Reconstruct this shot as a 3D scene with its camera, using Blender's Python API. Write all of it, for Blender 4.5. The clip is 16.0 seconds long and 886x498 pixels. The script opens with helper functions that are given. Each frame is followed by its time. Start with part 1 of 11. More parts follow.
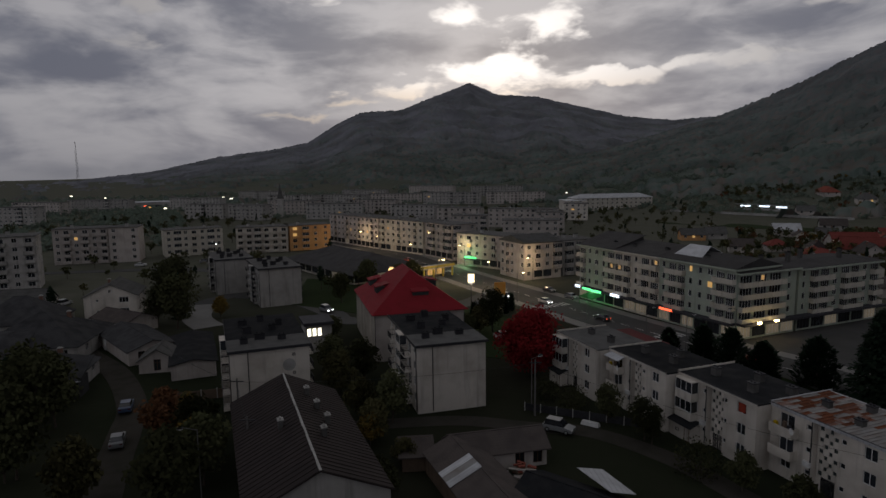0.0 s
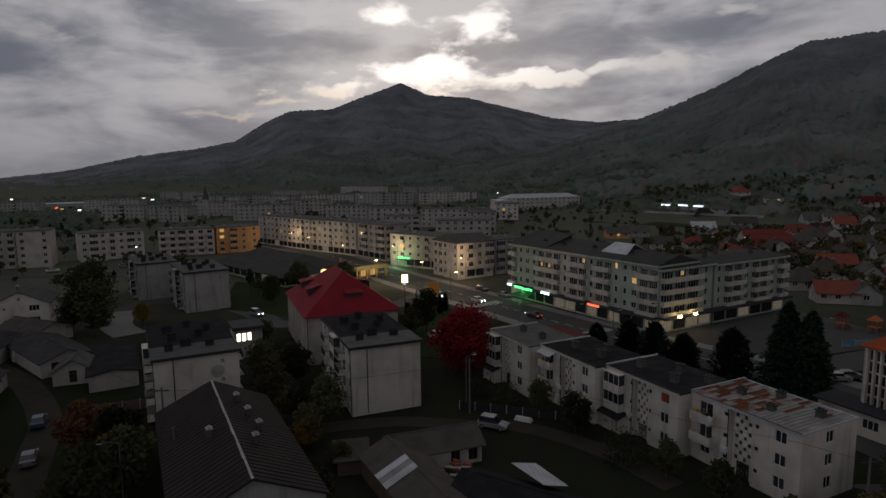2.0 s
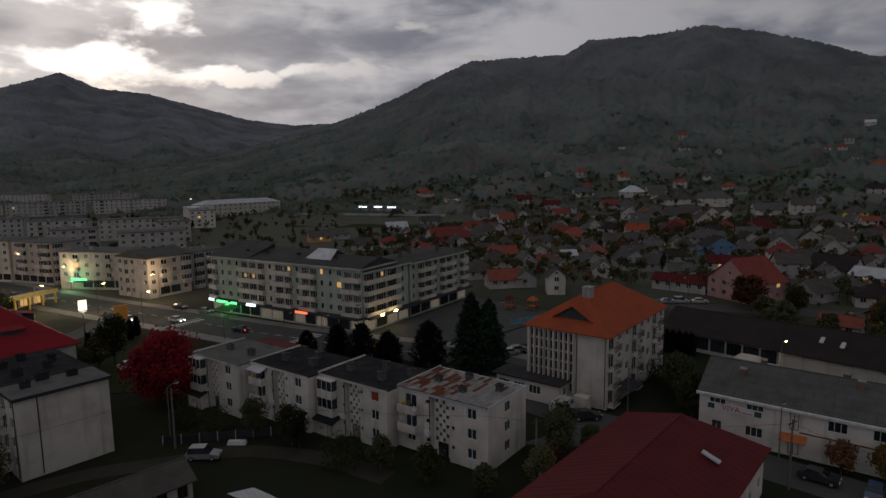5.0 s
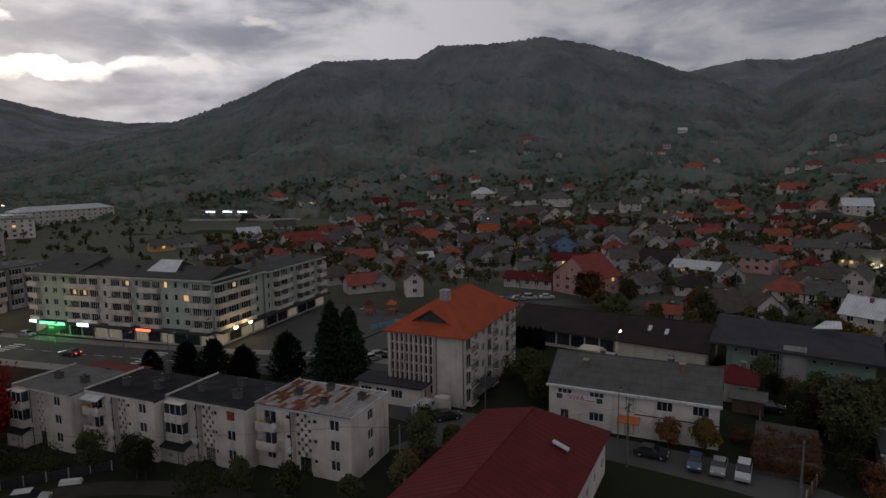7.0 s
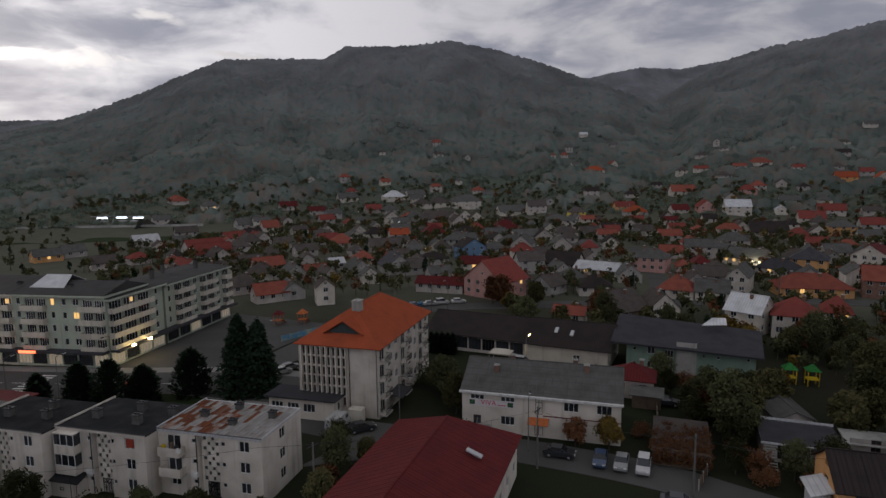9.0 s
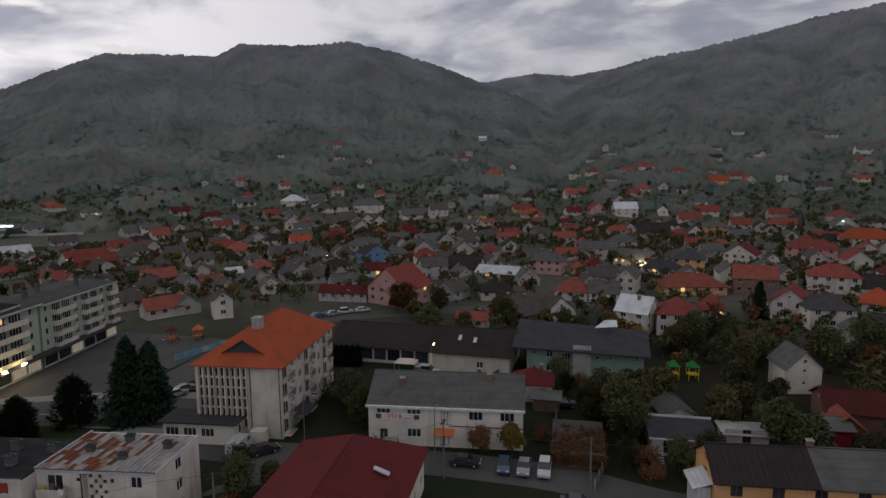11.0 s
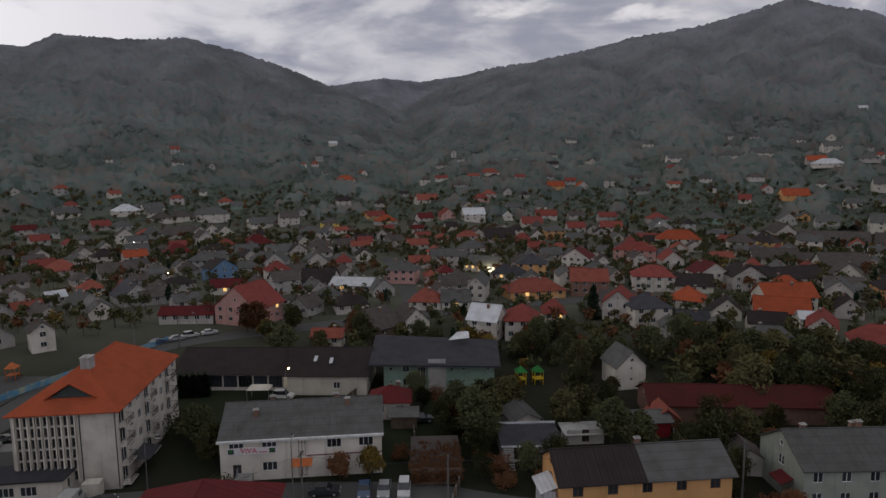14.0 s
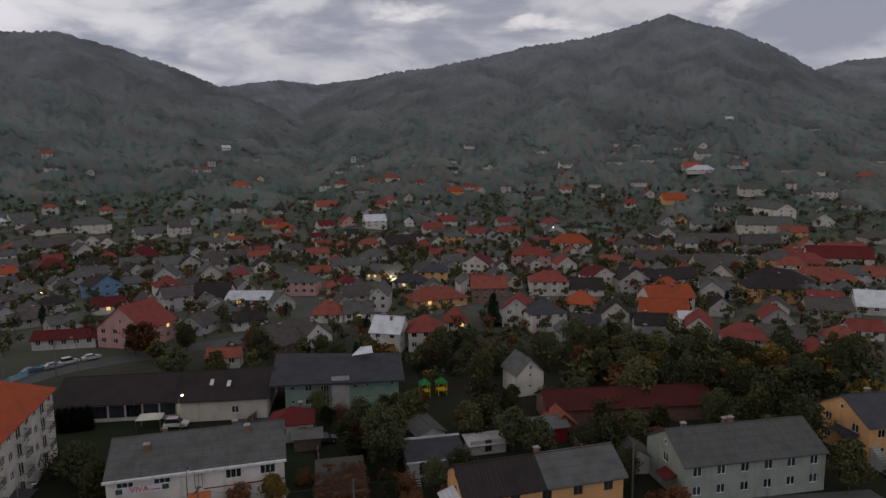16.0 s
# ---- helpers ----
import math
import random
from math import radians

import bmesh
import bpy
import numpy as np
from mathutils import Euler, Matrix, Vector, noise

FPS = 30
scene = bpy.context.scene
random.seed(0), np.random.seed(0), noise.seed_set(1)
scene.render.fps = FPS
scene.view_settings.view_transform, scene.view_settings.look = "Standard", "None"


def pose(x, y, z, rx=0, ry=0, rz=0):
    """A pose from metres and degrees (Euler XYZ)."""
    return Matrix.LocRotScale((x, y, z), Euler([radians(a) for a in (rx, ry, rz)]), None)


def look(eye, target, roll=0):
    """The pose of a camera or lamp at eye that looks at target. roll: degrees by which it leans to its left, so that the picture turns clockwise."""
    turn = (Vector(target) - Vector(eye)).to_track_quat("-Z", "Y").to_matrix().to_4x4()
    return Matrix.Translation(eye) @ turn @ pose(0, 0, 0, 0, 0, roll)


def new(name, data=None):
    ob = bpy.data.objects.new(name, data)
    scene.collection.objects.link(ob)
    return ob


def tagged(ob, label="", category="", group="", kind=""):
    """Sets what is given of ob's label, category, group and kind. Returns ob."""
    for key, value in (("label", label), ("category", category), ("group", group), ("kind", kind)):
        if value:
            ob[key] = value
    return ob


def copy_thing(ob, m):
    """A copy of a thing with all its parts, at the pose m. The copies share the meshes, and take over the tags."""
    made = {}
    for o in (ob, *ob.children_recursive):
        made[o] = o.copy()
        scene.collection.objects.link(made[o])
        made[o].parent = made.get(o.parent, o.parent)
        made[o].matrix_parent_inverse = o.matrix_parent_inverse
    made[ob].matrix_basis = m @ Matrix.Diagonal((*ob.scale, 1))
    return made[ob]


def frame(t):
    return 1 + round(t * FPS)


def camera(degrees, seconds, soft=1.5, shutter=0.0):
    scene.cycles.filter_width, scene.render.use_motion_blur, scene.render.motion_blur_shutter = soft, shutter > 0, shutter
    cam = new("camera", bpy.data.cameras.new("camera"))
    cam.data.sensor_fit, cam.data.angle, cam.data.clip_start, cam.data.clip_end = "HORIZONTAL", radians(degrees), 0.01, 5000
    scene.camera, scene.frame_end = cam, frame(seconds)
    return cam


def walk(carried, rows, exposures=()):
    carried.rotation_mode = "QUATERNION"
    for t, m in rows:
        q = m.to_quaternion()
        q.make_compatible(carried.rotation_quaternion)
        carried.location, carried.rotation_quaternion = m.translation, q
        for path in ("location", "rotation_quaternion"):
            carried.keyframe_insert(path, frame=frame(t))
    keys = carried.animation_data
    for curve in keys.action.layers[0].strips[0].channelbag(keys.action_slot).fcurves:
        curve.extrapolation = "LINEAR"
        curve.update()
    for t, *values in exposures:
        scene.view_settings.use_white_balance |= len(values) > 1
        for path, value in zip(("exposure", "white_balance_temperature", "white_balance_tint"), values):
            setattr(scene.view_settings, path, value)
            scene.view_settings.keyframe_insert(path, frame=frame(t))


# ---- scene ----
cam = camera(71.84, 16.0)
# seconds, eye x y z, yaw, pitch, roll
ROWS = [
    (0.00, 0.00, 0.00, 36.00, 0.000, -7.372, -0.717),
    (0.50, -0.01, -0.01, 35.79, -0.674, -7.373, -0.606),
    (1.00, -0.03, -0.02, 35.76, -2.102, -7.386, -0.632),
    (1.50, -0.04, -0.03, 35.86, -3.658, -7.390, -0.604),
    (2.00, -0.06, -0.04, 36.03, -6.319, -7.424, -0.597),
    (2.50, -0.08, -0.05, 36.23, -9.026, -7.432, -0.560),
    (3.00, -0.09, -0.06, 36.45, -11.396, -7.410, -0.552),
    (3.50, -0.11, -0.08, 36.67, -14.854, -7.408, -0.557),
    (4.00, -0.13, -0.09, 36.87, -19.863, -7.423, -0.595),
    (4.50, -0.15, -0.11, 37.07, -26.957, -7.466, -0.657),
    (5.00, -0.17, -0.12, 37.26, -33.777, -7.503, -0.759),
    (5.20, -0.17, -0.13, 37.34, -35.883, -7.503, -0.759),
    (5.62, -0.19, -0.15, 37.50, -40.322, -7.520, -0.796),
    (6.04, -0.21, -0.16, 37.68, -43.268, -7.529, -0.796),
    (6.46, -0.23, -0.18, 37.86, -45.229, -7.534, -0.773),
    (6.88, -0.24, -0.19, 38.06, -46.714, -7.536, -0.743),
    (7.30, -0.26, -0.21, 38.28, -48.232, -7.537, -0.724),
    (7.50, -0.27, -0.22, 38.40, -49.110, -7.537, -0.724),
    (8.00, -0.29, -0.24, 38.71, -51.070, -7.542, -0.707),
    (8.50, -0.32, -0.27, 39.07, -53.347, -7.521, -0.657),
    (9.00, -0.34, -0.29, 39.46, -55.509, -7.496, -0.666),
    (9.20, -0.35, -0.30, 39.63, -56.457, -7.496, -0.666),
    (9.62, -0.37, -0.32, 40.00, -58.336, -7.484, -0.660),
    (10.04, -0.39, -0.35, 40.40, -60.230, -7.478, -0.637),
    (10.46, -0.41, -0.37, 40.81, -62.126, -7.475, -0.606),
    (10.88, -0.44, -0.39, 41.24, -64.011, -7.471, -0.577),
    (11.30, -0.46, -0.42, 41.68, -65.871, -7.465, -0.557),
    (11.50, -0.47, -0.43, 41.89, -66.651, -7.465, -0.557),
    (12.00, -0.50, -0.46, 42.42, -68.943, -7.452, -0.538),
    (12.50, -0.52, -0.49, 42.95, -71.295, -7.393, -0.512),
    (13.00, -0.55, -0.53, 43.46, -73.440, -7.387, -0.540),
    (13.50, -0.58, -0.56, 43.97, -75.760, -7.363, -0.523),
    (14.00, -0.61, -0.59, 44.47, -78.338, -7.316, -0.514),
    (14.50, -0.64, -0.63, 44.97, -81.178, -7.279, -0.543),
    (15.00, -0.67, -0.67, 45.50, -83.940, -7.239, -0.557),
    (15.50, -0.71, -0.70, 46.08, -86.581, -7.174, -0.565),
    (16.00, -0.74, -0.74, 46.76, -87.567, -7.077, -0.538),
]
walk(cam, [(t, pose(x, y, z, 90 + pitch, 0, yaw) @ pose(0, 0, 0, 0, 0, roll)) for t, x, y, z, yaw, pitch, roll in ROWS],
     exposures=[(0.0, 0.12), (3.5, 0.12), (5.0, 0.28), (7.5, 0.87), (9.0, 1.12), (12.5, 1.36), (16.0, 1.38)])

# ---- sky and light ----
SUN_AZ, SUN_EL = 5.0, 9.0      # degrees, east of the first view, above the horizon


def link(tree, a, out, b, inp):
    tree.links.new(a.outputs[out], b.inputs[inp])


def node(tree, kind, **values):
    n = tree.nodes.new(kind)
    for key, value in values.items():
        if key == "operation":
            n.operation = value
        elif key == "data_type":
            n.data_type = value
        elif key == "blend_type":
            n.blend_type = value
    return n


def sky_world():
    world = bpy.data.worlds.new("dusk_sky")
    scene.world = world
    world.use_nodes = True
    nt = world.node_tree
    nt.nodes.clear()
    out = nt.nodes.new("ShaderNodeOutputWorld")
    back = nt.nodes.new("ShaderNodeBackground")
    link(nt, back, 0, out, 0)
    sky = nt.nodes.new("ShaderNodeTexSky")
    sky.sky_type = "NISHITA"
    sky.sun_disc = False
    sky.sun_elevation, sky.sun_rotation = radians(SUN_EL), radians(SUN_AZ)
    sky.air_density, sky.dust_density, sky.ozone_density = 1.5, 4.0, 2.0
    tc = nt.nodes.new("ShaderNodeTexCoord")
    sep = nt.nodes.new("ShaderNodeSeparateXYZ")
    link(nt, tc, "Generated", sep, 0)

    def calc(op, a, b=None, clamp=False):
        m = nt.nodes.new("ShaderNodeMath")
        m.operation, m.use_clamp = op, clamp
        for k, v in enumerate((a, b)):
            if v is None:
                continue
            if isinstance(v, (int, float)):
                m.inputs[k].default_value = v
            else:
                nt.links.new(v, m.inputs[k])
        return m.outputs[0]

    def vec(op, a, b=None):
        m = nt.nodes.new("ShaderNodeVectorMath")
        m.operation = op
        for k, v in enumerate((a, b)):
            if v is None:
                continue
            if isinstance(v, tuple):
                m.inputs[k].default_value = v
            else:
                nt.links.new(v, m.inputs[k])
        return m.outputs["Value" if op in ("LENGTH", "DOT_PRODUCT") else "Vector"]

    def span(value, lo, hi, to0=0.0, to1=1.0):
        m = nt.nodes.new("ShaderNodeMapRange")
        m.interpolation_type = "SMOOTHSTEP"
        m.inputs["From Min"].default_value, m.inputs["From Max"].default_value = lo, hi
        m.inputs["To Min"].default_value, m.inputs["To Max"].default_value = to0, to1
        nt.links.new(value, m.inputs["Value"])
        return m.outputs["Result"]

    def blend(fac, c1, c2):
        m = nt.nodes.new("ShaderNodeMix")
        m.data_type = "RGBA"
        if isinstance(fac, (int, float)):
            m.inputs[0].default_value = fac
        else:
            nt.links.new(fac, m.inputs[0])
        for k, c in ((6, c1), (7, c2)):
            if isinstance(c, tuple):
                m.inputs[k].default_value = (*c, 1)
            else:
                nt.links.new(c, m.inputs[k])
        return m.outputs[2]

    def billow(scale, flat, detail, rough, shift, warp):
        """Cloud noise over the dome; flat: how far the clouds are drawn out sideways."""
        nz = nt.nodes.new("ShaderNodeTexNoise")
        nz.inputs["Scale"].default_value, nz.inputs["Detail"].default_value = scale, detail
        nz.inputs["Roughness"].default_value, nz.inputs["Distortion"].default_value = rough, warp
        nt.links.new(vec("ADD", vec("MULTIPLY", tc.outputs["Generated"], (1, 1, flat)), shift), nz.inputs["Vector"])
        return nz

    up = calc("MAXIMUM", sep.outputs[2], 0.0)
    bearing = calc("MULTIPLY", calc("ARCTAN2", sep.outputs[0], sep.outputs[1]), 57.2958)
    rise = calc("MULTIPLY", calc("ARCSINE", sep.outputs[2]), 57.2958)
    comb = nt.nodes.new("ShaderNodeCombineXYZ")
    nt.links.new(bearing, comb.inputs[0])
    nt.links.new(rise, comb.inputs[1])
    layers = billow(3.8, 3.6, 5, 0.52, (1.7, 0.4, 0.2), 0.45)
    lumps = billow(10.0, 2.4, 5, 0.52, (5.3, 2.1, 1.4), 0.5)
    drift = billow(9.0, 2.2, 4, 0.6, (0.3, 4.4, 2.0), 0.3)
    shaken = vec("ADD", comb.outputs[0], vec("MULTIPLY", vec("SUBTRACT", drift.outputs["Color"], (0.5, 0.5, 0.5)), (11.0, 4.2, 0.0)))
    gap = None
    for az, el, wide, high, share in GAPS:
        off = vec("LENGTH", vec("MULTIPLY", vec("SUBTRACT", shaken, (az, el, 0)), (1 / (wide * 1.55), 1 / (high * 1.55), 0)))
        one = span(off, 0.0, 1.0, share, 0.0)
        gap = one if gap is None else calc("ADD", gap, one)
    ragged = calc("MULTIPLY", calc("SUBTRACT", lumps.outputs["Fac"], 0.5), 2.2)
    spread = span(gap, 0.0, 0.25)
    clear = span(calc("ADD", gap, calc("MULTIPLY", ragged, spread)), 0.18, 0.85)
    tone = calc("ADD", calc("MULTIPLY", layers.outputs["Fac"], 0.70), calc("MULTIPLY", lumps.outputs["Fac"], 0.30))
    for az, el, wide, high, share in BANKS:
        off = vec("LENGTH", vec("MULTIPLY", vec("SUBTRACT", shaken, (az, el, 0)), (1 / wide, 1 / high, 0)))
        tone = calc("SUBTRACT", tone, span(off, 0.2, 1.0, share, 0.0))
    # the glow behind the peak
    a, e = radians(SUN_AZ), radians(SUN_EL)
    cosv = calc("MAXIMUM", vec("DOT_PRODUCT", tc.outputs["Generated"], (math.sin(a) * math.cos(e), math.cos(a) * math.cos(e), math.sin(e))), 0.0)
    glow, wide = calc("POWER", cosv, 20.0), calc("POWER", cosv, 3.0)
    bright = blend(glow, GAP_FAR, blend(span(rise, 5.0, 9.0), GAP_LOW, GAP_NEAR))
    dark = blend(wide, blend(span(tone, 0.40, 0.60), FAR_DARK, FAR_PALE), blend(span(tone, 0.36, 0.62), CLOUD_DARK, CLOUD_PALE))
    dark = blend(calc("MULTIPLY", calc("POWER", cosv, 14.0), 0.30), dark, GLOW_CLOUD)
    cloud = blend(clear, dark, bright)
    # pale haze low over the plain
    low = calc("POWER", calc("SUBTRACT", 1.0, up, True), 20.0)
    hazed = blend(calc("MULTIPLY", low, 0.72), cloud, blend(glow, HAZE_FAR, HAZE_NEAR))
    # cooler cloud overhead
    hazed = blend(span(rise, 17.0, 45.0), hazed, blend(span(tone, 0.39, 0.62), HIGH_DARK, HIGH_PALE))
    # a little of the clear sky above the clouds
    add = nt.nodes.new("ShaderNodeMix")
    add.data_type, add.blend_type = "RGBA", "ADD"
    add.inputs[0].default_value = SKY_SHARE
    nt.links.new(hazed, add.inputs[6])
    link(nt, sky, 0, add, 7)
    # the unseen sky behind the start is brightened to light walls and hills ahead
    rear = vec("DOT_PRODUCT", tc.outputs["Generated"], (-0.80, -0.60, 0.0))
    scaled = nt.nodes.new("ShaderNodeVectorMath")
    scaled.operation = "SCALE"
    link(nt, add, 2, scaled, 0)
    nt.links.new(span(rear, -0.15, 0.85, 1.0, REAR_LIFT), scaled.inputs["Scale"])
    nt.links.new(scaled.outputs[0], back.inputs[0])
    back.inputs[1].default_value = SKY_STRENGTH


# breaks in the cloud: bearing, rise, half width and half height in degrees, how open
GAPS = ((5.0, 8.7, 4.6, 1.7, 1.25), (9.3, 12.4, 3.0, 1.5, 0.8), (2.2, 13.4, 3.4, 1.3, 0.8), (-26.5, 10.9, 2.3, 0.9, 0.7), (-12.0, 14.9, 3.0, 0.8, 0.8),
        (-25.7, 13.8, 2.0, 0.9, 0.8), (-3.5, 7.3, 3.6, 0.8, 0.85), (-8.5, 6.3, 3.0, 0.6, 0.8), (-14.0, 4.9, 4.5, 0.4, 0.65), (13.6, 7.8, 6.0, 0.9, 0.9),
        (20.5, 8.5, 4.0, 0.6, 0.75), (28.5, 8.4, 4.6, 0.65, 0.8), (38.0, 9.7, 4.5, 0.4, 0.75), (32.0, 12.2, 2.8, 0.7, 0.45), (66.6, 10.1, 2.2, 0.7, 0.4),
        (85.5, 14.0, 4.5, 1.2, 0.5), (96.7, 12.8, 4.0, 1.1, 0.45), (112.0, 13.2, 3.0, 1.5, 0.65), (6.5, 10.7, 2.4, 1.1, 0.7))
# darker and paler banks of cloud, given in the same way
BANKS = ((-9.0, 10.6, 14.0, 2.6, 0.075), (24.0, 11.8, 13.0, 2.4, 0.06), (-32.0, 8.0, 12.0, 2.2, 0.05), (-28.0, 14.0, 9.0, 1.5, 0.05), (45.0, 12.5, 15.0, 3.5, -0.08),
         (75.0, 12.5, 14.0, 3.4, 0.07), (102.0, 13.0, 12.0, 4.0, -0.07), (121.0, 10.5, 7.0, 2.2, 0.07))
GAP_FAR, GAP_NEAR, GAP_LOW = (0.29, 0.28, 0.29), (1.12, 1.06, 1.02), (0.86, 0.69, 0.53)
CLOUD_DARK, CLOUD_PALE, GLOW_CLOUD = (0.098, 0.108, 0.150), (0.44, 0.428, 0.45), (0.62, 0.60, 0.60)
FAR_DARK, FAR_PALE = (0.116, 0.120, 0.148), (0.222, 0.218, 0.236)
HIGH_DARK, HIGH_PALE = (0.142, 0.142, 0.156), (0.262, 0.260, 0.272)
HAZE_FAR, HAZE_NEAR = (0.165, 0.165, 0.182), (0.27, 0.262, 0.285)
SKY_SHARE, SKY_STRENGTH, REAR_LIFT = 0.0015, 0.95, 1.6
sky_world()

sun = new("sun", bpy.data.lights.new("sun", "SUN"))
sun.data.energy, sun.data.angle, sun.data.color = 0.12, radians(40), (1.0, 0.9, 0.78)
sun.matrix_world = look((0, 0, 0), (-math.sin(radians(SUN_AZ)), -math.cos(radians(SUN_AZ)), -math.tan(radians(SUN_EL + 8))))

# ---- materials ----
MATS = {}


def mat(name, col, col2=None, scale=0.6, fine=9.0, rough=0.85, bump=0.25, metal=0.0, streak=0.0, seams=0.0, courses=0.0, grime=0.35,
        vary=0.12, spec=0.02, drift=57.0):
    """A surface with stains and grain: two colours, patches of the given scale, optional vertical streaks, seams and courses."""
    if name in MATS:
        return MATS[name]
    m = bpy.data.materials.new(name)
    m.use_nodes = True
    nt = m.node_tree
    b = nt.nodes["Principled BSDF"]
    b.inputs["Roughness"].default_value, b.inputs["Metallic"].default_value = rough, metal
    b.inputs["Specular IOR Level"].default_value = spec
    col2 = col2 or tuple(c * 0.55 for c in col)
    tc = nt.nodes.new("ShaderNodeTexCoord")
    info = nt.nodes.new("ShaderNodeObjectInfo")
    shift = nt.nodes.new("ShaderNodeVectorMath")
    shift.operation = "ADD"
    link(nt, tc, "Object", shift, 0)
    off = nt.nodes.new("ShaderNodeMath")
    off.operation = "MULTIPLY"
    off.inputs[1].default_value = drift
    link(nt, info, "Random", off, 0)
    link(nt, off, 0, shift, 1)

    def noise_at(vec, sc, detail=4.0, stretch=None):
        n = nt.nodes.new("ShaderNodeTexNoise")
        n.inputs["Scale"].default_value, n.inputs["Detail"].default_value = sc, detail
        if stretch:
            mp = nt.nodes.new("ShaderNodeMapping")
            mp.inputs["Scale"].default_value = stretch
            nt.links.new(vec, mp.inputs[0])
            vec = mp.outputs[0]
        nt.links.new(vec, n.inputs["Vector"])
        return n.outputs["Fac"]

    def ramp(fac, lo, hi):
        r = nt.nodes.new("ShaderNodeMapRange")
        r.inputs["From Min"].default_value, r.inputs["From Max"].default_value = lo, hi
        nt.links.new(fac, r.inputs["Value"])
        return r.outputs["Result"]

    def mixc(fac, a, c, mode="MIX"):
        x = nt.nodes.new("ShaderNodeMix")
        x.data_type, x.blend_type = "RGBA", mode
        if isinstance(fac, float):
            x.inputs[0].default_value = fac
        else:
            nt.links.new(fac, x.inputs[0])
        for k, v in ((6, a), (7, c)):
            if isinstance(v, tuple):
                x.inputs[k].default_value = (*v, 1)
            else:
                nt.links.new(v, x.inputs[k])
        return x.outputs[2]

    def times(fac, k):
        x = nt.nodes.new("ShaderNodeMath")
        x.operation = "MULTIPLY"
        nt.links.new(fac, x.inputs[0])
        x.inputs[1].default_value = k
        return x.outputs[0]

    vec = shift.outputs[0]
    big, small = noise_at(vec, scale, 6.0), noise_at(vec, fine, 5.0)
    c = mixc(times(ramp(big, 0.42, 0.72), grime / 0.35 * 0.8), col, col2)
    c = mixc(times(small, 0.45), c, tuple(v * 0.72 for v in col))
    if streak:
        s = noise_at(vec, 1.0, 4.0, (1.1, 1.1, 0.10))
        c = mixc(times(ramp(s, 0.54, 0.74), streak), c, tuple(v * 0.30 for v in col))
    tint = nt.nodes.new("ShaderNodeHueSaturation")
    r = nt.nodes.new("ShaderNodeMapRange")
    r.inputs["To Min"].default_value, r.inputs["To Max"].default_value = 1 - vary, 1 + vary
    link(nt, info, "Random", r, "Value")
    nt.links.new(r.outputs[0], tint.inputs["Value"])
    height = small
    for width, axis in ((seams, "X"), (courses, "Y")):
        if width:
            w = nt.nodes.new("ShaderNodeTexWave")
            w.wave_type, w.bands_direction, w.wave_profile = "BANDS", axis, "SAW" if axis == "Y" else "SIN"
            w.inputs["Scale"].default_value = 0.314 / width
            link(nt, tc, "Object", w, "Vector")
            c = mixc(times(ramp(w.outputs["Fac"], 0.82, 1.0), 0.45), c, tuple(v * 0.45 for v in col))
            height = mixc(0.6, height, w.outputs["Fac"])
    nt.links.new(c, tint.inputs["Color"])
    link(nt, tint, 0, b, "Base Color")
    if bump:
        bp = nt.nodes.new("ShaderNodeBump")
        bp.inputs["Strength"].default_value, bp.inputs["Distance"].default_value = bump, 0.05
        nt.links.new(height, bp.inputs["Height"])
        link(nt, bp, 0, b, "Normal")
    MATS[name] = m
    return m


def glow_mat(name, col, power):
    if name not in MATS:
        m = bpy.data.materials.new(name)
        m.use_nodes = True
        b = m.node_tree.nodes["Principled BSDF"]
        b.inputs["Base Color"].default_value = (*[0.25 * c for c in col], 1)
        b.inputs["Emission Color"].default_value = (*col, 1)
        b.inputs["Emission Strength"].default_value = power
        MATS[name] = m
    return MATS[name]


def glass_mat(name, tint):
    if name not in MATS:
        m = mat(name, tint, tuple(v * 1.8 for v in tint), 0.7, 2.0, rough=0.07, bump=0.0, spec=0.6, vary=0.5)
    return MATS[name]


WHITE = mat("white_render", (0.56, 0.52, 0.465), (0.34, 0.305, 0.26), 0.30, 6, streak=0.42, grime=0.40)
CREAM = mat("cream_render", (0.52, 0.485, 0.42), (0.35, 0.325, 0.275), 0.35, 6, streak=0.35)
GREYWALL = mat("grey_render", (0.36, 0.345, 0.325), (0.22, 0.21, 0.20), 0.35, 6, streak=0.5)
DUSTY = mat("dusty_render", (0.44, 0.40, 0.37), (0.28, 0.255, 0.235), 0.35, 6, streak=0.4)
GREENISH = mat("pale_green_render", (0.36, 0.40, 0.335), (0.26, 0.29, 0.25), 0.3, 6, streak=0.25)
PINK = mat("pink_render", (0.46, 0.27, 0.24), (0.34, 0.20, 0.175), 0.4, 6, streak=0.2)
ORANGEWALL = mat("orange_render", (0.56, 0.31, 0.14), (0.42, 0.23, 0.10), 0.4, 6, streak=0.3)
YELLOW = mat("yellow_render", (0.66, 0.52, 0.12), (0.5, 0.39, 0.1), 0.4, 6, streak=0.2)
SAGE = mat("grey_green_render", (0.25, 0.27, 0.23), (0.17, 0.185, 0.16), 0.4, 6, streak=0.4)
MINT = mat("mint_render", (0.23, 0.32, 0.26), (0.17, 0.24, 0.2), 0.4, 6, streak=0.2)
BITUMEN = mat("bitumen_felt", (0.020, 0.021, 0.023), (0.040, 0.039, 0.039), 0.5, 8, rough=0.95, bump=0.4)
ZINC = mat("zinc_sheet", (0.50, 0.51, 0.53), (0.30, 0.30, 0.31), 0.5, 6, rough=0.5, bump=0.25, seams=0.6)
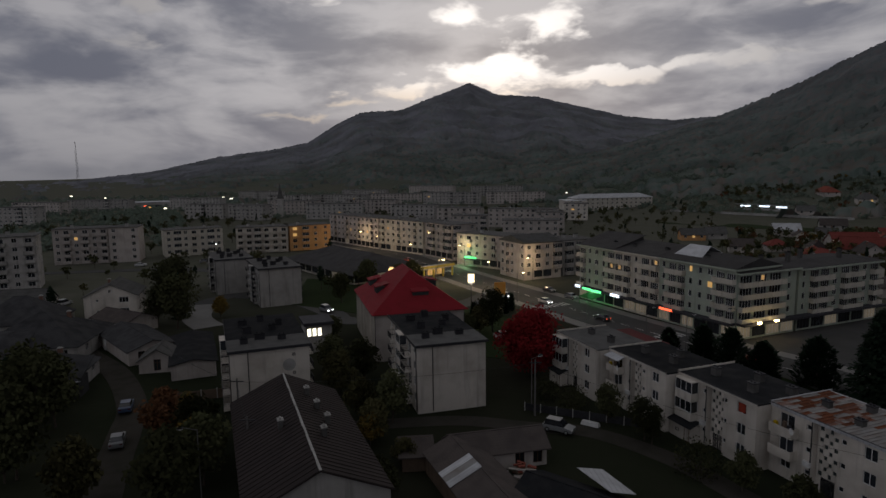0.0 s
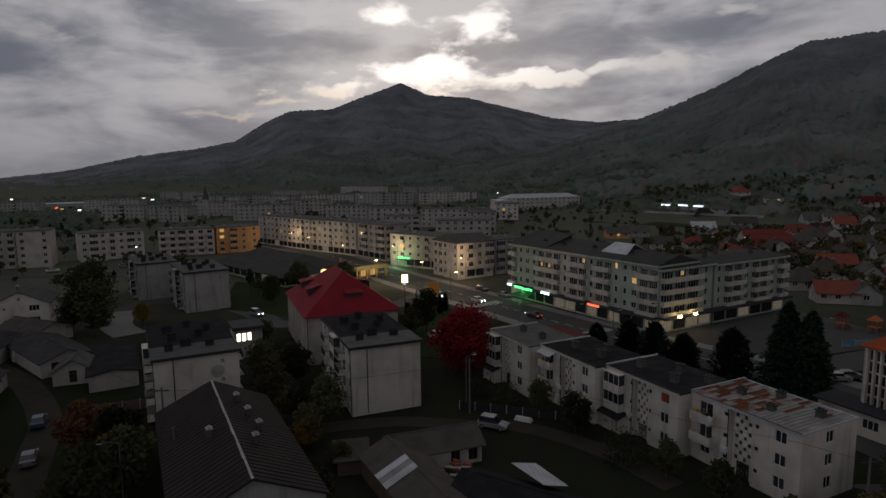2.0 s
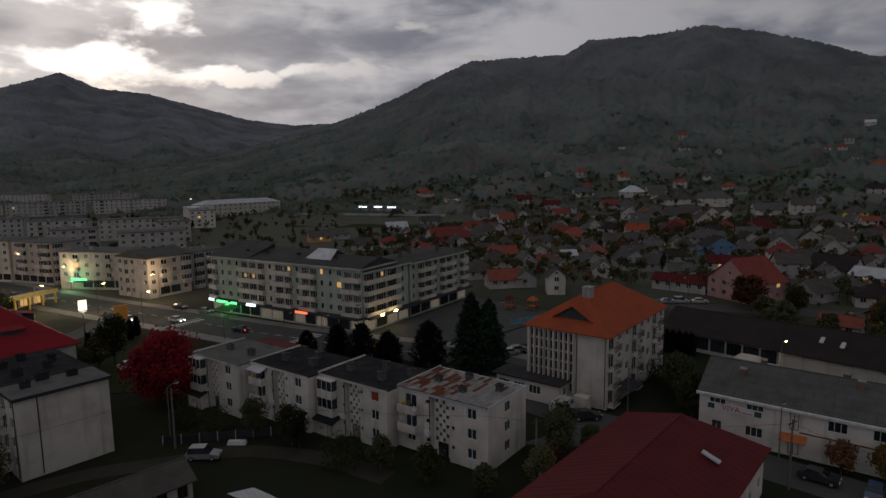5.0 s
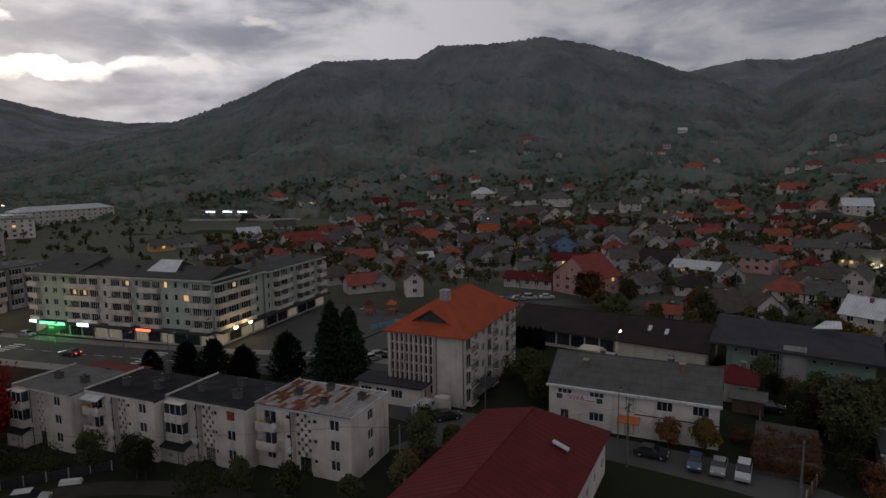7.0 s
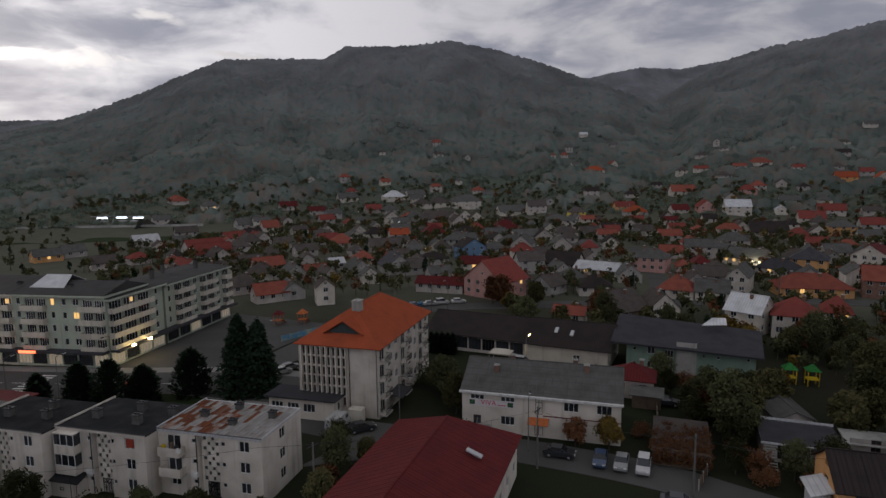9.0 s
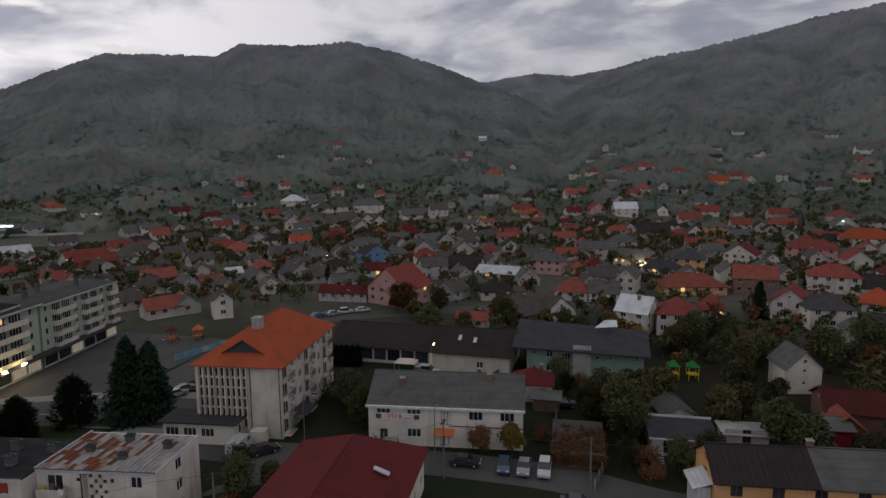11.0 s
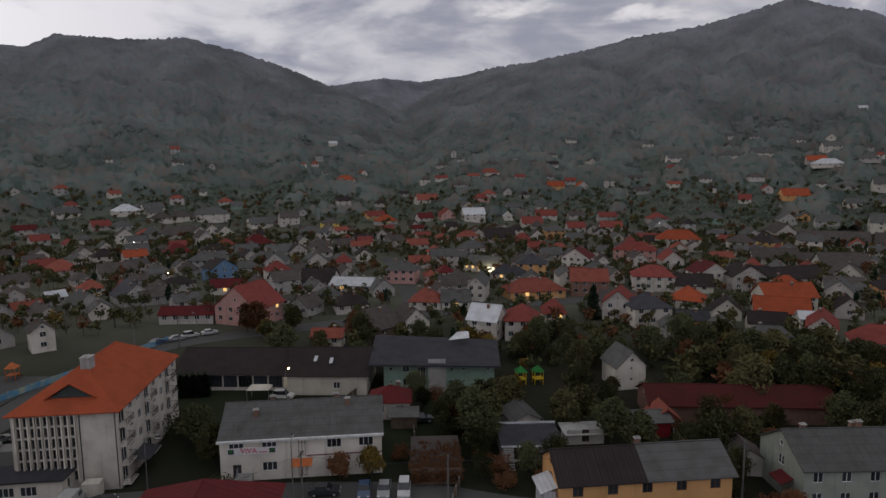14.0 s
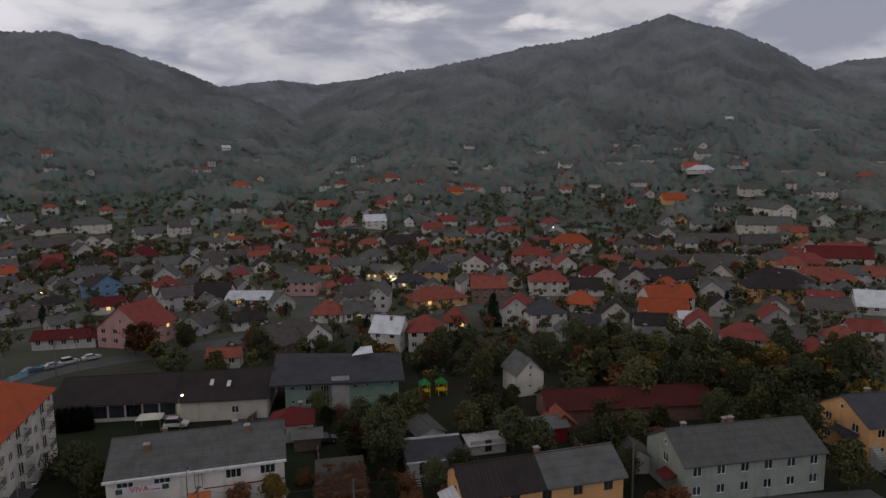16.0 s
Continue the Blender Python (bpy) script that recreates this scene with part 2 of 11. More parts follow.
REDROOF = mat("red_sheet_tiles", (0.21, 0.020, 0.027), (0.15, 0.018, 0.02), 0.4, 8, rough=0.55, bump=0.45, seams=0.3, courses=0.35)
MAROON = mat("maroon_sheet_roof", (0.105, 0.020, 0.021), (0.068, 0.017, 0.018), 0.4, 8, rough=0.5, bump=0.4, seams=0.5, courses=0.0)
ORANGEROOF = mat("orange_clay_tiles", (0.30, 0.070, 0.033), (0.20, 0.055, 0.03), 0.5, 8, rough=0.75, bump=0.5, seams=0.25, courses=0.33)
RUSTRED = mat("faded_red_tiles", (0.24, 0.075, 0.055), (0.15, 0.05, 0.04), 0.5, 8, rough=0.85, bump=0.5, seams=0.25, courses=0.33)
BROWNROOF = mat("brown_sheet_roof", (0.038, 0.031, 0.030), (0.024, 0.021, 0.021), 0.4, 8, rough=0.6, bump=0.4, seams=0.5)
GREYROOF = mat("grey_cement_sheets", (0.104, 0.103, 0.10), (0.06, 0.058, 0.053), 0.5, 7, rough=0.9, bump=0.5, seams=0.18, courses=1.1)
OLDTILE = mat("old_dark_tiles", (0.09, 0.077, 0.072), (0.05, 0.045, 0.043), 0.5, 8, rough=0.9, bump=0.5, seams=0.25, courses=0.33)
SLATE = mat("dark_slate_roof", (0.055, 0.055, 0.062), (0.032, 0.032, 0.035), 0.5, 8, rough=0.6, bump=0.4, seams=0.3, courses=0.35)
BLUEROOF = mat("blue_sheet_roof", (0.05, 0.16, 0.36), (0.04, 0.11, 0.24), 0.5, 8, rough=0.5, bump=0.3, seams=0.3)
REDTILE = mat("weathered_red_tiles", (0.20, 0.055, 0.046), (0.13, 0.036, 0.031), 0.5, 8, rough=0.8, bump=0.5, seams=0.25, courses=0.33)
FRAMEWHITE = mat("white_window_frame", (0.62, 0.62, 0.61), None, 2, 9, rough=0.5, bump=0.05)
FRAMEBROWN = mat("brown_window_frame", (0.12, 0.07, 0.045), None, 2, 9, rough=0.6, bump=0.05)
GLASS = glass_mat("window_glass", (0.022, 0.025, 0.03))
FARFELT = mat("haze_paled_felt", (0.115, 0.112, 0.11), (0.07, 0.068, 0.067), 0.5, 8, rough=0.9, bump=0.3)
OLDCONC = mat("weathered_pole_concrete", (0.13, 0.125, 0.12), (0.08, 0.078, 0.075), 0.8, 7, streak=0.3)
CONCRETE = mat("concrete", (0.34, 0.335, 0.32), (0.20, 0.195, 0.185), 0.5, 7, streak=0.3)
SOOTY = mat("sooty_chimney_render", (0.10, 0.098, 0.095), (0.055, 0.052, 0.05), 1.0, 7, streak=0.3)
BRICK = mat("chimney_brick", (0.19, 0.115, 0.09), (0.12, 0.07, 0.055), 1.2, 10, bump=0.5)
METAL = mat("dark_painted_metal", (0.05, 0.05, 0.055), None, 2, 9, rough=0.5, bump=0.1, metal=0.4)
STEEL = mat("galvanised_steel", (0.45, 0.46, 0.47), None, 2, 9, rough=0.45, bump=0.1, metal=0.7)
WOOD = mat("weathered_wood", (0.13, 0.095, 0.07), (0.075, 0.06, 0.05), 1.0, 9, rough=0.9, bump=0.4, streak=0.3)
ASPHALT = mat("asphalt", (0.080, 0.079, 0.077), (0.052, 0.052, 0.051), 0.12, 3, rough=0.75, bump=0.2, vary=0.0)
PAVING = mat("concrete_paving", (0.21, 0.205, 0.195), (0.14, 0.135, 0.128), 0.25, 5, rough=0.85, bump=0.25, vary=0.0)
GRAVEL = mat("gravel_yard", (0.048, 0.044, 0.038), (0.026, 0.027, 0.020), 0.35, 4, rough=0.95, bump=0.5, vary=0.0)
LINE = mat("worn_white_paint", (0.55, 0.55, 0.53), (0.25, 0.25, 0.24), 1.5, 9, rough=0.8, bump=0.1)
LAWN = mat("lawn", (0.026, 0.038, 0.016), (0.017, 0.025, 0.012), 0.15, 3, rough=1.0, bump=0.6, vary=0.0)
BARK = mat("bark", (0.075, 0.06, 0.05), None, 3, 12, rough=1.0, bump=0.7)
LEAFGREEN = mat("dull_green_leaves", (0.057, 0.060, 0.029), (0.037, 0.041, 0.021), 0.9, 6, rough=0.9, bump=0, vary=0.35)
LEAFDARK = mat("dark_needles", (0.018, 0.03, 0.018), (0.01, 0.018, 0.012), 0.9, 6, rough=0.95, bump=0, vary=0.25)
LEAFOLIVE = mat("olive_leaves", (0.073, 0.068, 0.031), (0.047, 0.046, 0.022), 0.9, 6, rough=0.9, bump=0, vary=0.3)
LEAFGOLD = mat("golden_leaves", (0.150, 0.100, 0.026), (0.090, 0.068, 0.020), 0.9, 6, rough=0.9, bump=0, vary=0.3)
LEAFRUST = mat("rust_leaves", (0.115, 0.054, 0.027), (0.070, 0.040, 0.024), 0.9, 6, rough=0.9, bump=0, vary=0.3)
LEAFRED = mat("crimson_leaves", (0.17, 0.014, 0.016), (0.09, 0.01, 0.012), 0.9, 6, rough=0.9, bump=0, vary=0.1)
LIT_WARM = glow_mat("lit_warm_window", (1.0, 0.58, 0.19), 0.45)
LIT_WHITE = glow_mat("lit_white_window", (1.0, 0.93, 0.72), 2.2)
LIT_SHOP = glow_mat("lit_shop_window", (1.0, 0.84, 0.62), 0.075)
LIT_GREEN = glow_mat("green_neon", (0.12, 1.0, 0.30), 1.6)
LIT_BLUE = glow_mat("white_blue_sign", (0.75, 0.85, 1.0), 2.0)
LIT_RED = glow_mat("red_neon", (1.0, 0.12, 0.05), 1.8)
LAMP_WARM = glow_mat("warm_lamp", (1.0, 0.70, 0.28), 16.0)
LAMP_WHITE = glow_mat("white_lamp", (0.95, 0.97, 1.0), 8.0)
CARPAINT = {}
for tone, rgb in (("white", (0.42, 0.42, 0.42)), ("silver", (0.2, 0.205, 0.21)), ("dark", (0.02, 0.022, 0.026)), ("blue", (0.035, 0.06, 0.12)),
                  ("red", (0.35, 0.03, 0.02)), ("grey", (0.12, 0.125, 0.13))):
    CARPAINT[tone] = mat(tone + "_car_paint", rgb, tuple(v * 0.8 for v in rgb), 1, 9, rough=0.3, bump=0.0, spec=0.6)
TYRE = mat("tyre_rubber", (0.018, 0.018, 0.018), None, 2, 9, rough=0.9)
PLASTICYELLOW = mat("yellow_plastic", (0.6, 0.42, 0.02), None, 2, 9, rough=0.5, bump=0)
PLASTICGREEN = mat("green_plastic", (0.03, 0.16, 0.04), None, 2, 9, rough=0.5, bump=0)
BANNERWHITE = mat("banner_white", (0.68, 0.66, 0.66), (0.55, 0.53, 0.53), 1, 9, rough=0.6, bump=0)
LETTERPINK = mat("letter_crimson", (0.50, 0.03, 0.10), None, 2, 9, rough=0.5, bump=0)
SIGNBAR = mat("sign_dark", (0.05, 0.06, 0.06), None, 2, 9, rough=0.5, bump=0)
AWNING = mat("orange_awning", (0.42, 0.13, 0.05), None, 2, 9, rough=0.7, bump=0.1)

# ---- building blocks ----
class MB:
    """Collects faces of one mesh, in metres."""

    def __init__(self):
        self.v, self.f, self.m = [], [], []

    def face(self, *pts, m=0):
        n = len(self.v)
        self.v += [tuple(p) for p in pts]
        self.f.append(tuple(range(n, n + len(pts))))
        self.m.append(m)

    def box(self, x0, y0, z0, x1, y1, z1, m=0, taper=0.0):
        t = taper
        a, b, c, d = (x0, y0, z0), (x1, y0, z0), (x1, y1, z0), (x0, y1, z0)
        e, f, g, h = (x0 + t, y0 + t, z1), (x1 - t, y0 + t, z1), (x1 - t, y1 - t, z1), (x0 + t, y1 - t, z1)
        for q in ((d, c, b, a), (e, f, g, h), (a, b, f, e), (b, c, g, f), (c, d, h, g), (d, a, e, h)):
            self.face(*q, m=m)

    def prism(self, pts, z0, z1, m=0):
        """An upright prism over a counter-clockwise outline."""
        n = len(pts)
        self.face(*[(x, y, z1) for x, y in pts], m=m)
        self.face(*[(x, y, z0) for x, y in reversed(pts)], m=m)
        for k in range(n):
            (ax, ay), (bx, by) = pts[k], pts[(k + 1) % n]
            self.face((ax, ay, z0), (bx, by, z0), (bx, by, z1), (ax, ay, z1), m=m)

    def slab(self, pts, t, m=0):
        """A sloping sheet of thickness t under the given outline (seen counter-clockwise from above)."""
        low = [(x, y, z - t) for x, y, z in pts]
        self.face(*pts, m=m)
        self.face(*reversed(low), m=m)
        n = len(pts)
        for k in range(n):
            self.face(low[k], low[(k + 1) % n], pts[(k + 1) % n], pts[k], m=m)

    def tube(self, p, q, r0, r1, n=6, m=0):
        p, q = Vector(p), Vector(q)
        d = (q - p).normalized()
        u = d.orthogonal().normalized()
        w = d.cross(u)
        ring = [[c + r * (math.cos(2 * math.pi * k / n) * u + math.sin(2 * math.pi * k / n) * w) for k in range(n)] for c, r in ((p, r0), (q, r1))]
        for k in range(n):
            j = (k + 1) % n
            self.face(ring[0][k], ring[0][j], ring[1][j], ring[1][k], m=m)
        self.face(*ring[1], m=m)
        self.face(*reversed(ring[0]), m=m)

    def side(self, p0, p1, z0, z1, holes=(), depth=0.14, m=0):
        """A wall face from p0 to p1 (outside on the right hand) with openings (u0, v0, u1, v1) cut through to the given depth."""
        L = math.hypot(p1[0] - p0[0], p1[1] - p0[1])
        ux, uy = (p1[0] - p0[0]) / L, (p1[1] - p0[1]) / L
        nx, ny = uy, -ux

        def at(u, v, k=0.0):
            return (p0[0] + ux * u - nx * k, p0[1] + uy * u - ny * k, v)

        us = sorted({0.0, L, *[h[0] for h in holes], *[h[2] for h in holes]})
        vs = sorted({z0, z1, *[h[1] for h in holes], *[h[3] for h in holes]})
        for j in range(len(vs) - 1):
            v0, v1 = vs[j], vs[j + 1]
            vm, run = (v0 + v1) / 2, None
            for i in range(len(us) - 1):
                um = (us[i] + us[i + 1]) / 2
                inside = any(h[0] < um < h[2] and h[1] < vm < h[3] for h in holes)
                if inside:
                    if run is not None:
                        self.face(at(run, v0), at(us[i], v0), at(us[i], v1), at(run, v1), m=m)
                        run = None
                elif run is None:
                    run = us[i]
            if run is not None:
                self.face(at(run, v0), at(L, v0), at(L, v1), at(run, v1), m=m)
        for u0, v0, u1, v1 in holes:
            k = depth
            self.face(at(u0, v0), at(u1, v0), at(u1, v0, k), at(u0, v0, k), m=m)
            self.face(at(u0, v1, k), at(u1, v1, k), at(u1, v1), at(u0, v1), m=m)
            self.face(at(u0, v0), at(u0, v0, k), at(u0, v1, k), at(u0, v1), m=m)
            self.face(at(u1, v0, k), at(u1, v0), at(u1, v1), at(u1, v1, k), m=m)

    def mesh(self, name, mats):
        me = bpy.data.meshes.new(name)
        me.from_pydata(self.v, [], self.f)
        for x in mats:
            me.materials.append(x)
        if len(mats) > 1:
            me.polygons.foreach_set("material_index", self.m)
        me.update()
        return me


def part(name, shape, mats, parent, label="", at=None):
    """One mesh object under a thing or a part. shape: an MB or a finished mesh."""
    me = shape.mesh(name, mats if isinstance(mats, (list, tuple)) else [mats]) if isinstance(shape, MB) else shape
    ob = new(name, me)
    ob.parent = parent
    if at is not None:
        ob.matrix_basis = at
    if label:
        ob["label"] = label
    return ob


def thing(name, x, y, rot, label, category, group="", z=None, kind=""):
    ob = new(name)
    ob.empty_display_size = 0.2
    ob.matrix_basis = pose(x, y, ground_z(x, y) if z is None else z, 0, 0, rot)
    return tagged(ob, label, category, group, kind)


CACHE = {}


def cached(key, build):
    if key not in CACHE:
        CACHE[key] = build()
    return CACHE[key]


def window_mesh(w, h, frame=None, pane=None, bars=1, cross=False):
    """A casement with its frame and glass; its sill's middle is the origin and it looks along -y."""
    frame, pane = frame or FRAMEWHITE, pane or GLASS

    def build():
        b, t = MB(), 0.07
        for x0, z0, x1, z1 in ((-w / 2, 0, w / 2, t), (-w / 2, h - t, w / 2, h), (-w / 2, t, -w / 2 + t, h - t), (w / 2 - t, t, w / 2, h - t)):
            b.box(x0, -0.02, z0, x1, 0.05, z1, 0)
        for k in range(bars):
            x = -w / 2 + w * (k + 1) / (bars + 1)
            b.box(x - 0.04, -0.015, t, x + 0.04, 0.05, h - t, 0)
        if cross:
            b.box(-w / 2 + t, -0.01, h * 0.68, w / 2 - t, 0.05, h * 0.68 + 0.06, 0)
        b.face((-w / 2 + t, 0.03, t), (w / 2 - t, 0.03, t), (w / 2 - t, 0.03, h - t), (-w / 2 + t, 0.03, h - t), m=1)
        return b.mesh("window", [frame, pane])
    return cached(("win", round(w, 2), round(h, 2), frame.name, pane.name, bars, cross), build)


def balcony_mesh(w, d, style, wall, glazed=None):
    def build():
        b = MB()
        b.box(-w / 2, -d, -0.14, w / 2, 0, 0, 0)
        if style == "rail":
            for k in range(int(w / 0.16) + 1):
                x = -w / 2 + 0.03 + k * (w - 0.06) / int(w / 0.16)
                b.box(x - 0.012, -d + 0.02, 0, x + 0.012, -d + 0.045, 0.95, 1)
            b.box(-w / 2, -d, 0.95, w / 2, -d + 0.06, 1.0, 1)
            for s in (-1, 1):
                b.box(s * w / 2 - 0.04 * (s > 0), -d, 0.95, s * w / 2 + 0.04 * (s < 0), 0, 1.0, 1)
                for k in range(6):
                    y = -d + 0.1 + k * (d - 0.15) / 6
                    b.box(s * (w / 2 - 0.02) - 0.012, y, 0, s * (w / 2 - 0.02) + 0.012, y + 0.02, 0.95, 1)
        else:
            b.box(-w / 2, -d, 0, w / 2, -d + 0.09, 0.98, 0)
            b.box(-w / 2, -d + 0.09, 0, -w / 2 + 0.09, 0, 0.98, 0)
            b.box(w / 2 - 0.09, -d + 0.09, 0, w / 2, 0, 0.98, 0)
        if style == "glazed":
            t, top = 0.06, 2.45
            n = max(2, int(w / 0.8))
            for k in range(n + 1):
                x = -w / 2 + t / 2 + k * (w - t) / n
                b.box(x - t / 2, -d + 0.01, 0.98, x + t / 2, -d + 0.07, top, 1)
            b.box(-w / 2, -d + 0.01, 0.98, w / 2, -d + 0.07, 1.06, 1)
            b.box(-w / 2, -d - 0.04, top, w / 2, 0, top + 0.12, 0)
            b.face((-w / 2, -d + 0.05, 1.0), (w / 2, -d + 0.05, 1.0), (w / 2, -d + 0.05, top), (-w / 2, -d + 0.05, top), m=2)
            for s in (-1, 1):
                x = s * (w / 2 - 0.04)
                q = [(x, -d + 0.05, 1.0), (x, 0, 1.0), (x, 0, top), (x, -d + 0.05, top)]
                b.face(*(q if s > 0 else q[::-1]), m=2)
                b.box(x - 0.03, -0.06, 0.98, x + 0.03, 0, top, 1)
        return b.mesh("balcony", [wall, FRAMEWHITE if style == "glazed" else METAL, GLASS])
    return cached(("balc", round(w, 2), d, style, wall.name), build)


def chimney_mesh(w, d, h, body, cap):
    def build():
        b = MB()
        b.box(-w / 2, -d / 2, -0.6, w / 2, d / 2, h, 0)
        b.box(-w / 2 - 0.09, -d / 2 - 0.09, h, w / 2 + 0.09, d / 2 + 0.09, h + 0.12, 1)
        for s in (-1, 1):
            b.box(s * w / 4 - 0.1, -0.1, h + 0.12, s * w / 4 + 0.1, 0.1, h + 0.3, 1)
        return b.mesh("chimney", [body, cap])
    return cached(("chim", w, d, h, body.name, cap.name), build)


COLLECT = [None]


def fit(name, me, root, at):
    """Hangs a window or balcony on a thing; on things far off they are gathered and joined later."""
    if COLLECT[0] is None:
        part(name, me, None, root, at=at)
    else:
        COLLECT[0].append((me, at))


def joined(root, name):
    """Joins what was gathered for a thing that stands far off into one part."""
    jobs, COLLECT[0] = COLLECT[0], None
    V, Fc, M, slots = [], [], [], []
    for me, at in jobs or ():
        key = me.name
        if key not in RAW:
            RAW[key] = ([v.co.copy() for v in me.vertices], [(tuple(p.vertices), me.materials[p.material_index]) for p in me.polygons])
        vs, ps = RAW[key]
        n = len(V)
        V += [tuple(at @ v) for v in vs]
        for f, m in ps:
            if m not in slots:
                slots.append(m)
            Fc.append(tuple(n + k for k in f))
            M.append(slots.index(m))
    if V:
        me = bpy.data.meshes.new(name)
        me.from_pydata(V, [], Fc)
        for m in slots:
            me.materials.append(m)
        me.polygons.foreach_set("material_index", M)
        me.update()
        part(name, me, None, root)["kind"] = "stuff"


RAW = {}


def frame_on(p0, p1, u, v, inset):
    """The pose of a thing set into the wall face p0-p1 at u along it and v up."""
    L = math.hypot(p1[0] - p0[0], p1[1] - p0[1])
    ux, uy = (p1[0] - p0[0]) / L, (p1[1] - p0[1]) / L
    nx, ny = uy, -ux
    return pose(p0[0] + ux * u - nx * inset, p0[1] + uy * u - ny * inset, v, 0, 0, math.degrees(math.atan2(uy, ux)))


def bays(mb, root, p0, p1, z0, floors, fh, plan, wall, frame=None, ground=None, lit=(), rail="solid", bars=1, win_h=1.35, top=None, cuts=None):
    """Cuts the openings of one wall face, storey by storey, and hangs its windows, doors and balconies on it. plan: a letter a bay."""
    L = math.hypot(p1[0] - p0[0], p1[1] - p0[1])
    holes, jobs = [], []
    for f in range(floors):
        row = ground if (f == 0 and ground) else (top if (top and f == floors - 1) else plan)
        bw = L / len(row)
        for k, c in enumerate(row):
            u, zb = bw * (k + 0.5), z0 + f * fh
            if cuts:
                bw, u = cuts[k], sum(cuts[:k]) + cuts[k] / 2
            pane = LIT_WARM if (f, k) in lit else GLASS
            if c in "wWsn":
                w = {"w": 1.35, "W": 2.1, "s": 0.6, "n": 0.9}[c]
                h = {"w": win_h, "W": win_h, "s": 0.6, "n": win_h}[c]
                w = min(w, bw * 0.86)
                v = zb + (0.95 if c != "s" else 1.4)
                holes.append((u - w / 2, v, u + w / 2, v + h))
                jobs.append(("window", window_mesh(w, h, frame, pane, {"W": 2, "s": 0, "n": 0}.get(c, bars)), u, v, 0.1))
            elif c == "B":
                w = bw
                holes.append((u - w * 0.4, zb + 0.06, u + w * 0.4, zb + 2.2))
                jobs.append(("balcony_door", window_mesh(w * 0.8, 2.14, frame, GLASS, 3), u, zb + 0.06, 0.1))
                if pane is LIT_WARM:
                    jobs.append(("window", window_mesh(0.95, 1.1, frame, pane, 1), u + w * 0.12, zb + 0.98, 0.04))
                jobs.append(("balcony", balcony_mesh(w, 1.2, "solid", CREAM), u, zb, 0.0))
            elif c in "bgr":
                w = min(bw * 0.9, 3.0)
                ow = min(1.9, w * 0.7)
                holes.append((u - ow / 2, zb + 0.06, u + ow / 2, zb + 2.2))
                jobs.append(("balcony_door", window_mesh(ow, 2.14, frame, pane, 1), u, zb + 0.06, 0.1))
                style = {"b": "solid", "g": "glazed", "r": "rail"}[c]
                if f or not ground:
                    jobs.append(("balcony", balcony_mesh(w, 1.15, style, wall), u, zb, 0.0))
            elif c == "D":
                holes.append((u - 0.6, zb, u + 0.6, zb + 2.1))
                jobs.append(("door", window_mesh(1.2, 2.1, FRAMEBROWN, GLASS, 1, True), u, zb, 0.1))
            elif c in "SL":
                w = bw * 0.9
                holes.append((u - w / 2, zb + 0.25, u + w / 2, zb + min(2.7, fh - 0.35)))
                jobs.append(("shop_window", window_mesh(w, min(2.45, fh - 0.6), METAL if c == "S" else FRAMEWHITE, LIT_SHOP if c == "L" else GLASS, 3), u, zb + 0.25, 0.12))
    mb.side(p0, p1, z0 - 0.0, z0 + floors * fh, holes)
    for name, me, u, v, inset in jobs:
        fit(name, me, root, frame_on(p0, p1, u, v, inset))


def block(x, y, rot, L, W, floors, fh, wall, label, south="", east="", north="", west="", ground="", roof=None, frame=None, rail="solid",
          chimneys=(), over=0.35, plinth=0.5, group="", lit=(), base=None, name="apartment_block", parapet=0.0, bars=1, ground_east="", capcol=None):
    """A block of flats. Its corner stands at x, y; local x runs along its south face."""
    root = thing(name, x, y, rot, label, "apartment block", group)
    COLLECT[0] = [] if math.hypot(x, y) > 285 else None
    b = MB()
    z1 = plinth + floors * fh
    pts = [(0, 0), (L, 0), (L, W), (0, W)]
    for k, plan in enumerate((south, east, north, west)):
        p0, p1 = pts[k], pts[(k + 1) % 4]
        if plan:
            bays(b, root, p0, p1, plinth, floors, fh, plan, wall, frame, ground if k == 0 else (ground_east if k == 1 else ""), lit if k == 0 else (), rail, bars)
        else:
            b.side(p0, p1, plinth, z1)
        b.side(p0, p1, -0.6, plinth)
    part("wall", b, wall, root)
    r = MB()
    o = over
    r.prism([(-o, -o), (L + o, -o), (L + o, W + o), (-o, W + o)], z1, z1 + 0.22)
    if parapet:
        for q in ((-o, -o, L + o, -o + 0.2), (-o, W + o - 0.2, L + o, W + o), (-o, -o + 0.2, -o + 0.2, W + o - 0.2), (L + o - 0.2, -o + 0.2, L + o, W + o - 0.2)):
            r.box(q[0], q[1], z1 + 0.22, q[2], q[3], z1 + 0.22 + parapet)
    # blocks far off get a paler felt, haze put into its colour
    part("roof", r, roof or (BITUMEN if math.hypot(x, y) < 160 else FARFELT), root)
    for cx, cy, cw, cd, ch in chimneys:
        part("chimney", chimney_mesh(cw, cd, ch, capcol or CONCRETE, BITUMEN), None, root, at=pose(cx, cy, z1 + 0.22))
    joined(root, "glazing")
    return root


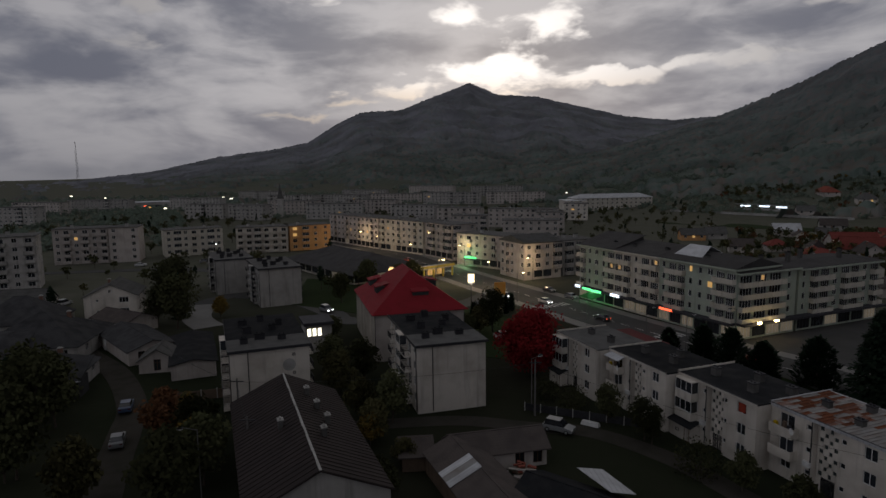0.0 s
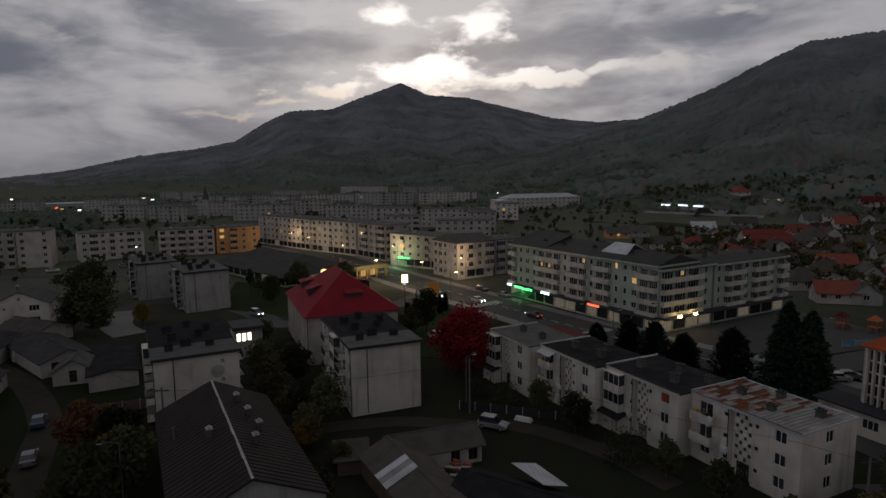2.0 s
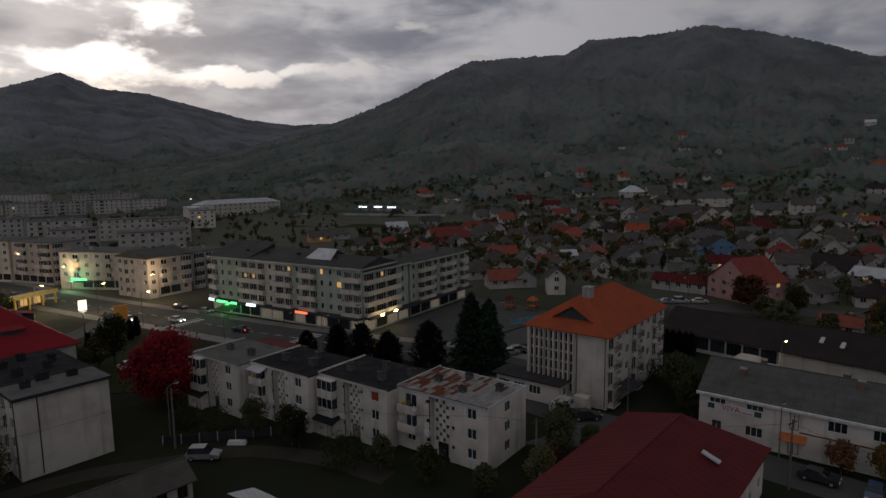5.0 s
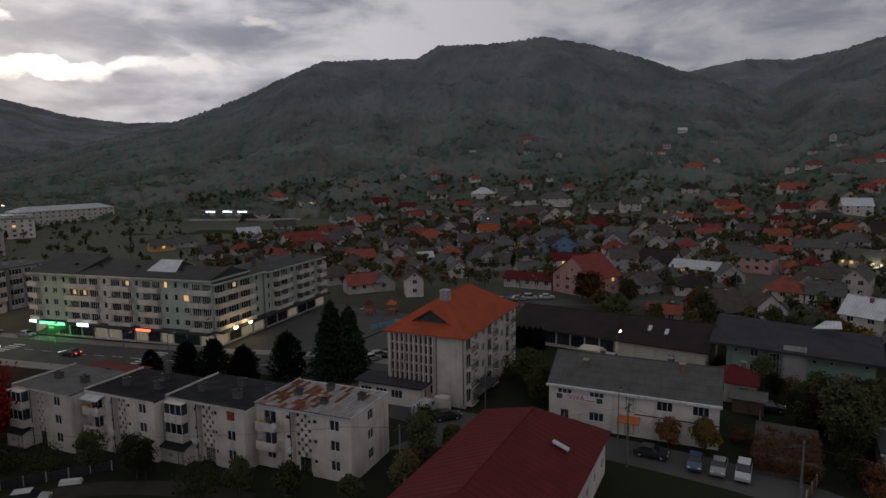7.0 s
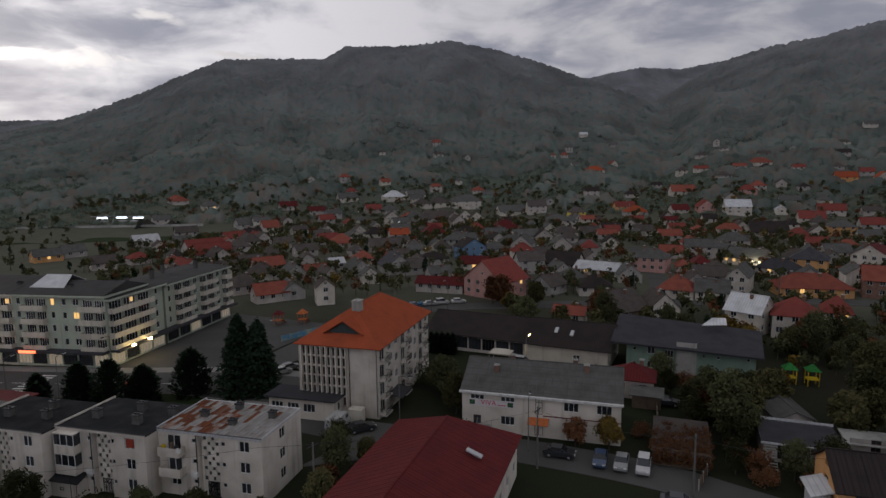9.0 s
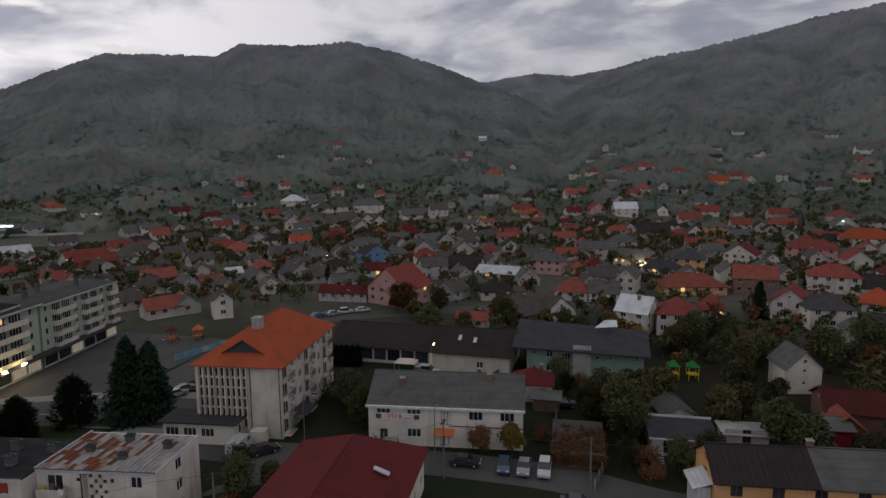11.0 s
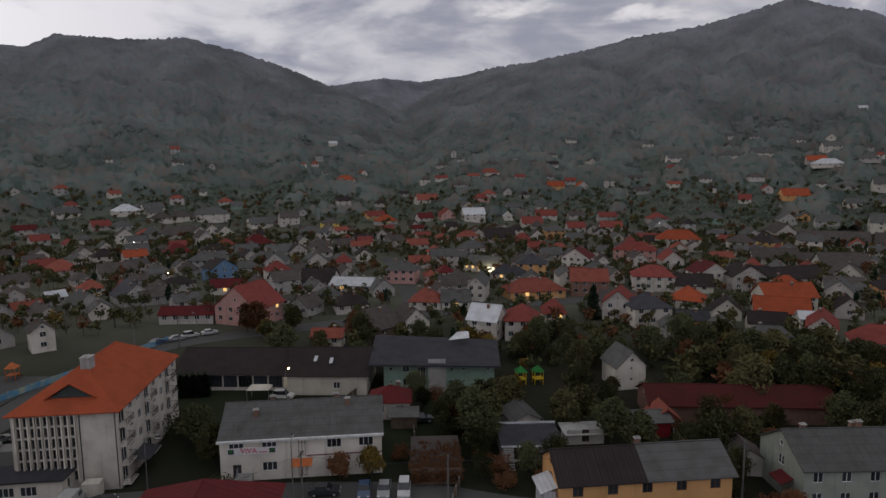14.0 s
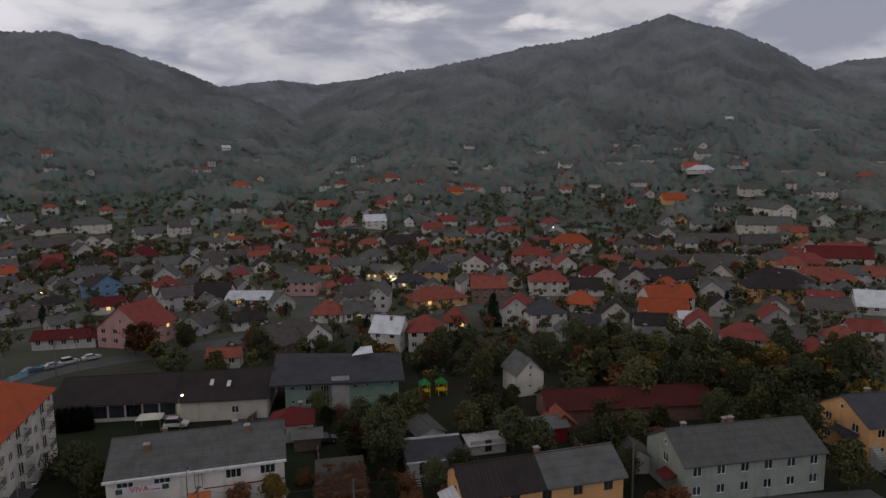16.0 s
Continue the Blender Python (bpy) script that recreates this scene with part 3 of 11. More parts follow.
def roof_shape(w, d, z, rh, kind, o=0.45, t=0.14, hip=None):
    """A pitched roof over a w by d plan, ridge along x, eaves at z."""
    b = MB()
    W, D = w / 2 + o, d / 2 + o
    ze = z - rh * o / (d / 2)
    zr = z + rh
    if kind == "gable":
        b.slab([(-W, -D, ze), (W, -D, ze), (W, 0, zr), (-W, 0, zr)], t)
        b.slab([(W, D, ze), (-W, D, ze), (-W, 0, zr), (W, 0, zr)], t)
        b.box(-W, -0.12, zr - 0.06, W, 0.12, zr + 0.05)
    elif kind == "shed":
        b.slab([(-W, -D, z), (W, -D, z), (W, D, zr), (-W, D, zr)], t)
    else:
        k = min(W, D) if hip is None else hip
        k = min(k, W - 0.01)
        b.slab([(-W, -D, ze), (W, -D, ze), (W - k, 0, zr), (-W + k, 0, zr)], t)
        b.slab([(W, D, ze), (-W, D, ze), (-W + k, 0, zr), (W - k, 0, zr)], t)
        b.slab([(W, -D, ze), (W, D, ze), (W - k, 0, zr)], t)
        b.slab([(-W, D, ze), (-W, -D, ze), (-W + k, 0, zr)], t)
        if W - k > 0.3:
            b.box(-W + k, -0.12, zr - 0.06, W - k, 0.12, zr + 0.05)
    return b


def house(x, y, rot, w, d, h, rh, wall, roof, label, kind="gable", south="ww", east="w", north="ww", west="w", floors=1, chimneys=((0.2, 0.15),),
          lit=(), frame=None, group="", name="house", gable_win=True, over=0.45, category="house", ground="", hip=None, z=None, stack=None):
    """A detached house, its ridge along local x, its middle at x, y."""
    root = thing(name, x, y, rot, label, category, group, z)
    COLLECT[0] = [] if math.hypot(x, y) > 235 else None
    b = MB()
    pl = 0.4
    fh = (h - pl) / floors
    pts = [(-w / 2, -d / 2), (w / 2, -d / 2), (w / 2, d / 2), (-w / 2, d / 2)]
    for k, plan in enumerate((south, east, north, west)):
        p0, p1 = pts[k], pts[(k + 1) % 4]
        if plan:
            bays(b, root, p0, p1, pl, floors, fh, plan, wall, frame, ground if k == 0 else "", lit if k == 0 else (), win_h=min(1.35, fh * 0.5))
        else:
            b.side(p0, p1, pl, h)
        b.side(p0, p1, -1.5, pl)
    if kind == "gable":
        for s in (-1, 1):
            q = [(s * w / 2, -s * d / 2, h), (s * w / 2, s * d / 2, h), (s * w / 2, 0, h + rh)]
            b.face(*q)
            if gable_win and rh > 1.9:
                fit("attic_window", window_mesh(0.8, 0.8, frame, GLASS, 0), root, pose(s * (w / 2 + 0.03), 0, h + rh * 0.25, 0, 0, 90 * s))
    elif kind == "shed":
        b.face((-w / 2, d / 2, h), (w / 2, d / 2, h), (w / 2, d / 2, h + rh), (-w / 2, d / 2, h + rh))
        for s in (-1, 1):
            q = [(s * w / 2, -d / 2, h), (s * w / 2, d / 2, h), (s * w / 2, d / 2, h + rh)]
            b.face(*(q if s > 0 else q[::-1]))
    part("wall", b, wall, root)
    part("roof", roof_shape(w, d, h, rh, kind, over, hip=hip), roof, root)
    for u, v in chimneys:
        zc = h + rh * (1 - abs(v) * 2)
        part("chimney", chimney_mesh(0.7, 0.5, 0.9, stack or BRICK, CONCRETE), None, root, at=pose(u * w, v * d, zc))
    joined(root, "glazing")
    return root


def roof_ribs(root, w, d, h, rh, m, step=0.9, o=0.45, hip=0.0, x0=None, x1=None, wide=0.07, tall=0.05):
    """Standing seams running down both slopes of a pitched roof, ridge along x; hip: how far the ridge is cut back."""
    W, D = w / 2 + o, d / 2 + o
    ze, zr = h - rh * o / (d / 2), h + rh
    b = MB()
    n = int(2 * W / step)
    for k in range(n + 1):
        x = -W + 0.1 + (2 * W - 0.2) * k / n
        if (x0 is not None and x < x0) or (x1 is not None and x > x1):
            continue
        top = 1.0 if hip <= 0 else min(1.0, (W - abs(x)) / hip)
        if top < 0.08:
            continue
        for s in (-1, 1):
            y0, y1, z1 = s * D, s * D * (1 - top), ze + (zr - ze) * top
            p, q = [(x - wide / 2, y0, ze + tall), (x + wide / 2, y0, ze + tall)], [(x + wide / 2, y1, z1 + tall), (x - wide / 2, y1, z1 + tall)]
            b.slab(p + q if s < 0 else [p[1], p[0], q[1], q[0]], tall + 0.03)
    part("roof_seams", b, m, root)["kind"] = "stuff"


# ---- ground and hills ----
# crest lines: bearing and rise in degrees as seen from the start, and how far off the crest and the foot lie
PEAK_RIDGE = [(-60, -1.2), (-36, -0.9), (-31, -0.6), (-25, 0.1), (-20, 1.27), (-15.4, 1.84), (-12.2, 2.5), (-9.3, 4.3), (-7.3, 5.2), (-3.7, 5.4), (-0.6, 6.6),
              (2.6, 7.75), (5.1, 6.7), (8.7, 6.4), (12.7, 5.4), (16.6, 4.4), (20.4, 3.95), (25, 4.2), (30, 4.2), (36, 3.0), (45, 2)]
EAST_HILL = [(-4, -1.0), (6, 0.0), (14, 1.2), (21.4, 3.3), (25.1, 4.4), (29.6, 6.2), (33.3, 8.0), (36.4, 9.3), (39.9, 9.55), (44.9, 9.65), (47.1, 10.8), (52.1, 10.8),
             (56.5, 11.25), (60.8, 10.3), (64.7, 9.1), (68.8, 7.5), (74, 5.5), (82, 4), (92, 2)]
SADDLE = [(50, 6), (60, 6.8), (68.6, 7.75), (73.2, 8.42), (76.3, 8.1), (80.3, 8.6), (85, 9.0), (92, 8.5), (100, 7)]
SOUTH_HILL = [(70, 3), (76, 6.2), (80.3, 8.5), (83, 9.1), (86.5, 9.5), (91.1, 10.3), (95.2, 11.1), (101, 11.7), (104.9, 12.5), (107.4, 13.1), (109.4, 12.2), (112.4, 11.4),
              (115.4, 9.8), (118.2, 7.9), (120.5, 6.6), (126, 5), (135, 3.5), (160, 2)]
FAR_SOUTH = [(112, 6), (118.2, 7.8), (120.4, 8.3), (124, 8.3), (140, 6), (170, 3)]
RIDGES = [(PEAK_RIDGE, 2300.0, 1000.0, 40.0, 1.35), (EAST_HILL, 1350.0, 430.0, 40.0, 1.35), (SADDLE, 2400.0, 1300.0, 42.0, 1.3), (SOUTH_HILL, 1400.0, 420.0, 44.0, 1.45),
          (FAR_SOUTH, 2600.0, 1500.0, 45.0, 1.3)]


def fold(x, y, size, seed):
    """Smooth relief between -1 and 1 from a few crossing waves."""
    s = 0
    for k, (ang, per, amp) in enumerate(((0.3, 1.0, 0.5), (1.9, 0.61, 0.3), (3.4, 0.37, 0.2), (5.1, 0.23, 0.12))):
        q = (x * math.cos(ang + seed) + y * math.sin(ang + seed)) / (size * per)
        s = s + amp * np.sin(q * 6.283 + 1.7 * k + seed + 0.9 * np.sin((y * math.cos(ang) - x * math.sin(ang)) / (size * per * 1.7) * 6.283))
    return s


def ground_heights(x, y):
    x, y = np.asarray(x, float), np.asarray(y, float)
    r, az = np.hypot(x, y), np.degrees(np.arctan2(x, y))
    z = np.zeros_like(r)
    for k, (crest, far, foot, eye, power) in enumerate(RIDGES):
        a, e = np.array([c[0] for c in crest]), np.array([c[1] for c in crest])
        el = np.interp(az, a, e, left=-2, right=-2) - 0.16
        fr, ft = far * (1 + 0.10 * fold(az, az * 0, 31, k)), foot * (1 + 0.10 * fold(az, az * 0, 17, k + 3))
        top = np.maximum(eye + fr * np.tan(np.radians(el)), 0)
        u = np.clip((r - ft) / (fr - ft), 0, 1)
        rise = top * u ** power
        gully = 1 + 0.10 * fold(az * 9, r * 0.25, 60, k) * np.sin(np.pi * u)
        down = np.clip(1 - 0.55 * (r - fr) / fr, 0, 1)
        z = np.maximum(z, np.where(r < fr, rise * gully, top * down))
    return z


def ground_z(x, y):
    return float(ground_heights(x, y))


def ground_sheet():
    rings = [0.0]
    while rings[-1] < 4850:
        r = rings[-1]
        rings.append(r + (12 if r < 400 else 15 if r < 1500 else 30 if r < 2800 else 160))
    turns = [a for a in np.arange(-46, 130, 0.4)] + [a for a in np.arange(130, 314, 4.0)]
    az = np.radians(np.array(turns))
    n = len(turns)
    R, A = np.meshgrid(np.array(rings[1:]), az, indexing="ij")
    X, Y = R * np.sin(A), R * np.cos(A)
    Z = ground_heights(X, Y)
    rough = np.clip((R - 450) / 300, 0, 1) * (0.8 * fold(X, Y, 60, 2.2))
    Z = Z + rough * (Z > 6)
    verts = [(0, 0, 0)] + list(zip(X.ravel().tolist(), Y.ravel().tolist(), Z.ravel().tolist()))
    faces = [(0, 1 + (k + 1) % n, 1 + k) for k in range(n)]
    for i in range(len(rings) - 2):
        a, b = 1 + i * n, 1 + (i + 1) * n
        faces += [(a + k, a + (k + 1) % n, b + (k + 1) % n, b + k) for k in range(n)]
    me = bpy.data.meshes.new("ground")
    me.from_pydata(verts, [], faces)
    me.polygons.foreach_set("use_smooth", [True] * len(faces))
    me.materials.append(EARTH)
    me.update()
    return tagged(new("ground", me), "dark grassy valley floor rising into wooded hills", "ground", kind="structure")


EARTH = mat("grass_and_soil", (0.020, 0.024, 0.014), (0.028, 0.025, 0.019), 0.02, 0.6, rough=1.0, bump=0.5, vary=0.0, grime=0.5)


# colours of the slopes; the upper one has bluish haze painted in
WOOD_LOW, WOOD_HAZED = (0.068, 0.086, 0.068), (0.112, 0.114, 0.124)


def wooded_slopes(m):
    """Above the valley floor leaf litter and scrub replace soil, painted hazier with height."""
    nt = m.node_tree
    b = nt.nodes["Principled BSDF"]
    old = b.inputs["Base Color"].links[0].from_socket
    geo = nt.nodes.new("ShaderNodeNewGeometry")
    sep = nt.nodes.new("ShaderNodeSeparateXYZ")
    link(nt, geo, "Position", sep, 0)
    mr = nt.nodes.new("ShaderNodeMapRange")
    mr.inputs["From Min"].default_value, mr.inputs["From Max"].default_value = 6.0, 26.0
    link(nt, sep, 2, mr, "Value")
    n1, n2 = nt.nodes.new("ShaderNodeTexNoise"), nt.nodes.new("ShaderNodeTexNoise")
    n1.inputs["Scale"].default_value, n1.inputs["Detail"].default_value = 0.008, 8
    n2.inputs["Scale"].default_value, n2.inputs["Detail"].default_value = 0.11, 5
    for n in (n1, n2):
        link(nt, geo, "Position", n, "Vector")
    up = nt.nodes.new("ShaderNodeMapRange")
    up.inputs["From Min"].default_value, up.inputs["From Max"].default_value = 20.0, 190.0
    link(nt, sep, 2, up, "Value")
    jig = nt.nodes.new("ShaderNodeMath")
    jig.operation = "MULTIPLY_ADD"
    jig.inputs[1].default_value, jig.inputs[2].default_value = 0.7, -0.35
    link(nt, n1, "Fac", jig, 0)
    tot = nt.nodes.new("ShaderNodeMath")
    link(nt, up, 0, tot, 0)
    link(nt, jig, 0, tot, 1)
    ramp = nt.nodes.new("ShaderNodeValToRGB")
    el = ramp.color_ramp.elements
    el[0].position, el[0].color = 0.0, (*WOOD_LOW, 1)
    el[1].position, el[1].color = 1.0, (*WOOD_HAZED, 1)
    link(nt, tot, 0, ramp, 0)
    mx = nt.nodes.new("ShaderNodeMix")
    mx.data_type, mx.blend_type = "RGBA", "OVERLAY"
    mx.inputs[0].default_value = 0.75
    link(nt, ramp, 0, mx, 6)
    tone = nt.nodes.new("ShaderNodeMapRange")
    tone.inputs["From Min"].default_value, tone.inputs["From Max"].default_value = 0.3, 0.7
    tone.inputs["To Min"].default_value, tone.inputs["To Max"].default_value = 0.36, 0.64
    link(nt, n2, "Fac", tone, "Value")
    link(nt, tone, 0, mx, 7)
    patch = nt.nodes.new("ShaderNodeMix")
    patch.data_type, patch.blend_type = "RGBA", "MULTIPLY"
    patch.inputs[0].default_value = 0.6
    span = nt.nodes.new("ShaderNodeMapRange")
    span.inputs["From Min"].default_value, span.inputs["From Max"].default_value = 0.3, 0.7
    span.inputs["To Min"].default_value, span.inputs["To Max"].default_value = 0.7, 1.2
    n3 = nt.nodes.new("ShaderNodeTexNoise")
    n3.inputs["Scale"].default_value, n3.inputs["Detail"].default_value = 0.022, 4
    link(nt, geo, "Position", n3, "Vector")
    link(nt, n3, "Fac", span, "Value")
    link(nt, mx, 2, patch, 6)
    link(nt, span, 0, patch, 7)
    bump = nt.nodes.new("ShaderNodeBump")
    bump.inputs["Strength"].default_value, bump.inputs["Distance"].default_value = 0.16, 5.0
    link(nt, n2, "Fac", bump, "Height")
    link(nt, bump, 0, b, "Normal")
    hs = nt.nodes.new("ShaderNodeHueSaturation")
    hs.inputs["Saturation"].default_value = 0.85
    link(nt, patch, 2, hs, "Color")
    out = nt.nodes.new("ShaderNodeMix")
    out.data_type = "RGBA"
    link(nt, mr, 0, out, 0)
    # bare gardens, yards and town streets, with haze beyond the near lawns painted in
    far = nt.nodes.new("ShaderNodeVectorMath")
    far.operation = "LENGTH"
    link(nt, geo, "Position", far, 0)
    town = nt.nodes.new("ShaderNodeMapRange")
    town.inputs["From Min"].default_value, town.inputs["From Max"].default_value = 140.0, 210.0
    link(nt, far, "Value", town, "Value")
    yard = nt.nodes.new("ShaderNodeMix")
    yard.data_type = "RGBA"
    link(nt, town, 0, yard, 0)
    nt.links.new(old, yard.inputs[6])
    soil = nt.nodes.new("ShaderNodeMix")
    soil.data_type = "RGBA"
    link(nt, n2, "Fac", soil, 0)
    soil.inputs[6].default_value, soil.inputs[7].default_value = (0.062, 0.068, 0.046, 1), (0.100, 0.096, 0.080, 1)
    link(nt, soil, 2, yard, 7)
    link(nt, yard, 2, out, 6)
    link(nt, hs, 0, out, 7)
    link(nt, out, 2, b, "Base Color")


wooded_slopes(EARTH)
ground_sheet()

# ---- the blocks near by ----
def stair_screen(root, at, w, h, cols=4):
    """A stair screen: a dark back with white blocks set in a chequer, and narrow rails between the rows."""
    rows = max(3, int(h / 0.62))
    cw, rh = w / cols, h / rows
    b = MB()
    b.box(-w / 2, -0.02, 0, w / 2, 0.06, h)
    back = part("stair_screen", b, SIGNBAR, root, "pierced white stair screen", at=at)

    def build():
        q = MB()
        q.box(-cw * 0.64, -0.12, -0.09, cw * 0.64, -0.021, rh + 0.09)
        return q.mesh("screen_block", [WHITE])
    me = cached(("block", round(cw, 2), round(rh, 2)), build)
    for i in range(cols):
        for j in range(rows):
            if (i + j) % 2:
                part("screen_block", me, None, back, at=pose(-w / 2 + (i + 0.5) * cw, 0, j * rh))
    e = MB()
    for x0, x1 in ((-w / 2 - 0.12, -w / 2), (w / 2, w / 2 + 0.12)):
        e.box(x0, -0.14, -0.1, x1, 0.05, h + 0.1)
    part("screen_edge", e, WHITE, back)


def dish_mesh():
    def build():
        b = MB()
        for k in range(12):
            a0, a1 = math.tau * k / 12, math.tau * (k + 1) / 12
            b.face((0, 0, 0), (0.4 * math.cos(a0), -0.12, 0.4 * math.sin(a0)), (0.4 * math.cos(a1), -0.12, 0.4 * math.sin(a1)))
        b.tube((0, 0, 0), (0, 0.3, -0.1), 0.03, 0.03, 5)
        b.tube((0, -0.1, -0.35), (0, -0.45, 0), 0.015, 0.015, 4)
        return b.mesh("satellite_dish", [FRAMEWHITE])
    return cached("dish", build)


def downpipe(root, x, y, z0, z1):
    b = MB()
    b.tube((x, y, z0), (x, y, z1), 0.06, 0.06, 6)
    part("downpipe", b, METAL, root)


ROOFBOXES = ((2.2, 3.5, 1.1, 0.7, 0.8), (4.6, 5.2, 1.5, 0.7, 0.9), (7.8, 4.1, 1.2, 0.8, 0.7), (3.0, 9.5, 1.3, 0.7, 1.0), (6.9, 10.6, 1.1, 0.7, 0.8),
             (8.3, 13.4, 1.0, 0.8, 0.9), (2.6, 15.0, 1.5, 0.7, 0.8), (5.6, 17.2, 1.1, 0.7, 0.9))


def small_flats(x, y, rot, L, W, label, wall=None, lit=()):
    """A four-storey block with blank gables and balconies on its long sides."""
    wall = wall or WHITE
    root = block(x, y, rot, L, W, 4, 2.45, wall, label, "", "wrwwrw", "", "wrwgrw", chimneys=ROOFBOXES, over=0.3, plinth=0.5, bars=1, group="blank-gabled flats", capcol=METAL)
    z1 = 10.3
    s = MB()
    s.prism([(-0.3, -0.3), (L + 0.3, -0.3), (L + 0.3, W * 0.30), (-0.3, W * 0.30)], z1 + 0.224, z1 + 0.26)
    part("roofing_patch", s, PATCH, root, "paler strip of felt roofing")
    g = MB()
    g.box(-0.36, -0.36, z1 - 0.12, L + 0.36, -0.31, z1 + 0.3)
    g.box(-0.36, -0.31, z1 - 0.12, -0.31, W + 0.36, z1 + 0.3)
    part("gutter", g, METAL, root)
    downpipe(root, L * 0.22, -0.07, 0.3, z1)
    downpipe(root, -0.07, 0.5, 0.3, z1)
    for u, f in ((4, 2), (9, 3), (14, 1)):
        part("satellite_dish", dish_mesh(), None, root, at=pose(-0.35, u, 1.9 + f * 2.45, 0, 0, -90))
    return root


PATCH = mat("grey_felt", (0.105, 0.104, 0.102), (0.062, 0.062, 0.061), 0.6, 7, rough=0.8, bump=0.3)
small_flats(-4.0, 87.0, 16.3, 10.7, 20, "white four-storey flats with a blank gable and flat felt roof")
stained = small_flats(-30.8, 85.0, 21, 11.3, 20.8, "stained white flats with a round mark on the gable")
small_flats(-48.8, 160.2, 26, 11.0, 21, "grey four-storey flats with a flat roof behind the yards", GREYWALL)
small_flats(-67.0, 178.2, 26, 10.5, 20, "grey flats standing behind a twin block", GREYWALL)


def disc(name, r, mats, root, at):
    b = MB()
    b.face(*[(r * math.cos(math.tau * k / 20), 0, r * math.sin(math.tau * k / 20)) for k in range(20)])
    return part(name, b, mats, root, at=at)


disc("round_mark", 0.95, CONCRETE, stained, pose(8.3, -0.012, 7.6))
for z_ in (8.9, 6.1):
    part("vent", window_mesh(0.45, 0.45, METAL, SIGNBAR, 0), None, stained, at=pose(9.0, -0.03, z_))


# lit kiosk beside the twin blocks
kiosk = thing("kiosk", -27.5, 118.5, 21, "small flat-roofed kiosk with three lit windows", "kiosk")
kb = MB()
bays(kb, kiosk, (0, 0), (5.2, 0), 0.2, 2, 2.7, "...", GREYWALL)
for p0, p1 in (((5.2, 0), (5.2, 6)), ((5.2, 6), (0, 6)), ((0, 6), (0, 0))):
    kb.side(p0, p1, -0.3, 5.6)
kb.side((0, 0), (5.2, 0), -0.3, 0.2)
part("wall", kb, GREYWALL, kiosk)
kr = MB()
kr.prism([(-0.4, -0.6), (5.6, -0.6), (5.6, 6.4), (-0.4, 6.4)], 5.6, 6.2)
part("roof", kr, SLATE, kiosk)
for k in range(3):
    part("window", window_mesh(0.85, 1.7, METAL, LIT_WHITE, 0), None, kiosk, "brightly lit window", at=pose(0.7 + k * 1.02, -0.06, 3.3))

# red-roofed public building
hall = thing("public_building", -12.9, 112.2, 15.3, "beige three-storey building under a hipped crimson sheet roof", "building")
hb = MB()
HL, HW = 17.4, 25.2
for k, (p0, p1, plan) in enumerate((((0, 0), (HL, 0), ""), ((HL, 0), (HL, HW), "w.wwwww"), ((HL, HW), (0, HW), ""), ((0, HW), (0, 0), "nwnwnwnwnw"))):
    if plan:
        bays(hb, hall, p0, p1, 0.6, 3, 3.05, plan, DUSTY, win_h=1.9)
    else:
        hb.side(p0, p1, 0.6, 9.75)
    hb.side(p0, p1, -0.5, 0.6)
part("wall", hb, DUSTY, hall)
for k in range(11):
    f = MB()
    f.box(-0.28, 0.4 + k * 2.44 - 0.16, 0.6, -0.002, 0.4 + k * 2.44 + 0.16, 9.4)
    part("pilaster", f, CREAM, hall)
rt = roof_shape(HW, HL, 0, 6.3, "hip", 0.7)
part("roof", rt, REDROOF, hall, "crimson metal tile roof", at=pose(HL / 2, HW / 2, 9.75, 0, 0, 90))
for (px_, py_, pz_, rz) in ((HL / 2 + 0.8, 3.4, 11.7, 0), (2.6, HW * 0.45, 11.7, -90), (2.6, HW * 0.8, 11.6, -90), (HL - 2.6, HW * 0.6, 11.7, 90)):
    d = MB()
    d.slab([(-1.8, -0.9, 0.9), (1.8, -0.9, 0.9), (1.6, 2.0, 1.5), (-1.6, 2.0, 1.5)], 0.12, 0)
    d.box(-1.6, -0.6, -0.9, 1.6, 1.6, 0.76, 1)
    part("dormer", d, [REDROOF, SIGNBAR], hall, at=pose(px_, py_, pz_, 0, 0, rz))
for cx, cy in ((0.02, 0.02), (HL, 0.02)):
    downpipe(hall, cx + (-0.08 if cx < 1 else 0.08), cy - 0.06, 0.2, 9.6)

# stepped white terrace
ROW_LABEL = "white three-storey terrace flats with balconies and chequered stair screens"


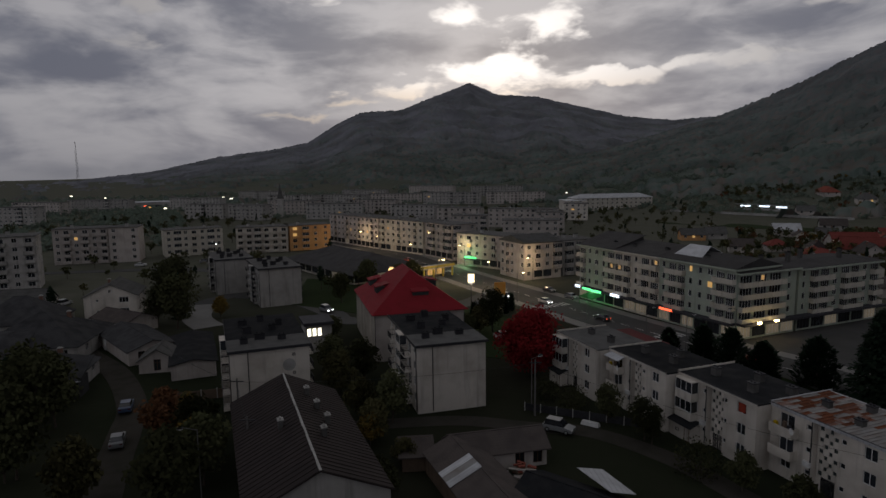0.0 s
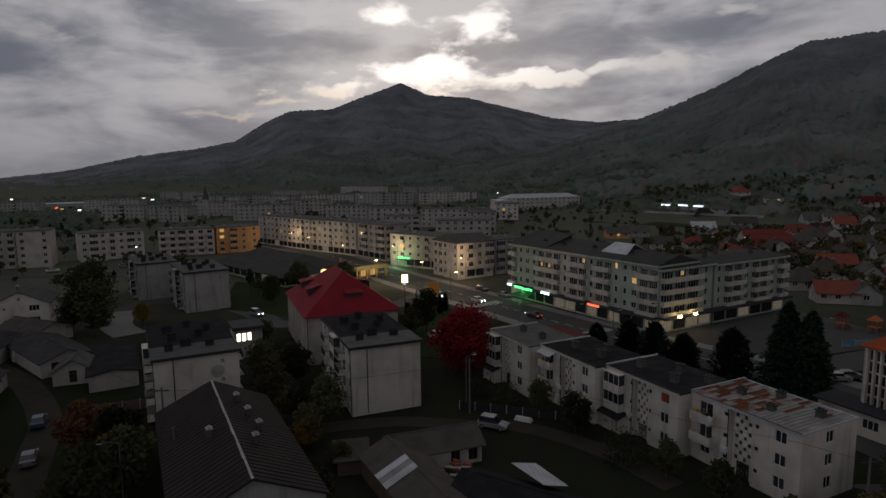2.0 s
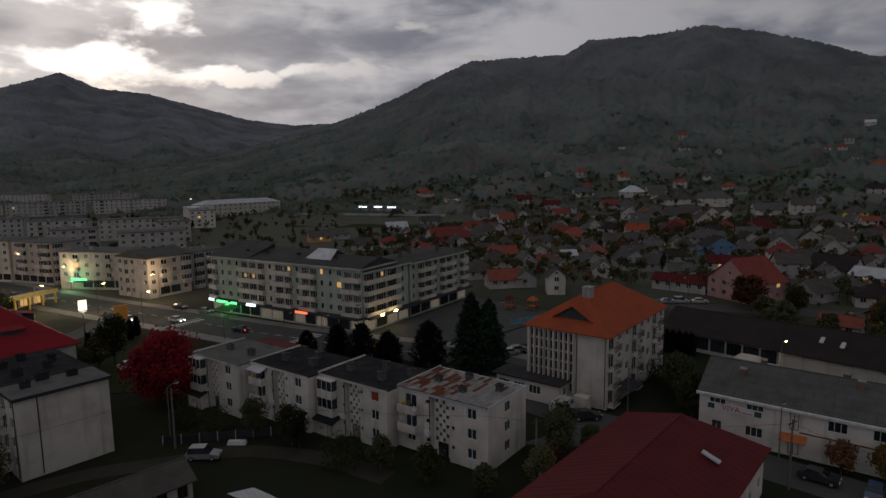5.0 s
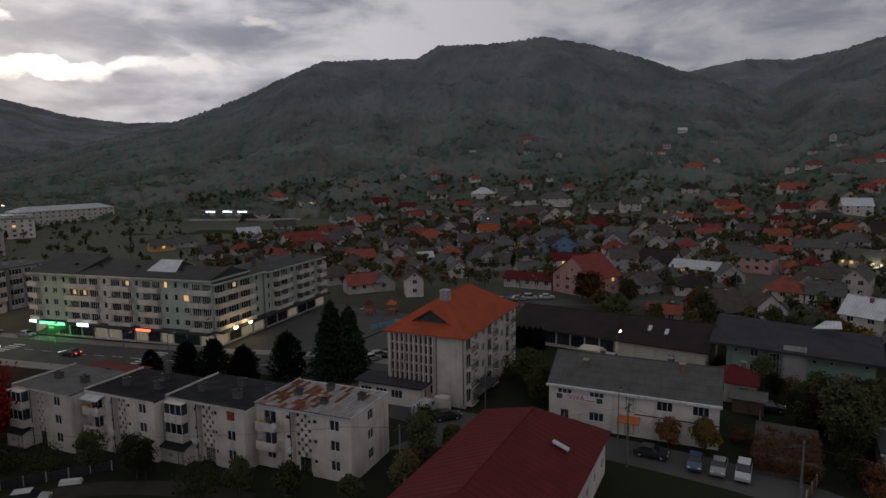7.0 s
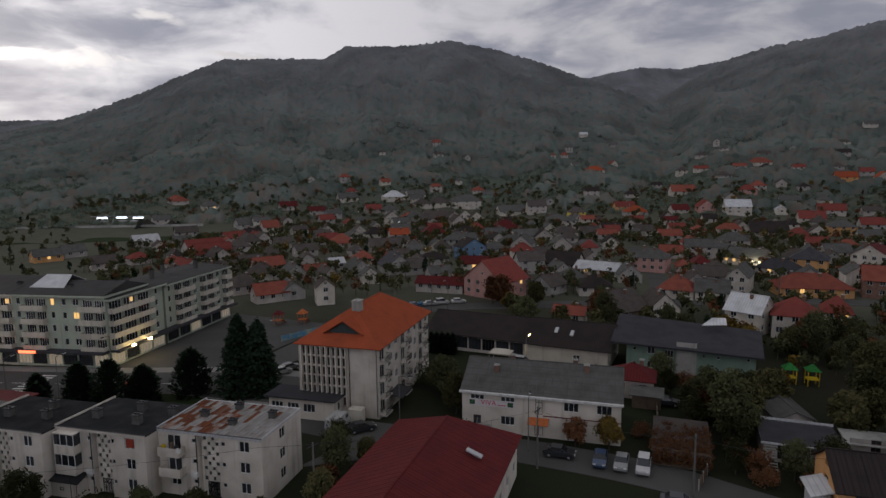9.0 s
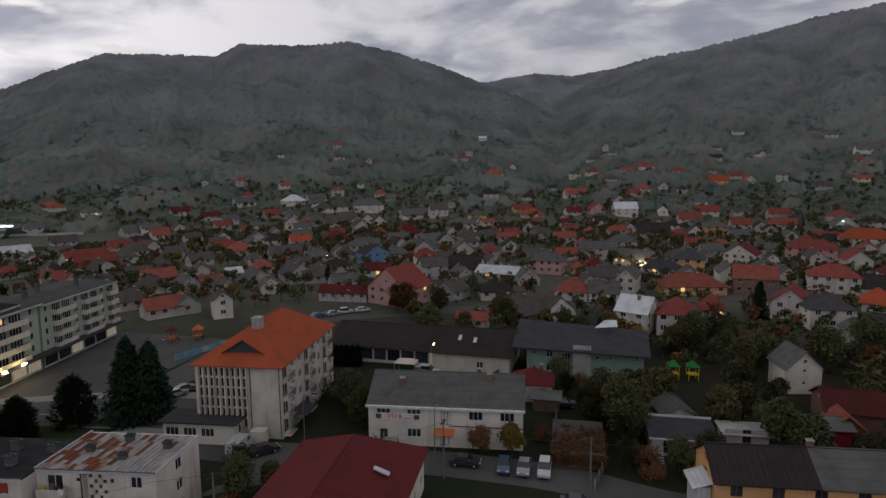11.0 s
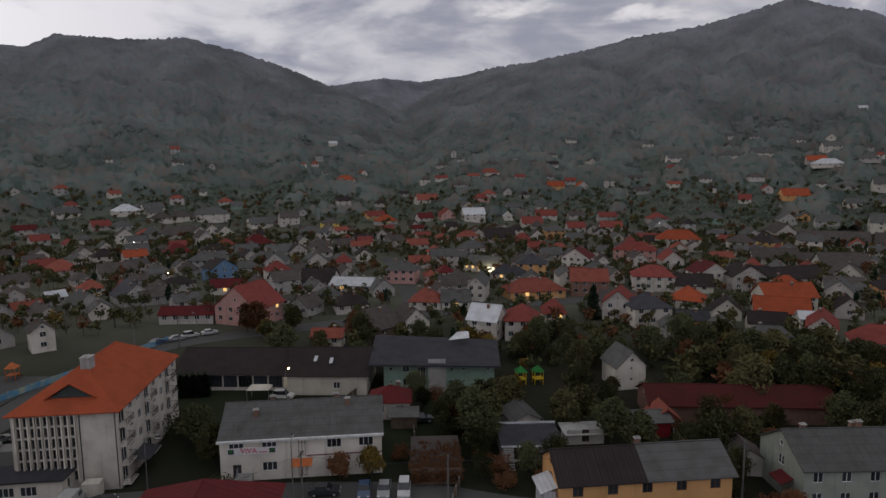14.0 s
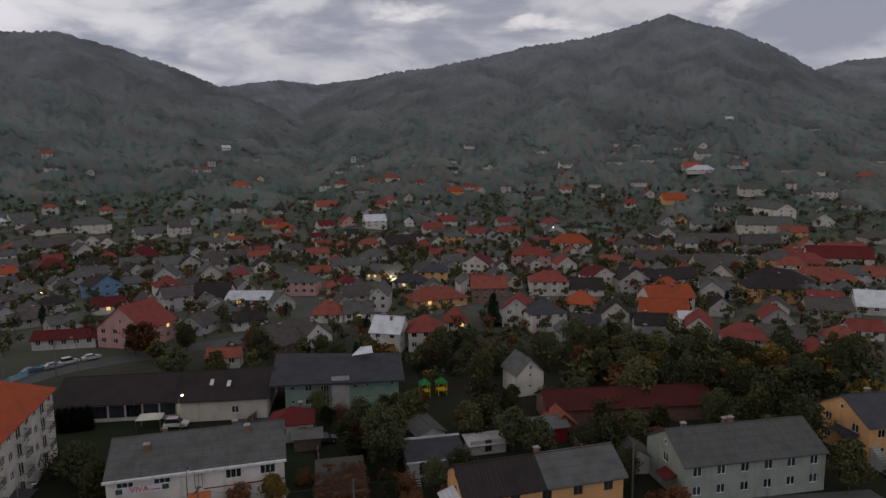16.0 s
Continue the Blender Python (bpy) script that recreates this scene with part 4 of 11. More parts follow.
def terrace(x, y, plan, cuts, roof, label, chim=(), curtain=()):
    """A section of the stepped terrace: flat walls, balcony bays and recessed stairs behind pierced screens."""
    L, D, H = sum(cuts), 9.6, 8.1
    root = thing("apartment_block", x, y, -70, label, "apartment block", "terrace sections")
    b = MB()
    u = 0.0
    last = 0.0
    for c, w in zip(plan, cuts):
        back = 0.7 if c == "k" else 0.0
        if back != last:
            p, q = (u, last), (u, back)
            b.side(p, q, -0.6, H)
        p0, p1 = (u, back), (u + w, back)
        if c == "k":
            b.side(p0, p1, -0.6, H)
            stair_screen(root, frame_on(p0, p1, w / 2, 2.1, -0.07), w * 0.72, 5.7)
            part("door", window_mesh(1.6, 1.9, METAL, GLASS, 3, True), None, root, at=frame_on(p0, p1, w / 2, 0.0, -0.03))
        elif c == "s":
            bays(b, root, p0, p1, 0.3, 3, 2.6, "s", WHITE)
            b.side(p0, p1, -0.6, 0.3)
        elif c == "w":
            bays(b, root, p0, p1, 0.3, 3, 2.6, "w", WHITE, lit=())
            b.side(p0, p1, -0.6, 0.3)
        else:
            bays(b, root, p0, p1, 0.3, 3, 2.6, c, WHITE, ground="w" if c == "b" else ".")
            b.side(p0, p1, -0.6, 0.3)
            if c == "g":
                porch_at = frame_on(p0, p1, w / 2, 0.0, 0.0)
                q = MB()
                q.box(-w * 0.46, -1.5, -0.4, w * 0.46, -0.01, 2.15)
                lean = part("porch", q, WHITE, root, at=porch_at)
                q = MB()
                q.slab([(-w * 0.5, -1.8, 2.1), (w * 0.5, -1.8, 2.1), (w * 0.5, -0.02, 2.75), (-w * 0.5, -0.02, 2.75)], 0.1)
                part("porch_roof", q, BITUMEN, lean)
                part("door", window_mesh(0.9, 1.9, FRAMEBROWN, SIGNBAR, 0), None, lean, at=pose(w * 0.3, -1.52, 0.05))
                part("vent", window_mesh(0.6, 0.4, METAL, SIGNBAR, 0), None, lean, at=pose(-w * 0.1, -1.52, 0.9))
            else:
                for k, (dx, m, hh) in enumerate(((-0.9, PLASTICYELLOW, 0.5), (0.3, WOOD, 0.9), (0.9, METAL, 0.6))):
                    q = MB()
                    q.box(dx - 0.22, -0.95, 0.0, dx + 0.22, -0.55, hh + 0.7, 0, 0.04)
                    part("stored_box", q, m, root, "household things kept on the balcony", at=frame_on(p0, p1, w / 2, 5.5, 0.0))
        u, last = u + w, back
    if last:
        b.side((L, last), (L, 0), -0.6, H)
    bays(b, root, (L, 0), (L, D), 0.3, 3, 2.6, "w", WHITE)
    b.side((L, 0), (L, D), -0.6, 0.3)
    bays(b, root, (L, D), (0, D), 0.3, 3, 2.6, "ww.w", WHITE)
    b.side((L, D), (0, D), -0.6, 0.3)
    b.side((0, D), (0, 0), -0.6, H)
    part("wall", b, WHITE, root)
    r = MB()
    r.prism([(0.0, 0.0), (L, 0.0), (L, D + 0.25), (0.0, D + 0.25)], H, H + 0.22)
    part("roof", r, roof, root)
    e = MB()
    e.box(-0.05, -0.16, H - 0.04, L + 0.05, -0.004, H + 0.30)
    e.box(-0.14, -0.004, H - 0.04, -0.004, D + 0.26, H + 0.46)
    part("roof_edge", e, WHITE if roof is not ZINC else ZINC, root, "pale parapet edge")
    q = MB()
    q.box(-0.09, -0.20, H + 0.304, L + 0.09, -0.02, H + 0.335)
    part("flashing", q, METAL, root)
    for cx, cy, cw, cd, ch in chim:
        part("chimney", chimney_mesh(cw, cd, ch * 0.85, SOOTY, METAL), None, root, at=pose(cx, cy, H + 0.22))
    u = 0.0
    for c, w in zip(plan, cuts):
        if c == "k":
            downpipe(root, u - 0.12, -0.08, 0.2, H)
            q = MB()
            q.box(-0.42, -0.34, 0, 0.42, -0.02, 0.6)
            q.tube((0, -0.36, 0.3), (0, -0.345, 0.3), 0.22, 0.22, 12)
            part("air_conditioner", q, FRAMEWHITE, root, at=pose(u - 0.45, 0, 2.7))
        if c == "b":
            dish = part("satellite_dish", dish_mesh(), None, root, at=pose(u + w - 0.3, -1.5, 6.6, 0, 0, -15))
        u += w
    for ux, f in curtain:
        q = MB()
        q.box(ux - 0.5, 0.07, 0.0, ux + 0.5, 0.10, 1.1)
        part("curtain", q, REDCURTAIN, root, "red curtain behind the window", at=pose(0, -0.005, 1.4 + 2.6 * f))
    return root


REDCURTAIN = mat("red_curtain", (0.28, 0.05, 0.03), (0.2, 0.04, 0.03), 2, 9, rough=0.9, bump=0.1)


def rust_sheets(root, x0, x1, y0, y1, z, n, rows, share, seed):
    """Roofing sheets laid side by side, some rusted through and lifted, of uneven length."""
    rng = random.Random(seed)
    for k in range(n):
        a, b_ = x0 + (x1 - x0) * k / n, x0 + (x1 - x0) * (k + 1) / n
        edges = [y0] + sorted(y0 + (y1 - y0) * (j + rng.uniform(-0.35, 0.35)) / rows for j in range(1, rows)) + [y1]
        for c, d in zip(edges, edges[1:]):
            s = MB()
            h, g = rng.uniform(0.02, 0.05), rng.uniform(0.0, 0.07)
            s.slab([(a + 0.01, c, z + h), (b_ - 0.01, c, z + h), (b_ - 0.01, d - 0.01, z + h + g), (a + 0.01, d - 0.01, z + h + g)], h)
            s.box(a - 0.02, c, z + h + g, a + 0.04, d - 0.01, z + h + g + 0.05)
            # rust spreads from the middle of the roof
            q = share * (1.35 - 0.9 * abs((c + d) / 2 - (y0 + y1) / 2) / (y1 - y0))
            part("roofing_sheet", s, (RUST if rng.random() < 0.42 * q else PATCHY if rng.random() < 0.6 else OLDZINC) if share > 0.5 else (RUST if rng.random() < 0.10 else OLDZINC), root)


PATCHY = mat("rusted_sheets", (0.30, 0.285, 0.275), (0.15, 0.052, 0.026), 0.42, 5, rough=0.85, bump=0.35, grime=0.95, drift=0.0, vary=0.2)
OLDZINC = mat("weathered_zinc", (0.26, 0.256, 0.25), (0.15, 0.115, 0.095), 0.6, 5, rough=0.7, bump=0.3)
RUST = mat("rust_sheet", (0.150, 0.056, 0.030), (0.070, 0.040, 0.031), 1.1, 5, rough=0.85, bump=0.4)
S1 = terrace(38.6, 69.2, "bsksw", (4.4, 1.1, 3.0, 1.0, 4.7), ZINC, "white terrace flats with peeling render and a rusty sheet roof",
             chim=((3.5, 4.5, 0.9, 0.7, 0.9), (8.5, 3.0, 0.9, 0.7, 0.8), (12.3, 6.0, 0.8, 0.8, 1.0), (6.5, 7.6, 0.9, 0.7, 0.9)))
rust_sheets(S1, 0.0, 8.2, 0.0, 9.4, 8.33, 13, 6, 0.85, 4)
rust_sheets(S1, 8.2, 14.0, 0.0, 9.4, 8.33, 10, 5, 0.25, 9)
S2 = terrace(32.0, 80.6, "gsksw", (4.4, 0.9, 2.7, 0.6, 4.4), BITUMEN, "white terrace flats with glazed balconies and a dark felt roof", curtain=((10.8, 2),),
             chim=((3.0, 3.5, 1.0, 0.8, 1.2), (9.5, 3.0, 1.0, 0.8, 1.3), (7.0, 6.8, 1.0, 0.8, 1.2), (12.0, 6.5, 1.0, 0.8, 1.1)))
S3 = terrace(25.6, 91.8, "bsksw", (4.5, 0.8, 2.5, 0.7, 4.3), BITUMEN, ROW_LABEL, chim=((4.0, 3.5, 1.0, 0.8, 1.2), (9.5, 4.0, 1.0, 0.8, 1.2), (7.5, 7.0, 1.0, 0.8, 1.1)))
S4 = terrace(19.4, 102.0, "gkw", (3.8, 2.6, 5.3), PATCH, "white terrace flats with a pale felt roof and corner balconies", chim=((3.5, 4.5, 1.0, 0.8, 1.0), (9.0, 4.5, 1.0, 0.8, 1.1)))
awn = MB()
awn.slab([(0, -1.5, 0), (3.4, -1.5, 0), (3.4, 0.1, 0.55), (0, 0.1, 0.55)], 0.06)
part("balcony_roof", awn, ZINC, S3, at=pose(0.5, 0.1, 7.6))

# red-roofed shop behind the terrace
block(26.5, 112.5, -70, 11, 10, 1, 4.2, DUSTY, "low shop with a flat red-painted roof behind the terrace", "", "", "", "", roof=MAROON, name="shop",
      chimneys=((3, 4, 0.9, 0.7, 0.7), (7, 5, 0.9, 0.7, 0.7)))

# long flats over shops
AGEDSHEET = mat("aged_roof_sheets", (0.060, 0.058, 0.058), (0.034, 0.032, 0.032), 0.3, 7, rough=0.7, bump=0.4, seams=0.6)
FLATS = "pale green five-storey flats over a lit row of shops"


def shop_flats(x, y, rot, L, W, n_top, fh, wall, label, plan, ground, top_roof, lit=(), east="", north=""):
    root = thing("apartment_block", x, y, rot, label, "apartment block", "flats over shops")
    g = 3.7
    b = MB()
    bays(b, root, (0, 0), (L, 0), 0.2, 1, g - 0.2, ground, wall)
    bays(b, root, (0, 0), (L, 0), g, n_top, fh, plan, wall, lit=lit)
    for p0, p1, pl in (((L, 0), (L, W), east), ((L, W), (0, W), north), ((0, W), (0, 0), "w.w")):
        b.side(p0, p1, 0.2, g)
        if pl:
            bays(b, root, p0, p1, g, n_top, fh, pl, wall)
        else:
            b.side(p0, p1, g, g + n_top * fh)
    for p0, p1 in (((0, 0), (L, 0)), ((L, 0), (L, W)), ((L, W), (0, W)), ((0, W), (0, 0))):
        b.side(p0, p1, -0.4, 0.2)
    part("wall", b, wall, root)
    c = MB()
    c.prism([(-0.3, -2.2), (L + 0.3, -2.2), (L + 0.3, -0.02), (-0.3, -0.02)], g - 0.35, g + 0.1)
    part("canopy", c, SLATE, root, "dark shop canopy")
    r = MB()
    z1 = g + n_top * fh
    r.prism([(-0.5, -0.9), (L + 0.5, -0.9), (L + 0.5, W + 0.5), (-0.5, W + 0.5)], z1, z1 + 0.35)
    part("cornice", r, wall, root)
    part("roof", top_roof, AGEDSHEET, root, at=pose(0, 0, z1 + 0.354))
    return root


def low_roof(L, W, rh, o=0.4):
    b = MB()
    b.slab([(-o, -0.7, 0.1), (L + o, -0.7, 0.1), (L + o, W / 2, rh), (-o, W / 2, rh)], 0.1)
    b.slab([(L + o, W + o, 0.1), (-o, W + o, 0.1), (-o, W / 2, rh), (L + o, W / 2, rh)], 0.1)
    for s in (-o, L + o):
        q = [(s, -0.6, 0), (s, W + o - 0.1, 0), (s, W / 2, rh - 0.1)]
        b.face(*(q if s > 0 else q[::-1]))
    return b


def lean_roof(L, W, rh, o=0.4):
    """A sheet rising from the street front to a high open back edge."""
    b = MB()
    b.slab([(-o, -0.8, 0.1), (L + o, -0.8, 0.1), (L + o, W * 0.8, rh), (-o, W * 0.8, rh)], 0.12)
    for x in (0.0, L):
        q = [(x, -0.5, 0), (x, W * 0.75, 0), (x, W * 0.75, rh - 0.15)]
        b.face(*(q if x > 0 else q[::-1]))
    b.face((L, W * 0.75, 0), (0, W * 0.75, 0), (0, W * 0.75, rh - 0.15), (L, W * 0.75, rh - 0.15))
    return b


U1 = shop_flats(38.2, 169.0, -64.3, 14, 13, 4, 2.75, GREENISH, FLATS, "BnwnB", "LLSS", lean_roof(14, 13, 3.2), lit=((2, 4),))
U2 = shop_flats(44.27, 156.39, -64.3, 15.5, 13, 4, 2.75, CREAM, "cream five-storey flats over shops with long balconies", "BBnBB", "SLLS", lean_roof(15.5, 13, 2.0), lit=((2, 0), (3, 4)))
U3 = shop_flats(51.0, 142.42, -64.3, 21, 13, 4, 2.75, GREENISH, FLATS, "nBBnnwBB", "LSLSSL", low_roof(21, 13, 1.9), lit=((3, 3), (2, 5)), east="")
U4 = shop_flats(60.6, 123.4, 23, 17, 13, 4, 2.55, GREENISH, "pale green corner flats with long white balconies over shops", "BBBn", "LSLL", low_roof(17, 13, 0.5), lit=((3, 1),))
U5 = shop_flats(77.0, 130.4, 23, 27, 13, 4, 2.45, GREENISH, "pale corner flats with long balconies over shops", "nBBwBBwB", "SSLSSL", low_roof(27, 13, 0.6))
def sign(root, u, v, w, h, m, L, name="shop_sign", label="", out=2.28):
    b = MB()
    b.box(-w / 2, -0.12, 0, w / 2, 0.0, h)
    return part(name, b, m, root, label, at=frame_on((0, 0), (L, 0), u, v, -out))


sign(U1, 2.2, 3.5, 2.0, 0.6, LIT_BLUE, 14, label="lit white shop sign")
sign(U1, 8.0, 3.3, 7.5, 0.6, LIT_GREEN, 14, label="green neon shop sign")
sign(U2, 3.0, 3.4, 3.2, 0.7, LIT_BLUE, 15.5, label="bluish-white lit shop sign")
sign(U2, 12.2, 3.3, 5.0, 0.5, SIGNBAR, 15.5)
sign(U3, 4.5, 3.4, 3.8, 0.5, LIT_RED, 21, label="red and orange neon sign")
sign(U3, 13.0, 3.3, 4.0, 0.5, SIGNBAR, 21)
for u in (3.6, 8.6):
    b = MB()
    b.box(-0.5, -0.25, 0, 0.5, 0.0, 0.4)
    part("lamp", b, LAMP_WARM, U4, "warm floodlight over the entrance", at=frame_on((0, 0), (17, 0), u, 3.75, -2.35))
tent = MB()
tent.slab([(0, -4, 2.4), (5.5, -4, 2.4), (5.5, -0.2, 3.1), (0, -0.2, 3.1)], 0.08)
for x_ in (0.2, 5.3):
    tent.tube((x_, -3.8, 0), (x_, -3.8, 2.35), 0.05, 0.05)
part("awning", tent, PLASTICGREEN, U1, "green canvas awning on posts", at=pose(7.5, -2.2, 0))
glassroof = MB()
glassroof.slab([(0, 0, 0), (8, 0, 0), (7, 4, 2.2), (1, 4, 2.2)], 0.1)
glassroof.slab([(8, 8, 0), (0, 8, 0), (1, 4, 2.2), (7, 4, 2.2)], 0.1)
part("rooflight", glassroof, ZINC, U3, "pale rooflight", at=pose(2, 2.4, 15.9))
for root, spots in ((U1, ((4, 9), (10, 4))), (U2, ((3, 4), (8, 9), (13, 5))), (U3, ((4, 10), (11, 3), (17, 9))), (U4, ((5, 9), (12, 5))), (U5, ((4, 6), (12, 9), (20, 5)))):
    for cx, cy in spots:
        part("chimney", chimney_mesh(0.9, 0.7, 1.9, SOOTY, BITUMEN), None, root, at=pose(cx, cy, 14.6))

# flats under the orange roof, with fins
fins = thing("apartment_block", 70.4, 60.9, 18, "white four-storey flats with an orange tile roof and a finned front", "apartment block")
OL, OW = 25.6, 14.0
ob_ = MB()
bays(ob_, fins, (0, 0), (OL, 0), 0.6, 4, 2.85, "rwwrwwrw", WHITE, FRAMEWHITE)
ob_.side((OL, 0), (OL, OW), 0.6, 12.0)
bays(ob_, fins, (OL, OW), (0, OW), 0.6, 4, 2.85, "w.w.w.w", WHITE)
slots = [(0.72 + k * 0.88, 1.7 + j * 1.62, 0.72 + k * 0.88 + 0.52, 1.7 + j * 1.62 + 1.36) for k in range(9) for j in range(6)]
ob_.side((0, OW), (0, 0), 0.6, 12.0, slots, 0.3)
for p0, p1 in (((0, 0), (OL, 0)), ((OL, 0), (OL, OW)), ((OL, OW), (0, OW)), ((0, OW), (0, 0))):
    ob_.side(p0, p1, -0.4, 0.6)
part("wall", ob_, WHITE, fins)
for u0, v0, u1, v1 in slots:
    part("window", window_mesh(0.52, 1.36, METAL, GLASS, 0), None, fins, at=frame_on((0, OW), (0, 0), (u0 + u1) / 2, v0, 0.26))
for k in range(10):
    f = MB()
    u = 0.54 + k * 0.88
    f.box(-0.34, OW - u - 0.08, 1.5, -0.003, OW - u + 0.08, 11.6)
    part("concrete_fin", f, WHITE, fins)
part("roof", roof_shape(OL, OW, 0, 4.6, "hip", 0.6), ORANGEROOF, fins, "orange clay tile hipped roof", at=pose(OL / 2, OW / 2, 12.0))
dm = MB()
dm.slab([(-3.5, -0.4, 0.0), (0, -0.4, 2.15), (0, 4.6, 2.15), (-3.5, 0.6, 0.0)], 0.16, 0)
dm.slab([(0, -0.4, 2.15), (3.5, -0.4, 0.0), (3.5, 0.6, 0.0), (0, 4.6, 2.15)], 0.16, 0)
dm.face((-2.9, 0, 0), (2.9, 0, 0), (0, 0, 1.85), m=1)
part("dormer", dm, [ORANGEROOF, SIGNBAR], fins, "dark triangular roof dormer", at=pose(1.7, OW / 2 - 0.4, 13.2, 0, 0, -90))
part("chimney", chimney_mesh(1.7, 1.3, 1.5, CONCRETE, CONCRETE), None, fins, at=pose(6.8, OW / 2 - 0.6, 16.0))
downpipe(fins, -0.08, 0.3, 0.3, 12)
downpipe(fins, -0.08, OW - 9.0, 0.3, 12)
shed_roof = MB()
shed_roof.slab([(0, -2.6, 2.5), (5, -2.6, 2.5), (5, -0.05, 3.0), (0, -0.05, 3.0)], 0.12)
part("porch_roof", shed_roof, SLATE, fins, at=pose(3.5, 0, 0))
box_ = thing("utility_box", 67.6, 62.3, 18, "beige metal utility cabinet against the wall", "cabinet")
ub = MB()
ub.box(0, 0, 0, 1.6, 2.2, 2.0, 0)
ub.box(-0.05, -0.05, 2.0, 1.65, 2.25, 2.1, 0)
part("body", ub, CREAM, box_)
block(61.9, 77.0, -71.5, 11.4, 4.2, 1, 3.1, WHITE, "low white annex with a flat dark roof and wide windows", "WWW.", "n", "", "", roof=SLATE, name="annex", over=0.6, plinth=0.3)

# pharmacy building
viva = house(83.9, 38.8, -72, 23.2, 12, 6.4, 3.3, WHITE, GREYROOF, "white two-storey shop and flats under weathered grey sheets", "gable", "WW.WW", "w.w", "www", "w.w", 2,
             chimneys=((-0.3, -0.2), (-0.22, 0.1), (0.2, 0.12), (0.28, -0.1)), ground="DW.WW", name="shop_building", category="building", over=0.3)
roof_ribs(viva, 23.2, 12, 6.4, 3.3, GREYROOF, 1.1, 0.3, wide=0.16, tall=0.03)
vg = MB()
vg.box(-11.9, -6.62, 6.0, 11.9, -6.3, 6.32)
part("gutter", vg, FRAMEWHITE, viva, "pale peeling gutter board")
vb = MB()
vb.box(-10.6, -6.14, 4.05, -3.6, -6.02, 5.05)
banner = part("banner", vb, BANNERWHITE, viva, "white shop banner")
for x_ in (-10.0, -4.2):
    q = MB()
    q.box(x_ - 0.42, -6.18, 4.2, x_ + 0.42, -6.145, 4.9)
    part("green_cross_panel", q, SIGNBAR, banner)
    q = MB()
    q.box(x_ - 0.28, -6.21, 4.48, x_ + 0.28, -6.185, 4.62)
    q.box(x_ - 0.07, -6.212, 4.27, x_ + 0.07, -6.186, 4.83)
    part("cross", q, PLASTICGREEN, banner)
txt = bpy.data.curves.new("letters", "FONT")
txt.body, txt.size, txt.extrude = "VIVA", 1.1, 0.02
txt.align_x = "CENTER"
tob = new("letters_source", txt)
tm = bpy.data.meshes.new_from_object(tob.evaluated_get(bpy.context.evaluated_depsgraph_get()))
bpy.data.objects.remove(tob)
tm.materials.append(LETTERPINK)
part("letters", tm, None, banner, "crimson letters VIVA", at=pose(-7.5, -6.17, 4.25, 90, 0, 0))
q = MB()
q.box(-6.1, -6.17, 4.3, -4.9, -6.145, 4.42)
part("letter_bar", q, LETTERPINK, banner)
q = MB()
q.box(0.6, -6.09, 3.3, 11.6, -6.01, 3.42)
part("painted_band", q, MAROON, viva)
st = MB()
for k in range(7):
    st.box(-9.2, -6.2 - (k + 1) * 0.32, -0.2, -7.0, -6.05 - k * 0.32, 1.25 - k * 0.18)
part("stair", st, CONCRETE, viva)
for x_ in (-9.2, -7.0):
    ra = MB()
    ra.tube((x_, -6.2, 2.1), (x_, -8.4, 0.9), 0.03, 0.03, 5)
    for k in range(4):
        ra.tube((x_, -6.3 - k * 0.65, 0), (x_, -6.3 - k * 0.65, 2.05 - k * 0.35), 0.025, 0.025, 5)
    part("handrail", ra, STEEL, viva)
ca = MB()
ca.slab([(-1.5, -7.4, 2.4), (1.5, -7.4, 2.4), (1.5, -6.02, 3.0), (-1.5, -6.02, 3.0)], 0.08)
part("awning", ca, AWNING, viva, "orange door awning")
part("window", window_mesh(1.0, 2.6, METAL, GLASS, 1, True), None, viva, "tall dark stair window", at=pose(0.0, -6.02, 3.55))
part("door", window_mesh(1.2, 2.1, FRAMEBROWN, GLASS, 1, True), None, viva, at=pose(0.0, -6.02, 0.35))

# near red roof
redlong = house(49.6, 37.8, 16.3, 30, 16, 5.6, 3.2, WHITE, MAROON, "long white building under a dark red sheet roof", "hip", "wwwwwwww", "www", "wwwwwwww", "www", 2, chimneys=(), name="building",
      category="building", hip=4.6, over=0.6)
roof_ribs(redlong, 30, 16, 5.6, 3.2, MAROON, 1.05, 0.6, 4.6, wide=0.05, tall=0.02)
rl = thing("rooflight", 56.0, 34.4, 16.3, "small pale roof hatch set in the red roof", "roof hatch", z=7.35)
rb = MB()
rb.slab([(-0.4, -0.9, -0.35), (0.4, -0.9, -0.35), (0.4, 0.9, 0.35), (-0.4, 0.9, 0.35)], 0.12)
part("pane", rb, ZINC, rl)

# near brown roof
brown = house(-16.3, 65.0, -69, 28, 13, 6.5, 3.0, GREYWALL, BROWNROOF, "long grey building under a ribbed brown sheet roof", "gable", "wwwwww", "", "wwwwww", "", 2, gable_win=False, stack=SOOTY,
              chimneys=((-0.28, 0.16), (-0.12, 0.2), (0.02, 0.24), (0.04, -0.16), (0.18, 0.15)), name="building", category="building", over=0.35)
roof_ribs(brown, 28, 13, 6.5, 3.0, BROWNROOF, 0.85, 0.35, wide=0.09, tall=0.06)
rid = MB()
for k in range(14):
    rid.box(-14.3 + k * 2.05, -0.11 - 0.02 * (k % 3), 9.5, -12.3 + k * 2.05, 0.11, 9.57 + 0.02 * (k % 2))
part("ridge_cap", rid, CONCRETE, brown, "pale worn ridge flashing")

